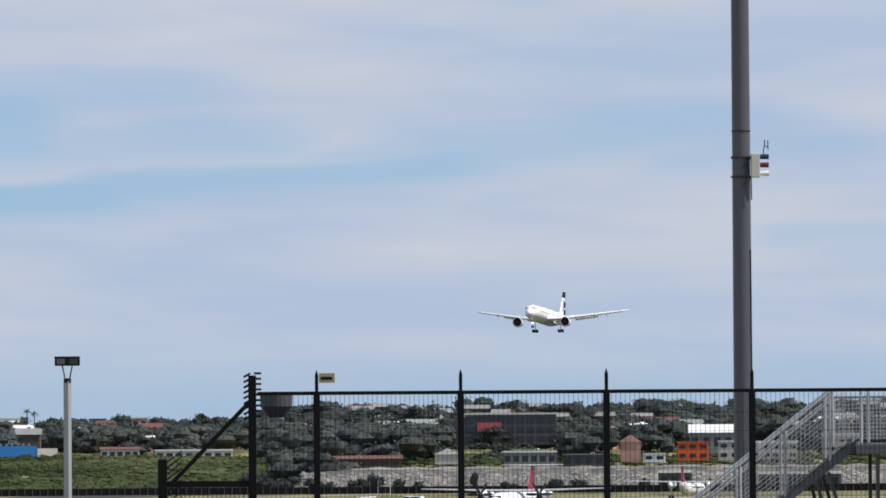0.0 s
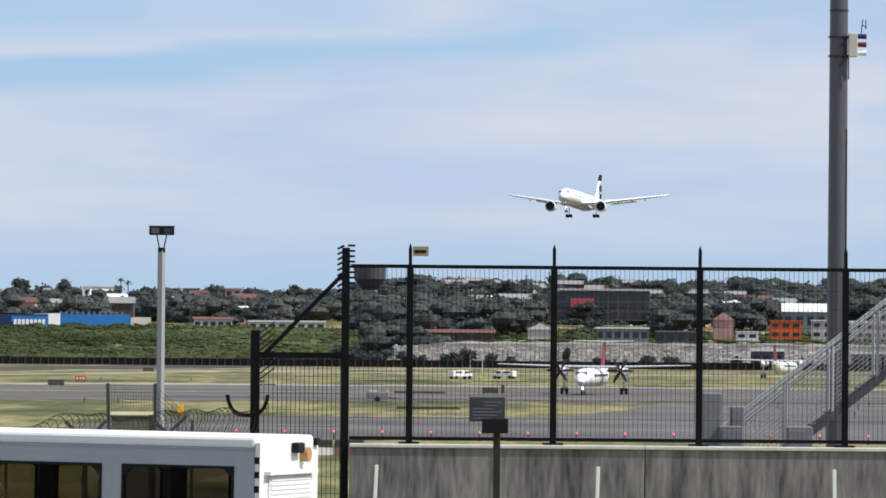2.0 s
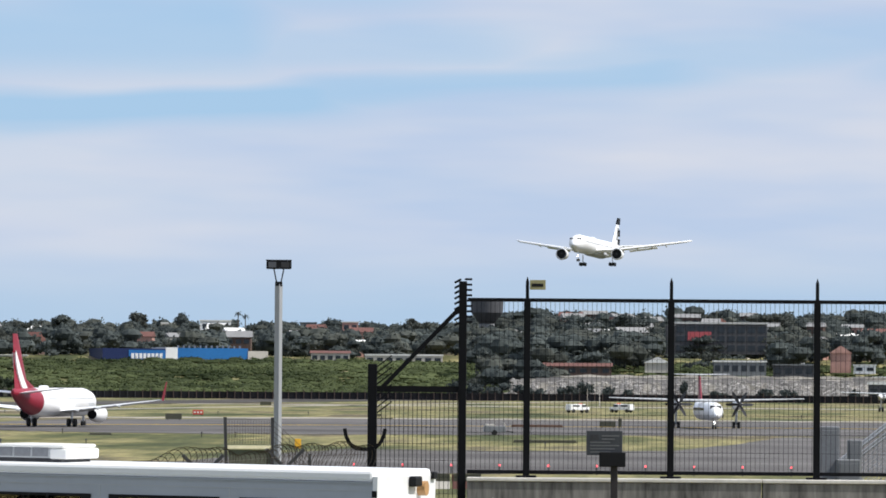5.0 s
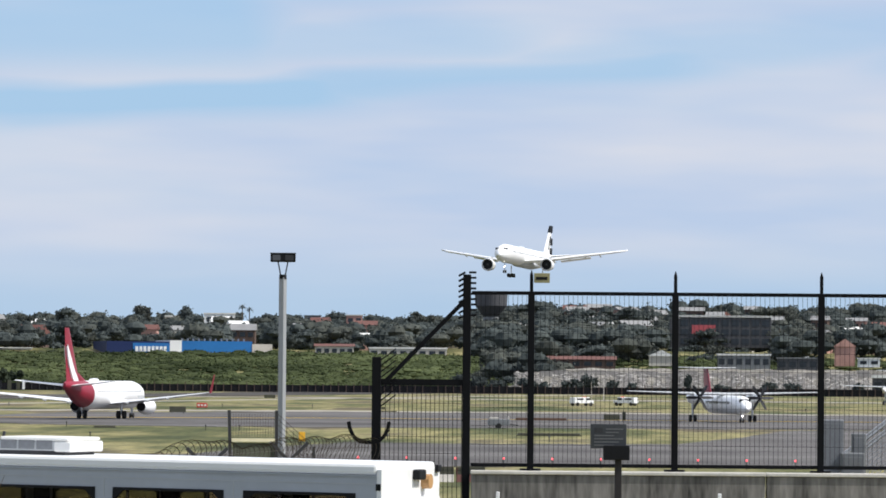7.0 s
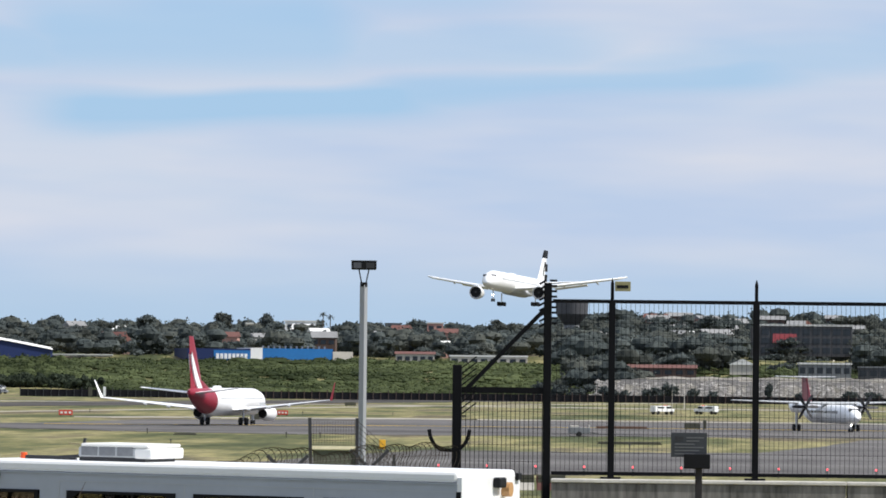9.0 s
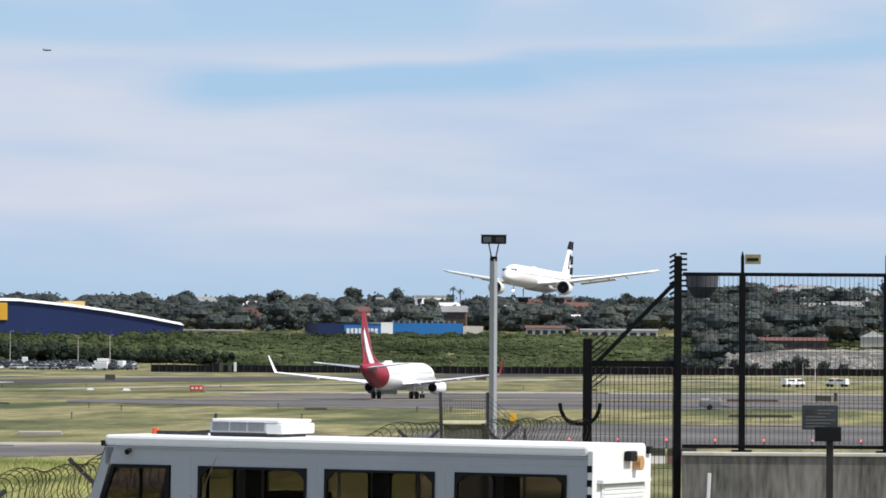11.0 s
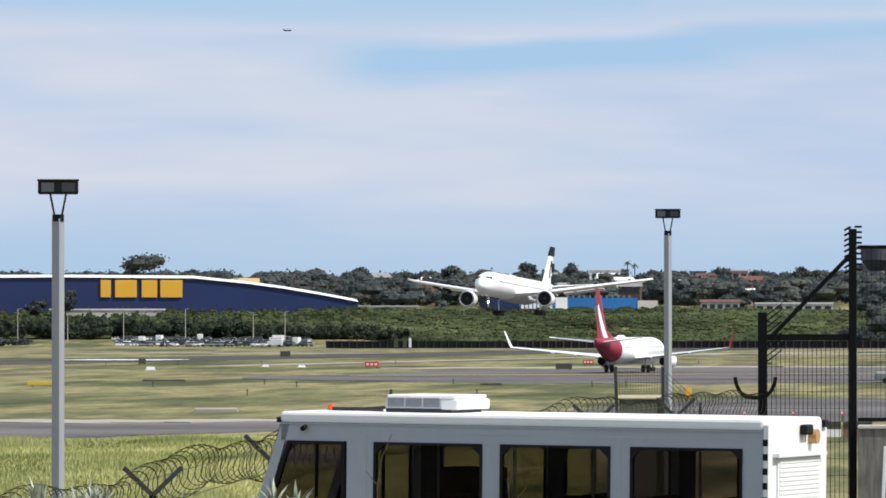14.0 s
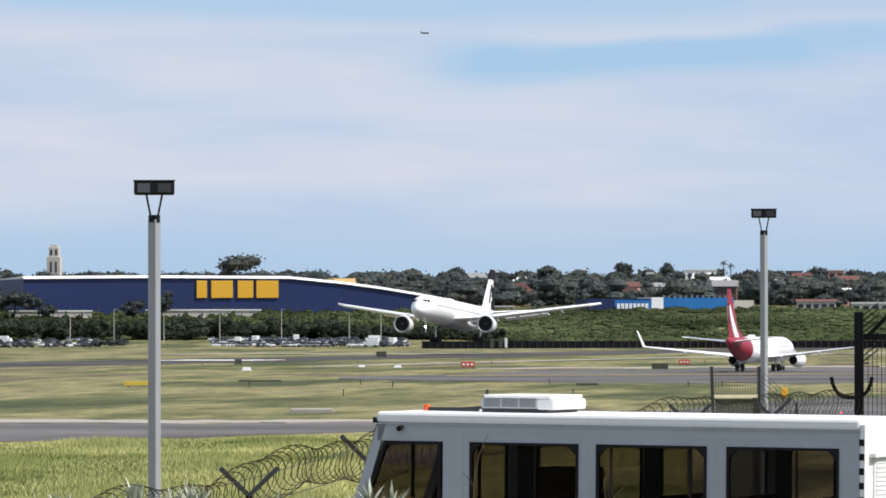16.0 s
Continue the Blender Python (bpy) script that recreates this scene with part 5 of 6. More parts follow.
def chain_fence():
    t = thing("chain_wire_fence", pose(0, 0, 0), "weathered chain-wire fence topped with razor coils on forked posts", "fence", kind="structure")
    top = lambda s: 5.0 + 1.85 * s if s < 0.43 else 5.8 + 0.1 * (s - 0.43) / 0.57
    for s, kind in ((0.06, 0), (0.286, 0), (0.42, 1), (0.57, 0), (0.72, 0), (0.86, 0), (1.0, 2)):
        p = line_at(s)
        z = top(s) + (0.12 if kind < 2 else 0)
        pt = part("post", T((p.x, p.y, 3.6), (p.x, p.y, z), 0.04, 0.04, 10), FENCE_BLACK, t)
        h, w = (0.3, 0.3) if kind < 2 else (0.33, 0.3)
        for sg in (-1, 1):
            if kind == 2:
                bm = bmesh.new()
                pts = [(0, 0.38), (0.16, 0.40), (0.25, 0.48), (0.31, 0.6), (0.33, 0.72)]
                for q, r in zip(pts, pts[1:]):
                    bar(bm, (p.x + sg * q[0], p.y - 0.12, z + q[1]), (p.x + sg * r[0], p.y - 0.12, z + r[1]), 0.06, 0.06)
                part("fork_arm", bm, FENCE_BLACK, pt)
            else:
                part("fork_arm", bar(bmesh.new(), (p.x, p.y, z), (p.x + sg * w, p.y + 0.1 * sg, z + h), 0.035, 0.05), DARK_STEEL, pt, "rusty dark fork arm")
    # razor coil, a leaning helix along the line
    v, f = [], []
    L = sum((b - a).length for a, b in zip(LINE, LINE[1:]))
    turns = int(L / 0.31)
    N = 22
    rng = np.random.default_rng(8)
    centre = []
    for k in range(turns * N):
        s = k / (turns * N)
        p = line_at(s)
        r = 0.25 + 0.04 * math.sin(s * 47) + 0.03 * math.sin(s * 121)
        c = Vector((p.x, p.y, top(s) + 0.22 - 0.05 * math.sin(s * 33)))
        th = 2 * math.pi * k / N
        centre.append(c + Vector((0.75 * r * math.cos(th) + 0.1 * math.sin(th), 0.7 * r * math.cos(th), r * math.sin(th))))
    for k, c in enumerate(centre):
        d = 0.0052
        n = len(v)
        v.extend(((c.x - d, c.y, c.z), (c.x + d, c.y, c.z + d), (c.x, c.y + d, c.z - d)))
        if k:
            for i in range(3):
                f.append((n - 3 + i, n - 3 + (i + 1) % 3, n + (i + 1) % 3, n + i))
    tagged(raw("razor_coil", v, f, WIRE, t, "rusty razor wire coil"), kind="stuff")
    bm = bmesh.new()
    for q in range(60):
        a, b = line_at(q / 60), line_at((q + 1) / 60)
        for dz in (0.0, 0.3):
            bar(bm, (a.x, a.y, top(q / 60) + dz), (b.x, b.y, top((q + 1) / 60) + dz), 0.008)
    part("strand", bm, WIRE, t)
    # sparse line wires below
    bm = bmesh.new()
    for q in range(60):
        a, b = line_at(q / 60), line_at((q + 1) / 60)
        for k in range(7):
            bar(bm, (a.x, a.y, 3.75 + 0.27 * k), (b.x, b.y, 3.75 + 0.27 * k), 0.005)
    part("line_wires", bm, WIRE, t)


chain_fence()


def gate():
    p = P(-51.6, 113)
    t = thing("barbed_gate", pose(p.x, p.y, g0(-51.6, 113), 0, 0, 14), "old steel gate topped with strands of barbed wire", "gate")
    h = 6.12 - g0(-51.6, 113)
    for x, l in ((-0.43, -0.05), (0.43, 0.0)):
        part("gate_post", bar(bmesh.new(), (x - l, 0, -0.1), (x + l, 0, h + 0.56), 0.055), DARK_STEEL, t)
    part("top_rail", bar(bmesh.new(), (-0.43, 0, h), (0.43, 0, h), 0.05, 0.06), mat("yellowed_rail", (0.72, 0.66, 0.45), 0.7), t, "yellowed top rail")
    part("panel", B(-0.4, 0.4, 0.02, 0.03, 0.1, h - 0.05), mat("dull_green_cloth", (0.10, 0.11, 0.08), 0.9, var=0.2), t, "dull green shade cloth")
    for k in range(4):
        part("barbed_wire", bar(bmesh.new(), (-0.45, 0, h + 0.13 + 0.13 * k), (0.43, 0, h + 0.14 + 0.125 * k), 0.008), WIRE, t)
    for k in range(16):
        part("dropper", bar(bmesh.new(), (-0.4 + 0.052 * k, 0, h + 0.04), (-0.4 + 0.052 * k, 0, h + 0.5), 0.006), WIRE, t)
    for k in range(5):
        part("brace_wire", bar(bmesh.new(), (0.45, 0, h + 0.5 - 0.1 * k), (1.15, -0.1, h - 0.15 - 0.08 * k), 0.008), WIRE, t)
        part("dropper", bar(bmesh.new(), (0.5 + 0.13 * k, 0, h + 0.42 - 0.12 * k), (0.5 + 0.13 * k, 0, h - 0.5), 0.008), WIRE, t)
    part("stay_post", bar(bmesh.new(), (1.15, 0, -0.1), (1.15, 0, h - 0.12), 0.05), DARK_STEEL, t)
    part("tag", B(0.86, 0.98, -0.03, -0.01, h - 0.02, h + 0.16, bevel=0.004), YELLOW, t, "small yellow tag")


gate()


# ---- the white bus ----
def bus():
    t = thing("shuttle_bus", pose(-1.68, 63.33, 3.72, 0, -0.6, 163.6), "white boxy shuttle bus with tinted windows and a roof cooler, parked", "bus")
    L, W, H, FL = 5.46, 1.0, 2.78, 0.95
    wt, wb = H - 0.31, H - 1.18
    wins = ((0.23, 1.47), (1.69, 2.93), (3.13, 4.37))
    # Sides and front get the shade in their colour; roof and rear stay white.
    body = BUS_WHITE_SHADED
    for s in (-1, 1):
        y0, y1 = (W - 0.05, W) if s > 0 else (-W, -W + 0.05)
        part("side_panel", B(0, L + 0.32, y0, y1, 0.35, wb), body, t, "white lower side panel, shade put into its colour")
        part("side_panel", B(0, L - 0.02, y0, y1, wt, H - 0.12), body, t, "white upper side panel, shade put into its colour")
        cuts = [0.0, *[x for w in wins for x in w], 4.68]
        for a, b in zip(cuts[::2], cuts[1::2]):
            part("pillar", B(a, b, y0, y1, wb, wt), body, t, "white window pillar, shade put into its colour")
        # sloping cab end
        bm = bmesh.new()
        vs = [bm.verts.new((x, y, z)) for y in (y0, y1) for x, z in ((L - 0.02, H - 0.12), (L - 0.12, H - 0.12), (L + 0.19, wb), (L + 0.32, wb))]
        for q in ((0, 1, 2, 3), (7, 6, 5, 4), (0, 4, 5, 1), (1, 5, 6, 2), (2, 6, 7, 3), (3, 7, 4, 0)):
            bm.faces.new([vs[i] for i in q])
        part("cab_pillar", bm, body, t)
        yo = y1 if s > 0 else y0
        for a, b in wins:
            fr = bmesh.new()
            g = 0.012 * s
            for r in ((a, b, wt - 0.03, wt), (a, b, wb, wb + 0.03), (a, a + 0.03, wb + 0.03, wt - 0.03), (b - 0.03, b, wb + 0.03, wt - 0.03)):
                box(fr, r[0], r[1], min(yo - 0.05 * s, yo + g), max(yo - 0.05 * s, yo + g), r[2], r[3])
            for cx, cz in ((a + 0.03, wt - 0.03), (b - 0.03, wt - 0.03)):
                sx = 1 if cx < (a + b) / 2 else -1
                vv = [fr.verts.new((x, yo + k, z)) for k in (-0.03 * s, g) for x, z in ((cx, cz), (cx + sx * 0.09, cz), (cx, cz - 0.09))]
                fr.faces.new(vv[:3])
                fr.faces.new(vv[3:])
                for i in range(3):
                    fr.faces.new((vv[i], vv[(i + 1) % 3], vv[3 + (i + 1) % 3], vv[3 + i]))
            wn = part("window", fr, BLACK, t, "black rubber window frame")
            part("pane", B(a + 0.03, b - 0.03, yo - 0.025 * s - 0.003, yo - 0.025 * s + 0.003, wb + 0.03, wt - 0.03), VAN_GLASS, wn, "brown tinted pane").visible_shadow = False
            m = (a + b) / 2
            part("divider", B(m - 0.09, m + 0.09, yo - 0.04 * s - 0.006, yo - 0.04 * s + 0.006, wb + 0.03, wt - 0.03), BLACK, wn)
        # cab window
        fr = bmesh.new()
        pts = [(4.7, wt), (5.36, wt), (5.67, wb), (4.7, wb)]
        inn = [(4.74, wt - 0.035), (5.33, wt - 0.035), (5.6, wb + 0.03), (4.74, wb + 0.03)]
        for k in range(4):
            q = [pts[k], pts[(k + 1) % 4], inn[(k + 1) % 4], inn[k]]
            a = [fr.verts.new((x, yo + 0.012 * s, z)) for x, z in q]
            b = [fr.verts.new((x, yo - 0.05 * s, z)) for x, z in q]
            fr.faces.new(a)
            fr.faces.new(b[::-1])
            for i in range(4):
                fr.faces.new((a[i], a[(i + 1) % 4], b[(i + 1) % 4], b[i]))
        wn = part("cab_window", fr, BLACK, t, "black rubber window frame")
        bm = bmesh.new()
        a = [bm.verts.new((x, yo - 0.022 * s, z)) for x, z in inn]
        b = [bm.verts.new((x, yo - 0.028 * s, z)) for x, z in inn]
        bm.faces.new(a)
        bm.faces.new(b[::-1])
        for i in range(4):
            bm.faces.new((a[i], a[(i + 1) % 4], b[(i + 1) % 4], b[i]))
        part("pane", bm, VAN_GLASS, wn, "brown tinted pane").visible_shadow = False
        part("divider", B(5.02, 5.06, yo - 0.04 * s - 0.006, yo - 0.04 * s + 0.006, wb + 0.03, wt - 0.03), BLACK, wn)
        # body seams, a rub line and the door outline
        sm = bmesh.new()
        for x in (1.58, 3.03):
            box(sm, x - 0.005, x + 0.005, min(yo, yo + 0.004 * s), max(yo, yo + 0.004 * s), 0.4, H - 0.22)
        box(sm, 0.02, 4.45, min(yo, yo + 0.004 * s), max(yo, yo + 0.004 * s), H - 0.215, H - 0.207)
        box(sm, 4.45, 4.46, min(yo, yo + 0.004 * s), max(yo, yo + 0.004 * s), 0.5, H - 0.207)
        part("seam", sm, PLANE_GREY, t)
    rf = B(-0.0, L, -W, W, H - 0.12, H, bevel=0.035)
    part("roof", rf, WHITE, t, "sunlit white roof with bevelled edge")
    part("drip_rail", B(0.0, L, W, W + 0.012, H - 0.135, H - 0.12), body, t)
    # rear wall with louvred hatch
    part("rear_wall", B(-0.05, 0, -W, W, 0.35, H - 0.06), WHITE, t, "white rear wall")
    hatch = part("rear_hatch", B(-0.07, -0.05, -0.72, 0.72, 0.9, H - 0.42, bevel=0.005), WHITE, t, "white louvred rear hatch")
    for k in range(30):
        part("louvre", B(-0.079, -0.068, -0.68, 0.68, 0.95 + k * 0.047, 0.98 + k * 0.047), WHITE, hatch)
    part("hatch_lip", B(-0.12, -0.05, -0.8, 0.85, H - 0.4, H - 0.36), WHITE, t)
    part("rear_lamp", B(-0.13, -0.05, -0.3, -0.05, H - 0.18, H - 0.07, bevel=0.02), BLACK, t, "black rear lamp housing")
    part("rear_lamp_lens", T((-0.14, -0.42, H - 0.2), (-0.05, -0.42, H - 0.2), 0.08, 0.08, 12), mat("tan_lens", (0.45, 0.25, 0.10), 0.4), t, "amber lamp lens")
    part("rear_marker", B(-0.09, -0.05, -0.95, -0.82, H - 0.11, H - 0.03, bevel=0.01), BLACK, t)
    for k in range(14):
        part("hazard_stripe", B(-0.045, 0.01, W, W + 0.004, 0.55 + 0.15 * k, 0.62 + 0.15 * k), BLACK, t, "black hazard stripe")
    # front
    bm = bmesh.new()
    vs = [bm.verts.new((x, y, z)) for x, z in ((L - 0.02, H - 0.05), (L + 0.32, wb), (L + 0.30, wb - 0.02), (L - 0.06, H - 0.08)) for y in (-W + 0.03, W - 0.03)]
    for q in ((0, 1, 3, 2), (2, 3, 5, 4), (4, 5, 7, 6), (6, 7, 1, 0), (0, 2, 4, 6), (1, 7, 5, 3)):
        bm.faces.new([vs[i] for i in q])
    part("windscreen", bm, VAN_GLASS, t, "sloping tinted windscreen")
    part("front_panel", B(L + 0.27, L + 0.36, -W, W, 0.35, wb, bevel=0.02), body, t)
    part("camera_stub", T((5.16, W, H - 0.16), (5.16, W + 0.08, H - 0.18), 0.024, 0.03, 12), BLACK, t, "small black side camera")
    part("front_mirror", B(5.46, 5.49, W - 0.05, W + 0.02, H - 0.12, H - 0.06, bevel=0.008), BLACK, t, "black mirror stub")
    # inside
    part("floor", B(0.02, L + 0.25, -W + 0.06, W - 0.06, 0.5, FL), DARK_STEEL, t)
    part("ceiling_lining", B(0.02, L - 0.1, -W + 0.06, W - 0.06, H - 0.12, H - 0.07), PLANE_GREY, t)
    seat = mat("brown_seat_cloth", (0.07, 0.035, 0.022), 0.9, var=0.2)
    for x in (0.7, 1.5, 2.3, 3.5):
        for y in (-0.5, 0.5):
            part("seat", B(x, x + 0.14, y - 0.4, y + 0.4, FL + 0.35, 1.92, bevel=0.04), seat, t, "dark brown seat back")
            part("seat_cushion", B(x, x + 0.5, y - 0.4, y + 0.4, FL + 0.35, FL + 0.48, bevel=0.03), seat, t)
    part("partition", B(3.55, 4.1, -0.9, -0.3, FL, 2.18, bevel=0.02), seat, t, "dark brown equipment locker")
    part("parcel_shelf", B(0.1, 3.0, -0.94, -0.6, 1.62, 1.7, bevel=0.02), RENDER_PALE, t, "pale shelf along the far windows")
    for x in (2.2, 3.1):
        part("grab_pole", T((x, 0.1, FL), (x, 0.1, H - 0.12), 0.018, 0.018, 8), ALU, t)
    for x in (1.1, 4.75):
        for s in (-1, 1):
            part("wheel", T((x, s * (W - 0.24), 0.38), (x, s * (W - 0.02), 0.38), 0.38, 0.38, 24), TYRE, t, "black tyre")
    part("chassis", B(0.1, L + 0.2, -W + 0.25, W - 0.25, 0.3, 0.5), DARK_STEEL, t)
    # roof gear
    ac = part("roof_cooler", B(3.66, 4.45, -0.45, 0.5, H + 0.04, H + 0.15, bevel=0.02), PLANE_GREY, t, "grey and white roof cooler", smooth=True)
    part("cooler_lid", B(3.64, 4.42, -0.47, 0.51, H + 0.15, H + 0.19, bevel=0.018), ROOF_WHITE, ac, "white cooler lid")
    part("cooler_end", B(3.6, 3.8, -0.46, 0.512, H + 0.035, H + 0.148, bevel=0.02), ROOF_WHITE, ac, "white end of the cooler")
    part("cooler_base", B(3.68, 4.42, -0.4, 0.49, H, H + 0.05), DARK_STEEL, ac)
    for k in range(3):
        part("cooler_grille", B(3.82 + 0.205 * k, 4.0 + 0.205 * k, 0.495, 0.508, H + 0.06, H + 0.155), GALV, ac, "grey side grille")
    part("beacon", T((5.28, 0.0, H), (5.28, 0.0, H + 0.065), 0.04, 0.035, 14), LIGHTBAND, t, "orange roof beacon")
    part("roof_bar", B(4.62, 5.2, 0.1, 0.16, H + 0.0, H + 0.04), DARK_STEEL, t)
    part("cable_loop", bar(bmesh.new(), (4.50, 0.3, H), (4.45, 0.3, H + 0.24), 0.025), DARK_STEEL, t)
    part("cable_loop", bar(bmesh.new(), (4.48, 0.3, H + 0.17), (4.66, 0.25, H + 0.18), 0.02), mat("tan_cord", (0.35, 0.30, 0.16), 0.8), t)
    part("cable_loop", bar(bmesh.new(), (4.48, 0.3, H + 0.05), (4.75, 0.28, H + 0.03), 0.03), DARK_STEEL, t)
    return t


bus()


# ---- foreground plants ----
PALE_LEAF = mat("grey_green_blades", (0.26, 0.29, 0.22), 0.6, var=0.25, scale=2, fine=14, col2=(0.42, 0.44, 0.36), rand=0.35)
TWIG = mat("dry_twig", (0.09, 0.06, 0.04), 0.9, var=0.3, scale=3, fine=20)


def spiky_bush(a, d, top, r, seed):
    p = P(a, d)
    t = thing("spiky_shrub", pose(p.x, p.y, 3.68), "pale grey-green shrub of narrow pointed leaves", "shrub", group="shrubs by the bus")
    rng = random.Random(seed)
    h = top + 0.33 - 3.68
    part("stem", T((0, 0, 0), (0, 0, h * 0.75), 0.05, 0.02, 8), TWIG, t)
    v, f = [], []
    for tuft in range(13):
        c = Vector((rng.gauss(0, r * 0.5), rng.gauss(0, r * 0.4), h * rng.uniform(0.55, 0.86)))
        for k in range(26):
            e, q = rng.uniform(0.1, 1.5), rng.uniform(0, 6.283)
            w = Vector((math.cos(e) * math.cos(q), math.cos(e) * math.sin(q), math.sin(e)))
            s = w.cross(Vector((0, 0, 1)))
            s = (s.normalized() if s.length > 0.01 else Vector((1, 0, 0))) * rng.uniform(0.009, 0.016)
            ln = rng.uniform(0.18, 0.34)
            n = len(v)
            mid = c + w * ln * 0.55
            tip = c + w * ln + Vector((0, 0, -0.03))
            for q3 in (c - s * 0.6, c + s * 0.6, mid + s, mid - s, tip):
                v.append(tuple(q3))
            f.extend(((n, n + 1, n + 2, n + 3), (n + 3, n + 2, n + 4)))
    raw("leaves", v, f, PALE_LEAF, t)


for k, (a, d, top, r) in enumerate(((-157, 57, 5.75, 0.2), (-149.5, 57, 5.86, 0.24), (-143.5, 57.5, 5.74, 0.2), (-127, 57.5, 5.68, 0.2), (-121.5, 57, 5.72, 0.2), (-112.5, 56.5, 5.80, 0.24), (-107, 56.5, 5.78, 0.2), (-103, 56.5, 5.70, 0.18), (-165, 57, 5.7, 0.22))):
    spiky_bush(a, d, top, r, 70 + k)


def twigs():
    for k, (a, d, lean) in enumerate(((-99.5, 58, 6), (-74.5, 58, 4), (-104, 58, 9))):
        p = P(a, d)
        t = thing("bare_twig", pose(p.x, p.y, 3.68, 0, lean * 0.5, 0), "thin bare branch rising before the bus", "branch")
        rng = random.Random(5 + k)
        h = 2.55 - 0.25 * k
        bm = bmesh.new()
        q = Vector((0, 0, 0))
        for i in range(9):
            r = q + Vector((rng.uniform(-0.04, 0.05), 0, h / 9))
            tube(bm, q, r, 0.014 - 0.0012 * i, 0.0128 - 0.0012 * i, 6)
            if i > 3:
                sd = rng.choice((-1, 1))
                tube(bm, r, r + Vector((sd * rng.uniform(0.06, 0.2), 0, rng.uniform(0.1, 0.25))), 0.006, 0.002, 5)
            q = r
        part("branch", bm, TWIG, t)


twigs()


# ---- along the airfield's edge ----
NOISE_WALL = mat("pale_precast_wall", (0.30, 0.285, 0.27), 0.85, var=0.25, scale=0.05, fine=0.6, stretch=(1, 1, 0.3))


RUBBLE = mat("broken_concrete", (0.22, 0.205, 0.19), 0.9, var=0.3, scale=0.3, fine=2, col2=(0.36, 0.345, 0.325), rand=0.2)
EARTH = mat("dull_earth", (0.11, 0.105, 0.092), 0.95, var=0.4, scale=0.05, fine=0.4, col2=(0.24, 0.225, 0.20), spec=0.05)
FENCE_NET = mat("dark_shade_net", (0.018, 0.018, 0.021), 0.9, var=0.35, scale=0.15, fine=1.5, spec=0.05)
RUST_POST = mat("rusty_post", (0.075, 0.052, 0.045), 0.8, var=0.25, scale=1, fine=6)


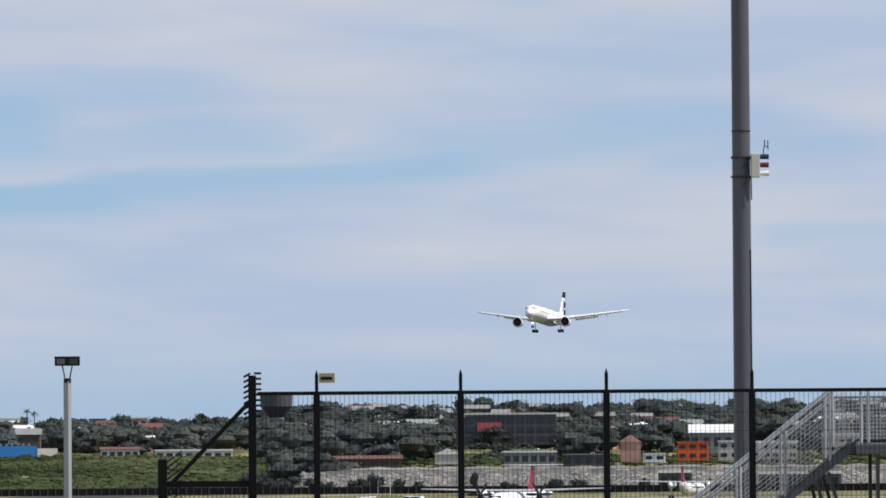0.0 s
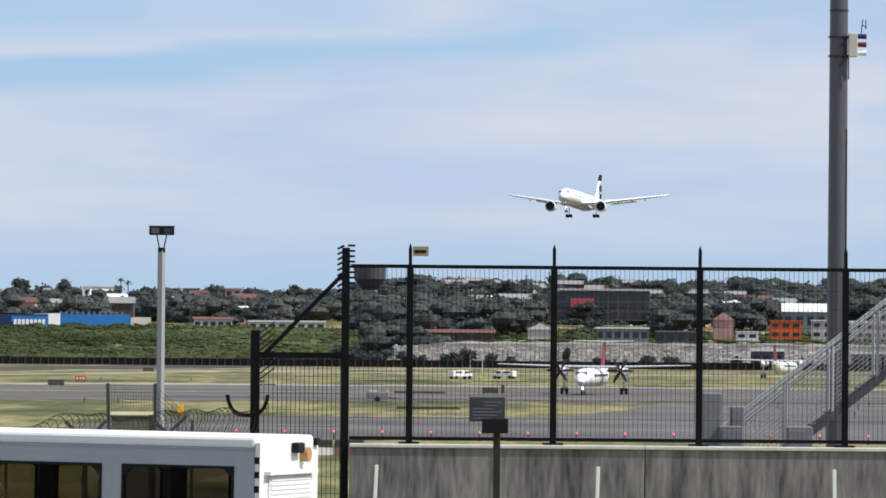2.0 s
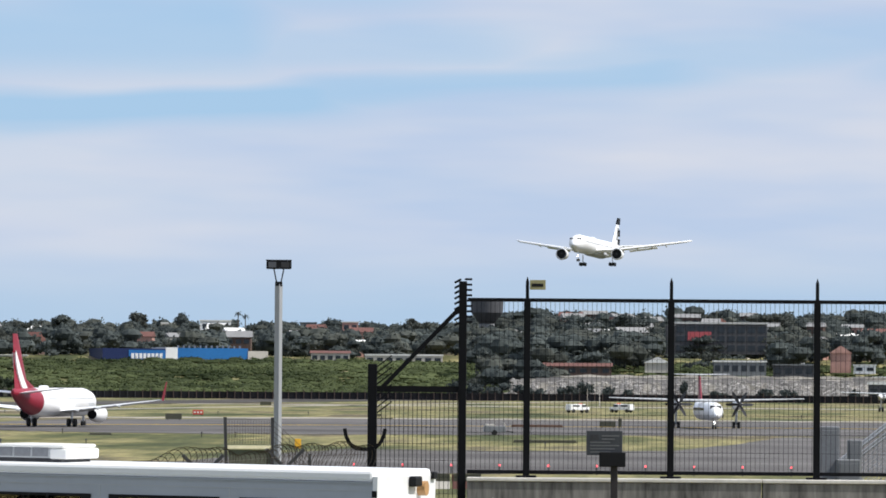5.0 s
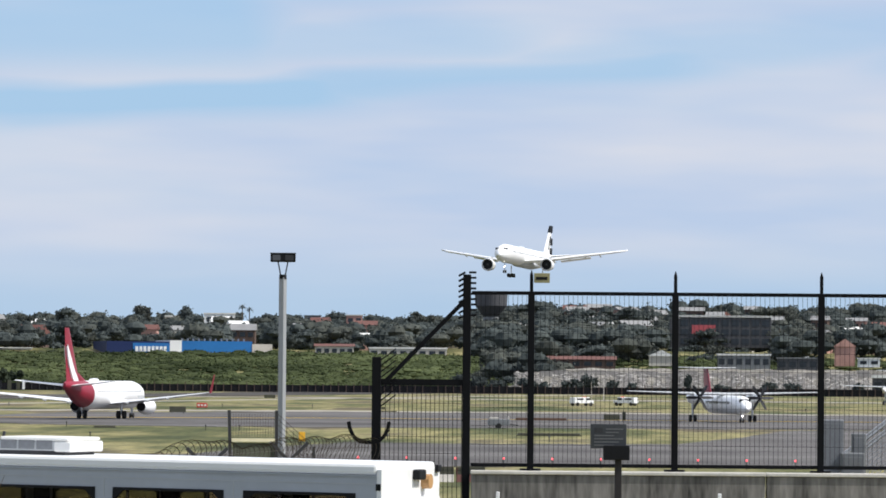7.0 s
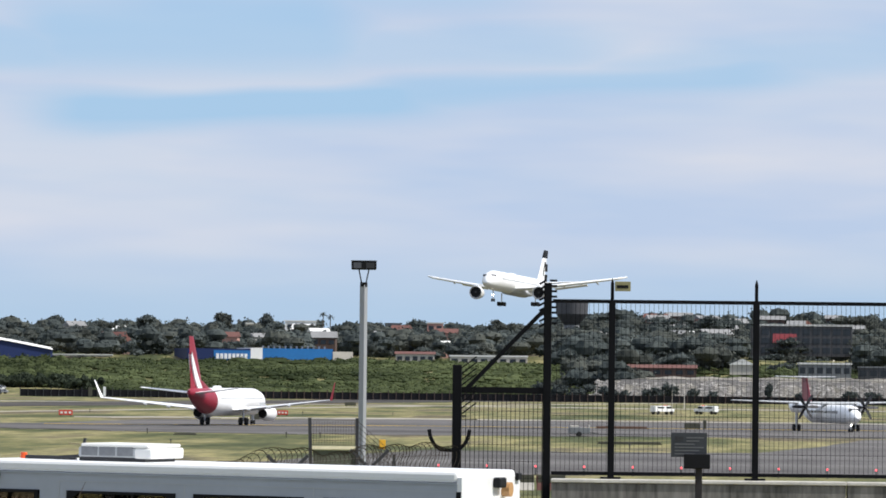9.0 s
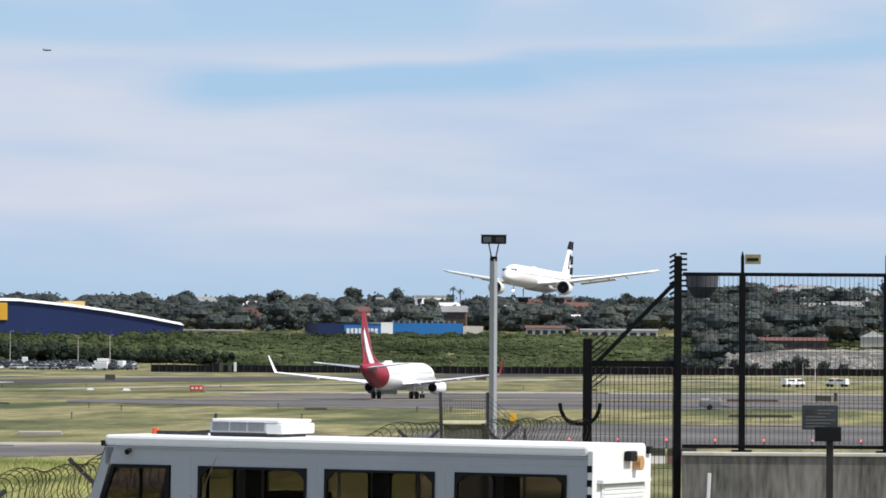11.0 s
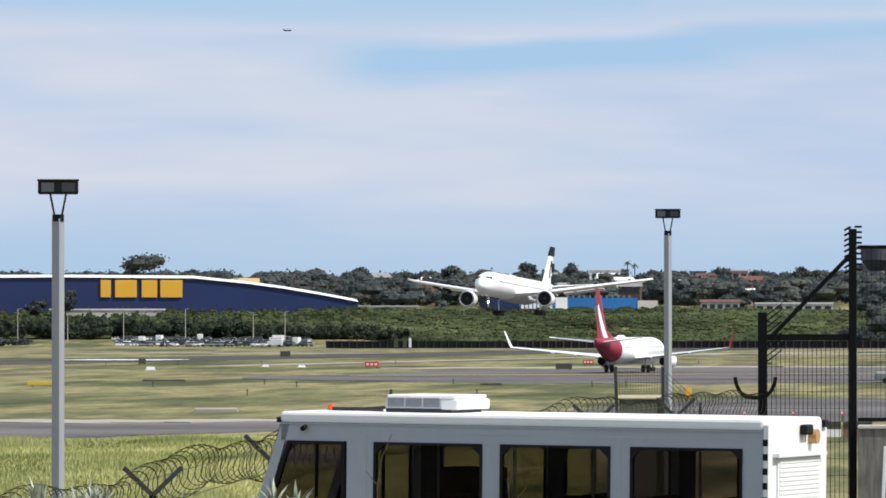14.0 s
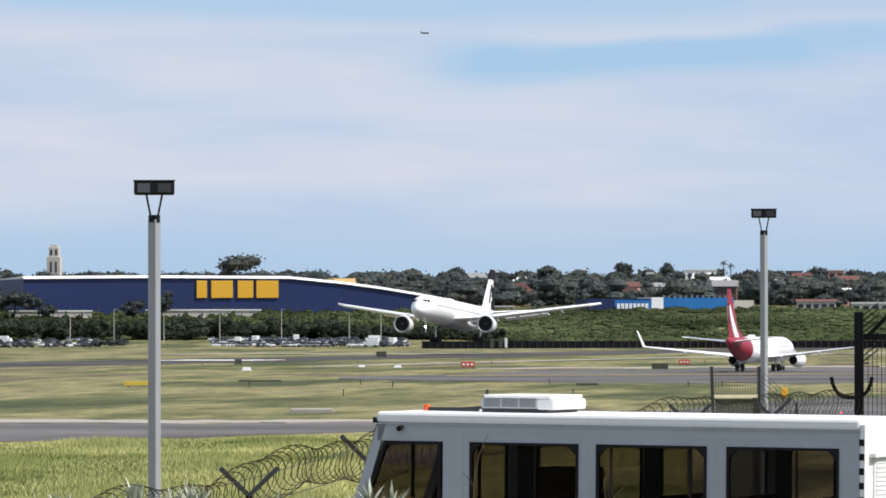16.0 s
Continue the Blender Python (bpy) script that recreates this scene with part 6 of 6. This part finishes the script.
def edge_walls():
    t = thing("boundary_fence", pose(0, 0, 0), "long dark mesh-covered boundary fence of the airfield", "fence", kind="structure")
    n = 60
    for i in range(n):
        a, b = P(-104 + 230 * i / n, 1800), P(-104 + 230 * (i + 1) / n, 1800)
        bm = bmesh.new()
        bar(bm, (a.x, a.y, 1.05), (b.x, b.y, 1.05), 0.3, 2.2)
        part("panel", bm, FENCE_NET, t)
        for q in range(3):
            e = a.lerp(b, q / 3)
            part("post", B(e.x - 0.12, e.x + 0.12, e.y - 0.4, e.y - 0.2, 0, 2.5 if (i * 3 + q) % 4 else 2.9), RUST_POST if i > 8 else DARK_STEEL, t)
    rng = np.random.default_rng(33)
    # a rough pale bank of broken concrete, with a low wall along its crest
    v, f = [], []
    for i in range(15000):
        a, u = rng.uniform(-8, 96), rng.random()
        p = P(a, 1972 + 40 * u)
        z = 0.6 + 5.2 * u + 0.5 * math.sin(a * 0.7) + 0.3 * math.sin(a * 2.9)
        if rng.random() < 0.25 * (1 + math.sin(a * 1.3 + u * 5)):
            continue
        k, r = len(v), rng.uniform(0.12, 0.45)
        sx, sy, sz = r * rng.uniform(0.7, 2.2), r, r * rng.uniform(0.4, 0.9)
        for dx, dy, dz in [(i1, i2, i3) for i1 in (-1, 1) for i2 in (-1, 1) for i3 in (-1, 1)]:
            v.append((p.x + dx * sx + rng.normal(0, 0.15), p.y + dy * sy, z + dz * sz + rng.normal(0, 0.1)))
        f.extend(tuple(k + q for q in face) for face in ((0, 1, 3, 2), (4, 6, 7, 5), (0, 4, 5, 1), (2, 3, 7, 6), (0, 2, 6, 4), (1, 5, 7, 3)))
    tagged(raw("rubble_bank", v, f, RUBBLE), "pale broken concrete and gravel on a rough bank", "rubble", kind="stuff")
    v, f = [], []
    n = 120
    for i in range(n + 1):
        a = -10 + 150 * i / n
        for d, z in ((1968, -0.2), (1985, 1.9), (2003, 4.6), (2018, 5.6), (2060, 6.4), (2120, 8.0)):
            p = P(a, d)
            low = max(0.15, height(p.x, p.y) + 0.3)
            edge = smooth(-10, -5, a)
            v.append((p.x, p.y, low + (max(low, z) - low) * edge + 0.25 * math.sin(a * 1.1 + d)))
    for i in range(n):
        for q in range(5):
            f.append((i * 6 + q, i * 6 + q + 1, i * 6 + q + 7, i * 6 + q + 6))
    tagged(raw("bank", v, f, EARTH), "dull grey-brown earth bank behind the airfield", "bank", kind="structure")
    w = thing("sound_wall", pose(0, 0, 0), "low pale precast concrete wall along the crest of the bank", "wall", kind="structure")
    for i in range(44):
        a, b = P(-4 + 2.2 * i, 2016), P(-4 + 2.2 * (i + 1), 2016)
        top = 6.9 + 0.35 * math.sin(i * 1.9) + (0.5 if i % 7 == 3 else 0)
        bm = bmesh.new()
        bar(bm, (a.x + 0.05, a.y, 4.6 + (top - 4.6) / 2), (b.x - 0.05, b.y, 4.6 + (top - 4.6) / 2), 0.5, top - 4.6)
        part("panel", bm, NOISE_WALL, w)
    rng = np.random.default_rng(21)
    for k, (a, h, ww) in enumerate(((-7, 6, 8), (-4, 5, 6), (1.5, 6.5, 7), (4.5, 7, 6), (8, 5, 6), (20.5, 7.5, 4), (11, 4, 5), (34, 5, 6), (38.5, 4.5, 6), (49, 4.5, 6), (-10.5, 7, 9), (-14, 8, 9), (-17.5, 7, 9), (27, 4, 6))):
        p = P(a, 1962)
        g = thing("bush", pose(p.x, p.y, 0.0), "dark rounded bush before the pale wall", "bush", group="bushes along the wall")
        part("stem", T((0, 0, -0.2), (0, 0, h * 0.5), 0.15, 0.08, 6), BARK, g)
        v, f = [], []
        for q in range(4):
            ox = rng.normal(0, ww * 0.18)
            r = (ww * 0.3, ww * 0.3, h * 0.25)
            c = (ox, rng.normal(0, 0.5), h * rng.uniform(0.3, 0.65))
            blob(v, f, c, tuple(0.75 * x for x in r), rng)
            leaves(v, f, c, r, 70, 0.4, rng)
        raw("leaves", v, f, LEAF_HAZED, g)


edge_walls()


def mound_bush():
    p = P(-156, 1895)
    g = thing("bush", pose(p.x, p.y, height(p.x, p.y)), "dark spreading bush before the parked cars", "bush")
    part("stem", T((0, 0, -0.2), (0, 0, 1.4), 0.15, 0.08, 6), BARK, g)
    v, f = [], []
    rng = np.random.default_rng(5)
    for q in range(7):
        c = (rng.normal(0, 2.2), rng.normal(0, 0.6), rng.uniform(0.9, 1.9))
        blob(v, f, c, (1.4, 1.2, 0.8), rng)
        leaves(v, f, c, (1.8, 1.5, 1.0), 70, 0.35, rng)
    raw("leaves", v, f, LEAF_HAZED, g)


mound_bush()


# ---- vehicles and small things of the airfield ----
def car_proto(name, m, material, label, group=""):
    t = thing(name, m, label, "car", group)
    bm = loft(bmesh.new(), [(2.15, 0, 0.62, 0.7, 0.22), (2.0, 0, 0.65, 0.84, 0.32), (-2.0, 0, 0.68, 0.85, 0.34), (-2.15, 0, 0.68, 0.75, 0.25)], 12, power=5)
    part("body", bm, material, t)
    bm = loft(bmesh.new(), [(1.0, 0, 0.95, 0.72, 0.05), (0.4, 0, 1.2, 0.68, 0.26), (-1.2, 0, 1.2, 0.68, 0.28), (-1.75, 0, 0.98, 0.72, 0.06)], 12, power=5)
    part("cabin", bm, GLASS_DARK, t, "dark glazed cabin")
    part("roof", B(-1.2, 0.4, -0.6, 0.6, 1.46, 1.5), material, t)
    for x in (-1.3, 1.35):
        for y in (-0.78, 0.78):
            part("wheel", T((x, y - 0.1, 0.31), (x, y + 0.1, 0.31), 0.31, 0.31, 12), TYRE, t)
    return t


CAR_SILVER = mat("silver_car_paint", (0.30, 0.31, 0.33), 0.3, 0.4, var=0.05)
CAR_DARK = mat("dark_car_paint", (0.03, 0.035, 0.045), 0.3, var=0.1)
rnd = random.Random(3)
protos = [car_proto("car", pose(-300, 1952, 0.1), m, l, "cars parked at the boundary") for m, l in
          ((WHITE, "white parked car at the airfield boundary"), (CAR_SILVER, "silver parked car at the airfield boundary"), (CAR_DARK, "dark parked car at the airfield boundary"))]
def box_van():
    t = thing("van", pose(-340, 1952, 0.1), "white parked delivery van at the airfield boundary", "van", "vans parked at the boundary")
    part("body", B(-2.6, 1.4, -0.95, 0.95, 0.4, 2.5, bevel=0.15), WHITE, t)
    part("cab", B(1.3, 2.4, -0.92, 0.92, 0.4, 1.8, bevel=0.25), WHITE, t)
    part("windscreen", B(1.5, 2.3, -0.8, 0.8, 1.2, 1.85, bevel=0.1), GLASS_DARK, t)
    for x in (-1.6, 1.6):
        for y in (-0.85, 0.85):
            part("wheel", T((x, y - 0.12, 0.36), (x, y + 0.12, 0.36), 0.36, 0.36, 12), TYRE, t)
    return t


protos.append(box_van())
for k in range(285):
    a = rnd.uniform(-139.5, -107) if k < 225 else rnd.uniform(-177, -158)
    d = rnd.choice((1912, 1930, 1946, 1960, 1974, 1988, 2000))
    p = P(a, d)
    copy_thing(protos[3 if k % 40 == 0 else rnd.choice((0, 0, 1, 1, 1, 2, 2, 2, 2))], pose(p.x, p.y, height(p.x, p.y), 0, 0, rnd.choice((0, 90, 80, 100, 180)) + rnd.uniform(-12, 12)))
q = P(-178, 1955)
for k, o in enumerate(protos):
    o.matrix_basis = pose(q.x - 6 * k, q.y, height(q.x, q.y))


def ute(a, d, turn):
    p = P(a, d)
    t = thing("utility_truck", pose(p.x, p.y, 0.0, 0, 0, turn), "white utility truck standing on the grass", "truck")
    part("body", B(-2.5, 0.2, -0.9, 0.9, 0.55, 1.15, bevel=0.06), WHITE, t)
    part("bonnet", B(1.4, 2.5, -0.88, 0.88, 0.55, 1.15, bevel=0.1), WHITE, t)
    part("cab", B(0.2, 1.5, -0.88, 0.88, 0.55, 1.8, bevel=0.1), WHITE, t)
    part("cab_window", B(0.4, 1.55, -0.9, 0.9, 1.2, 1.65, bevel=0.05), GLASS_DARK, t)
    part("canopy", B(-2.45, 0.22, -0.86, 0.86, 1.15, 1.76, bevel=0.08), WHITE, t)
    part("canopy_window", B(-1.9, -0.2, -0.88, 0.88, 1.25, 1.6, bevel=0.04), GLASS_DARK, t)
    part("beacon", B(0.6, 0.9, -0.5, 0.5, 1.8, 1.95), LIGHTBAND, t)
    for x in (-1.7, 1.75):
        for y in (-0.82, 0.82):
            part("wheel", T((x, y - 0.12, 0.38), (x, y + 0.12, 0.38), 0.38, 0.38, 14), TYRE, t)


ute(3.04, 1232, 38), ute(10.39, 1249, 150)


def mast_pair():
    for a, d, h in ((4.63, 1436, 4.6), (6.70, 1469, 5.2)):
        p = P(a, d)
        t = thing("thin_mast", pose(p.x, p.y, 0), "thin pale mast on the airfield grass", "mast")
        part("pole", T((0, 0, 0), (0, 0, h), 0.1, 0.06, 8), RENDER_PALE, t)
        part("foot", B(-0.3, 0.3, -0.3, 0.3, 0, 0.12), CONCRETE, t)


mast_pair()


def field_sign(a, d, w, h, material, label, name="airfield_sign"):
    p = P(a, d)
    t = thing(name, pose(p.x, p.y, 0, 0, 0, -a * 0.0573), label, "sign")
    part("board", B(-w / 2, w / 2, -0.12, 0.12, 0.25, 0.25 + h, bevel=0.03), material, t)
    for x in (-w * 0.35, w * 0.35):
        part("leg", B(x - 0.05, x + 0.05, -0.05, 0.05, 0, 0.26), DARK_STEEL, t)
    if material is SIGN_RED:
        for k in range(3):
            x = -w * 0.3 + w * 0.3 * k
            part("text_bar", B(x - w * 0.09, x + w * 0.09, -0.13, -0.115, 0.25 + h * 0.3, 0.25 + h * 0.7), MARKING, t)


SIGN_RED = mat("red_sign", (0.55, 0.05, 0.03), 0.5, var=0.05)
SIGN_DARK = mat("dark_olive_sign", (0.06, 0.06, 0.04), 0.7, var=0.2)
SIGN_YELLOW = mat("yellow_sign", (0.60, 0.42, 0.04), 0.6, var=0.1)
for g, w, h, m, l in (((-96.42, 999), 2.3, 0.85, SIGN_RED, "red lit runway sign with white bars"),
                      ((-60.30, 1060), 1.9, 0.8, SIGN_RED, "red lit runway sign with white bars"),
                      ((-49.01, 1402), 2.6, 0.8, SIGN_DARK, "dark back of an airfield sign"), ((-110.84, 1300), 2.2, 1.2, SIGN_DARK, "dark back of an airfield sign"),
                      ((-64.35, 949), 2.6, 0.9, SIGN_DARK, "dark back of an airfield sign"),
                      ((-134.72, 1073), 1.3, 0.9, SIGN_DARK, "dark small airfield box on legs"), ((-150.88, 707), 4.2, 0.45, SIGN_YELLOW, "low yellow airfield board"),
                      ((8.06, 865), 2.3, 0.8, SIGN_DARK, "dark olive airfield board"), ((10.13, 868), 0.5, 1.2, SIGN_DARK, "dark upright airfield marker board"),
                      ((-92.38, 1789), 1.2, 2.6, SIGN_DARK, "dark tall airfield cabinet on legs"), ((-90.87, 1792), 1.0, 2.6, SIGN_DARK, "dark tall airfield cabinet on legs"),
                      ((-90.02, 1793), 0.8, 2.8, WHITE, "white tall airfield cabinet on legs"), ((-30.89, 1063), 2.4, 0.3, SIGN_DARK, "low dark airfield board")):
    field_sign(*g, w, h, m, l)


def slab(a, d, w, dep, h, material, label, name="concrete_pit"):
    p = P(a, d)
    t = thing(name, pose(p.x, p.y, 0, 0, 0, -a * 0.0573), label, "pit cover")
    part("cover", B(-w / 2, w / 2, -dep / 2, dep / 2, 0, h, bevel=0.04), material, t)
    part("rim", B(-w / 2 - 0.15, w / 2 + 0.15, -dep / 2 - 0.15, dep / 2 + 0.15, 0, h * 0.35), material, t)


BROWN = mat("brown_timber", (0.12, 0.07, 0.045), 0.85, var=0.25)
for g, w, dep, h, m, l in (((-122.44, 507), 3.6, 6, 0.3, PALE_EDGE, "pale flat concrete pit cover in the grass"), ((-133.31, 958), 1.3, 1, 0.55, WHITE, "white low marker block"),
                           ((-108.10, 1019), 1.1, 1, 0.4, WHITE, "white low marker block"), ((-3.71, 871), 7.4, 0.5, 0.42, BROWN, "long brown timber kerb in the grass"),
                           ((-2.37, 673), 7.0, 0.5, 0.32, SIGN_DARK, "long dark drain edge in the grass"), ((-131.11, 773), 5.4, 0.5, 0.25, SIGN_DARK, "long dark drain edge in the grass"),
                           ((-76.51, 724), 2.6, 0.5, 0.25, SIGN_DARK, "dark drain edge in the grass"), ((77.8, 493), 3.4, 0.5, 0.7, BROWN, "brown timber baulk on the grass"),
                           ((72.20, 744), 4.2, 1, 0.25, PALE_EDGE, "pale kerb by the taxiway"), ((-29.37, 1014), 3.2, 0.5, 0.25, SIGN_DARK, "dark drain edge in the grass"),
                           ((-114.13, 1031), 1.0, 1, 0.35, WHITE, "white low marker block")):
    slab(*g, w, dep, h, m, l)


def trailer():
    p = P(-10.58, 756)
    t = thing("light_trailer", pose(p.x, p.y, 0, 0, 0, 5), "grey mobile generator trailer on the grass", "trailer")
    part("body", B(-1.5, 1.2, -0.7, 0.7, 0.4, 1.15, bevel=0.06), SHED_GREY, t)
    part("hood", B(-1.3, -0.2, -0.6, 0.6, 1.15, 1.4, bevel=0.05), RENDER_PALE, t)
    part("drawbar", bar(bmesh.new(), (1.2, 0, 0.5), (2.3, 0, 0.4), 0.1), DARK_STEEL, t)
    part("end_post", B(1.0, 1.15, -0.6, 0.6, 0.4, 1.5), RENDER_PALE, t)
    for y in (-0.7, 0.7):
        part("wheel", T((-0.2, y - 0.1, 0.33), (-0.2, y + 0.1, 0.33), 0.33, 0.33, 12), TYRE, t)


trailer()


def tow_tug():
    p = P(86.0, 893)
    t = thing("tow_tug", pose(p.x, p.y, 0.06, 0, 0, 20), "red aircraft tow tug with a white cab on the taxiway", "tug")
    part("body", B(-1.6, 1.6, -0.9, 0.9, 0.45, 1.25, bevel=0.1), RED, t)
    cab = part("cab", B(-0.9, 0.7, -0.85, 0.85, 1.25, 2.05, bevel=0.1), WHITE, t)
    part("cab_window", B(-0.75, 0.55, -0.87, 0.87, 1.4, 1.85, bevel=0.04), GLASS_DARK, cab)
    for x in (-1.0, 1.0):
        for y in (-0.8, 0.8):
            part("wheel", T((x, y - 0.15, 0.42), (x, y + 0.15, 0.42), 0.42, 0.42, 14), TYRE, t)


tow_tug()


def markers():
    for k in range(16):
        p = P(-34.2 + 8.1 * k, 452)
        t = thing("warning_lamp", pose(p.x, p.y, 0.06), "small red warning lamp on a low stand", "warning lamp", group="warning lamps along the taxiway")
        part("stand", T((0, 0, 0), (0, 0, 0.62), 0.05, 0.03, 8), DARK_STEEL, t)
        part("lamp", T((0, 0, 0.62), (0, 0, 0.76), 0.07, 0.055, 12), RED_LAMP, t, "red lit lens")
    for k in range(4):
        p = P(-31 + 5.2 * k, 396)
        t = thing("plastic_barrier", pose(p.x, p.y, 0, 0, 0, -(-31 + 5.2 * k) * 0.0573), "dull red plastic works barrier with netting" if k % 2 else "pale plastic works barrier with netting", "barrier", group="works barriers")
        m = TERRACOTTA if k % 2 else RENDER_PALE
        bm = bmesh.new()
        vs = [bm.verts.new((x, y, z)) for x in (-0.95, 0.95) for y, z in ((-0.28, 0), (0.28, 0), (0.1, 0.5), (-0.1, 0.5))]
        for qd in ((0, 1, 2, 3), (7, 6, 5, 4), (0, 4, 5, 1), (1, 5, 6, 2), (2, 6, 7, 3), (3, 7, 4, 0)):
            bm.faces.new([vs[i] for i in qd])
        part("block", bm, m, t)
        part("netting", B(-0.95, 0.95, -0.02, 0.02, 0.5, 1.0), SIGN_DARK, t, "dark netting strip")
        part("red_post", B(-0.98, -0.86, -0.06, 0.06, 0.5, 0.95), TERRACOTTA, t)
    for k in range(26):
        a, d = random.Random(k).uniform(-175, 80), random.Random(k + 500).choice((705, 735, 1060, 1100, 620))
        p = P(a, d)
        t = thing("edge_light", pose(p.x, p.y, 0.0), "tiny dark taxiway edge light in the grass", "edge light", group="taxiway edge lights")
        part("stem", T((0, 0, 0), (0, 0, 0.5), 0.06, 0.06, 6), SIGN_DARK, t)
        part("cap", T((0, 0, 0.5), (0, 0, 0.68), 0.12, 0.06, 8), DARK_STEEL, t)


markers()


def car_park_poles():
    for k in range(8):
        p = P(-176 + 9.3 * k + (4 * k * k) % 7, 1985)
        t = thing("car_park_lamp", pose(p.x, p.y, height(p.x, p.y)), "thin pale car park lamp column", "lamp column", group="car park lamps")
        part("column", T((0, 0, 0), (0, 0, 9.0 + (k % 3)), 0.14, 0.08, 8), RENDER_PALE, t)
        part("arm", bar(bmesh.new(), (0, 0, 8.9 + (k % 3)), (1.2, 0, 9.1 + (k % 3)), 0.12), RENDER_PALE, t)


car_park_poles()


# long grass beyond the fence, in tufts
def tall_grass():
    rng = np.random.default_rng(17)
    m = mat("tall_grass_blades", (0.115, 0.190, 0.038), 0.85, var=0.35, scale=0.045, fine=0.25, col2=(0.41, 0.40, 0.17), rand=0.18, spec=0.1)
    v, f = [], []
    n = 75000
    a = rng.uniform(-182, -60, n)
    d = rng.uniform(185, 335, n)
    d = np.where(a < -60, 185 + (d - 185) * (1.25 + 0.25 * (a + 182) / 122), d)
    h = rng.uniform(0.18, 0.5, n) * (0.8 + 0.4 * np.sin(a * 0.21) * np.cos(d * 0.06))
    x, y = d * np.sin(a / 1000), d * np.cos(a / 1000)
    for i in range(n):
        for j in range(2):
            w = rng.uniform(0.02, 0.05)
            lx, ly = rng.normal(0, 0.12, 2)
            ox = rng.normal(0, 0.3)
            k = len(v)
            v.extend(((x[i] + ox - w, y[i], -0.05), (x[i] + ox + w, y[i] + 0.03, -0.05), (x[i] + ox + lx, y[i] + ly, h[i])))
            f.append((k, k + 1, k + 2))
    tagged(raw("tall_grass", v, f, m), "long yellow-green grass in tufts", "grass", kind="stuff")


tall_grass()

house(54.2, 1890, 10.5, 5.6, 0.9, DARK_CLAD, ROOF_WHITE, "dark shed with a bright white flat roof", z=0, flat=True, cols=3, name="shed")
house(75, 1900, 26, 5.0, 0.8, DARK_CLAD, ROOF_WHITE, "long dark shed with a white flat roof", z=0, flat=True, cols=6, name="shed")


def tiled_hut():
    """A low hut behind the bus whose ribbed red roof shows over its wall."""
    t = thing("tiled_hut", pose(-2.3, 78.0, 3.68), "low hut with a ribbed bright red tiled roof behind the bus", "hut")
    part("wall", B(-1.7, 2.0, -0.2, 1.4, 0, 1.24), RENDER_PALE, t)
    tile = mat("bright_red_tiles", (0.52, 0.075, 0.05), 0.55, var=0.2, scale=2, fine=12)
    part("roof_deck", bar(bmesh.new(), (-1.85, 0.6, 1.3), (2.15, 0.6, 1.3), 1.9, 0.1), tile, t)
    for k in range(20):
        x = -1.8 + 0.2 * k
        part("roof_tile", tube(bmesh.new(), (x, -0.4, 1.31), (x, 1.6, 1.42), 0.07, 0.07, 10), tile, t)
    part("fascia", B(-1.85, 2.15, -0.4, -0.36, 1.14, 1.28), WHITE, t)


tiled_hut()


# ---- what moves ----
def motions():
    flight = [(t, Matrix.Translation((x, y, z)) @ Euler((0, 0, radians(h))).to_matrix().to_4x4() @ Euler((0, radians(-pt), 0)).to_matrix().to_4x4())
              for t, x, y, z, h, pt in ((0.0, 83.4, 2521.6, 71.1, -103.9, 2.4), (3.0, 40.6, 2309.4, 61.1, -103.4, 2.4), (4.5, 19.7, 2203.3, 56.1, -103.4, 2.0),
                                        (7.0, -13.2, 2026.6, 45.2, -103.7, 1.8), (9.0, -40.4, 1885.2, 36.3, -103.7, 1.8), (11.5, -75.6, 1708.4, 25.8, -102.6, 1.8),
                                        (14.0, -110.6, 1531.6, 16.2, -100.7, 2.4), (16.0, -140.5, 1424.0, 9.7, -98.8, 3.0))]
    walk(jet, flight)
    walk(taxi_jet, [(t, pose(P(a, d).x, P(a, d).y, 0.1, 0, 0, 78.5)) for t, a, d in
                    ((0.0, -104.5, 778), (3.5, -90.3, 808), (7.0, -76.7, 840), (9.0, -69.75, 858), (11.5, -61.4, 882), (14.0, -53.5, 905), (16.0, -47.8, 924))])
    walk(prop_plane, [(t, pose(x, y, 0.1, 0, 0, h)) for t, x, y, h in
                      ((0.0, 24.6, 886, -103), (1.5, 22.9, 880, -99.3), (3.0, 21.3, 875.5, -95.2), (4.0, 21.1, 873, -90.9), (7.0, 23.1, 869, -80), (9.0, 26.3, 866, -77), (12.0, 33, 858, -66), (16.0, 48, 845, -50))])
    for prop, way in zip([c for c in prop_plane.children if c.name.startswith("propeller")], (1, 1)):
        base = prop.location.copy()
        walk(prop, [(k * 0.25, pose(base.x, base.y, base.z, 60 * k * way)) for k in range(65)])
    walk(distant, [(t, pose(P(a, 4200).x, P(a, 4200).y, 7.5 + 4.2 * e, 0, 0, 0)) for t, a, e in ((0.0, -162, 51.3), (12.5, -116.1, 49.1), (14.5, -108.7, 48.8), (16.0, -103.5, 48.5))])


motions()
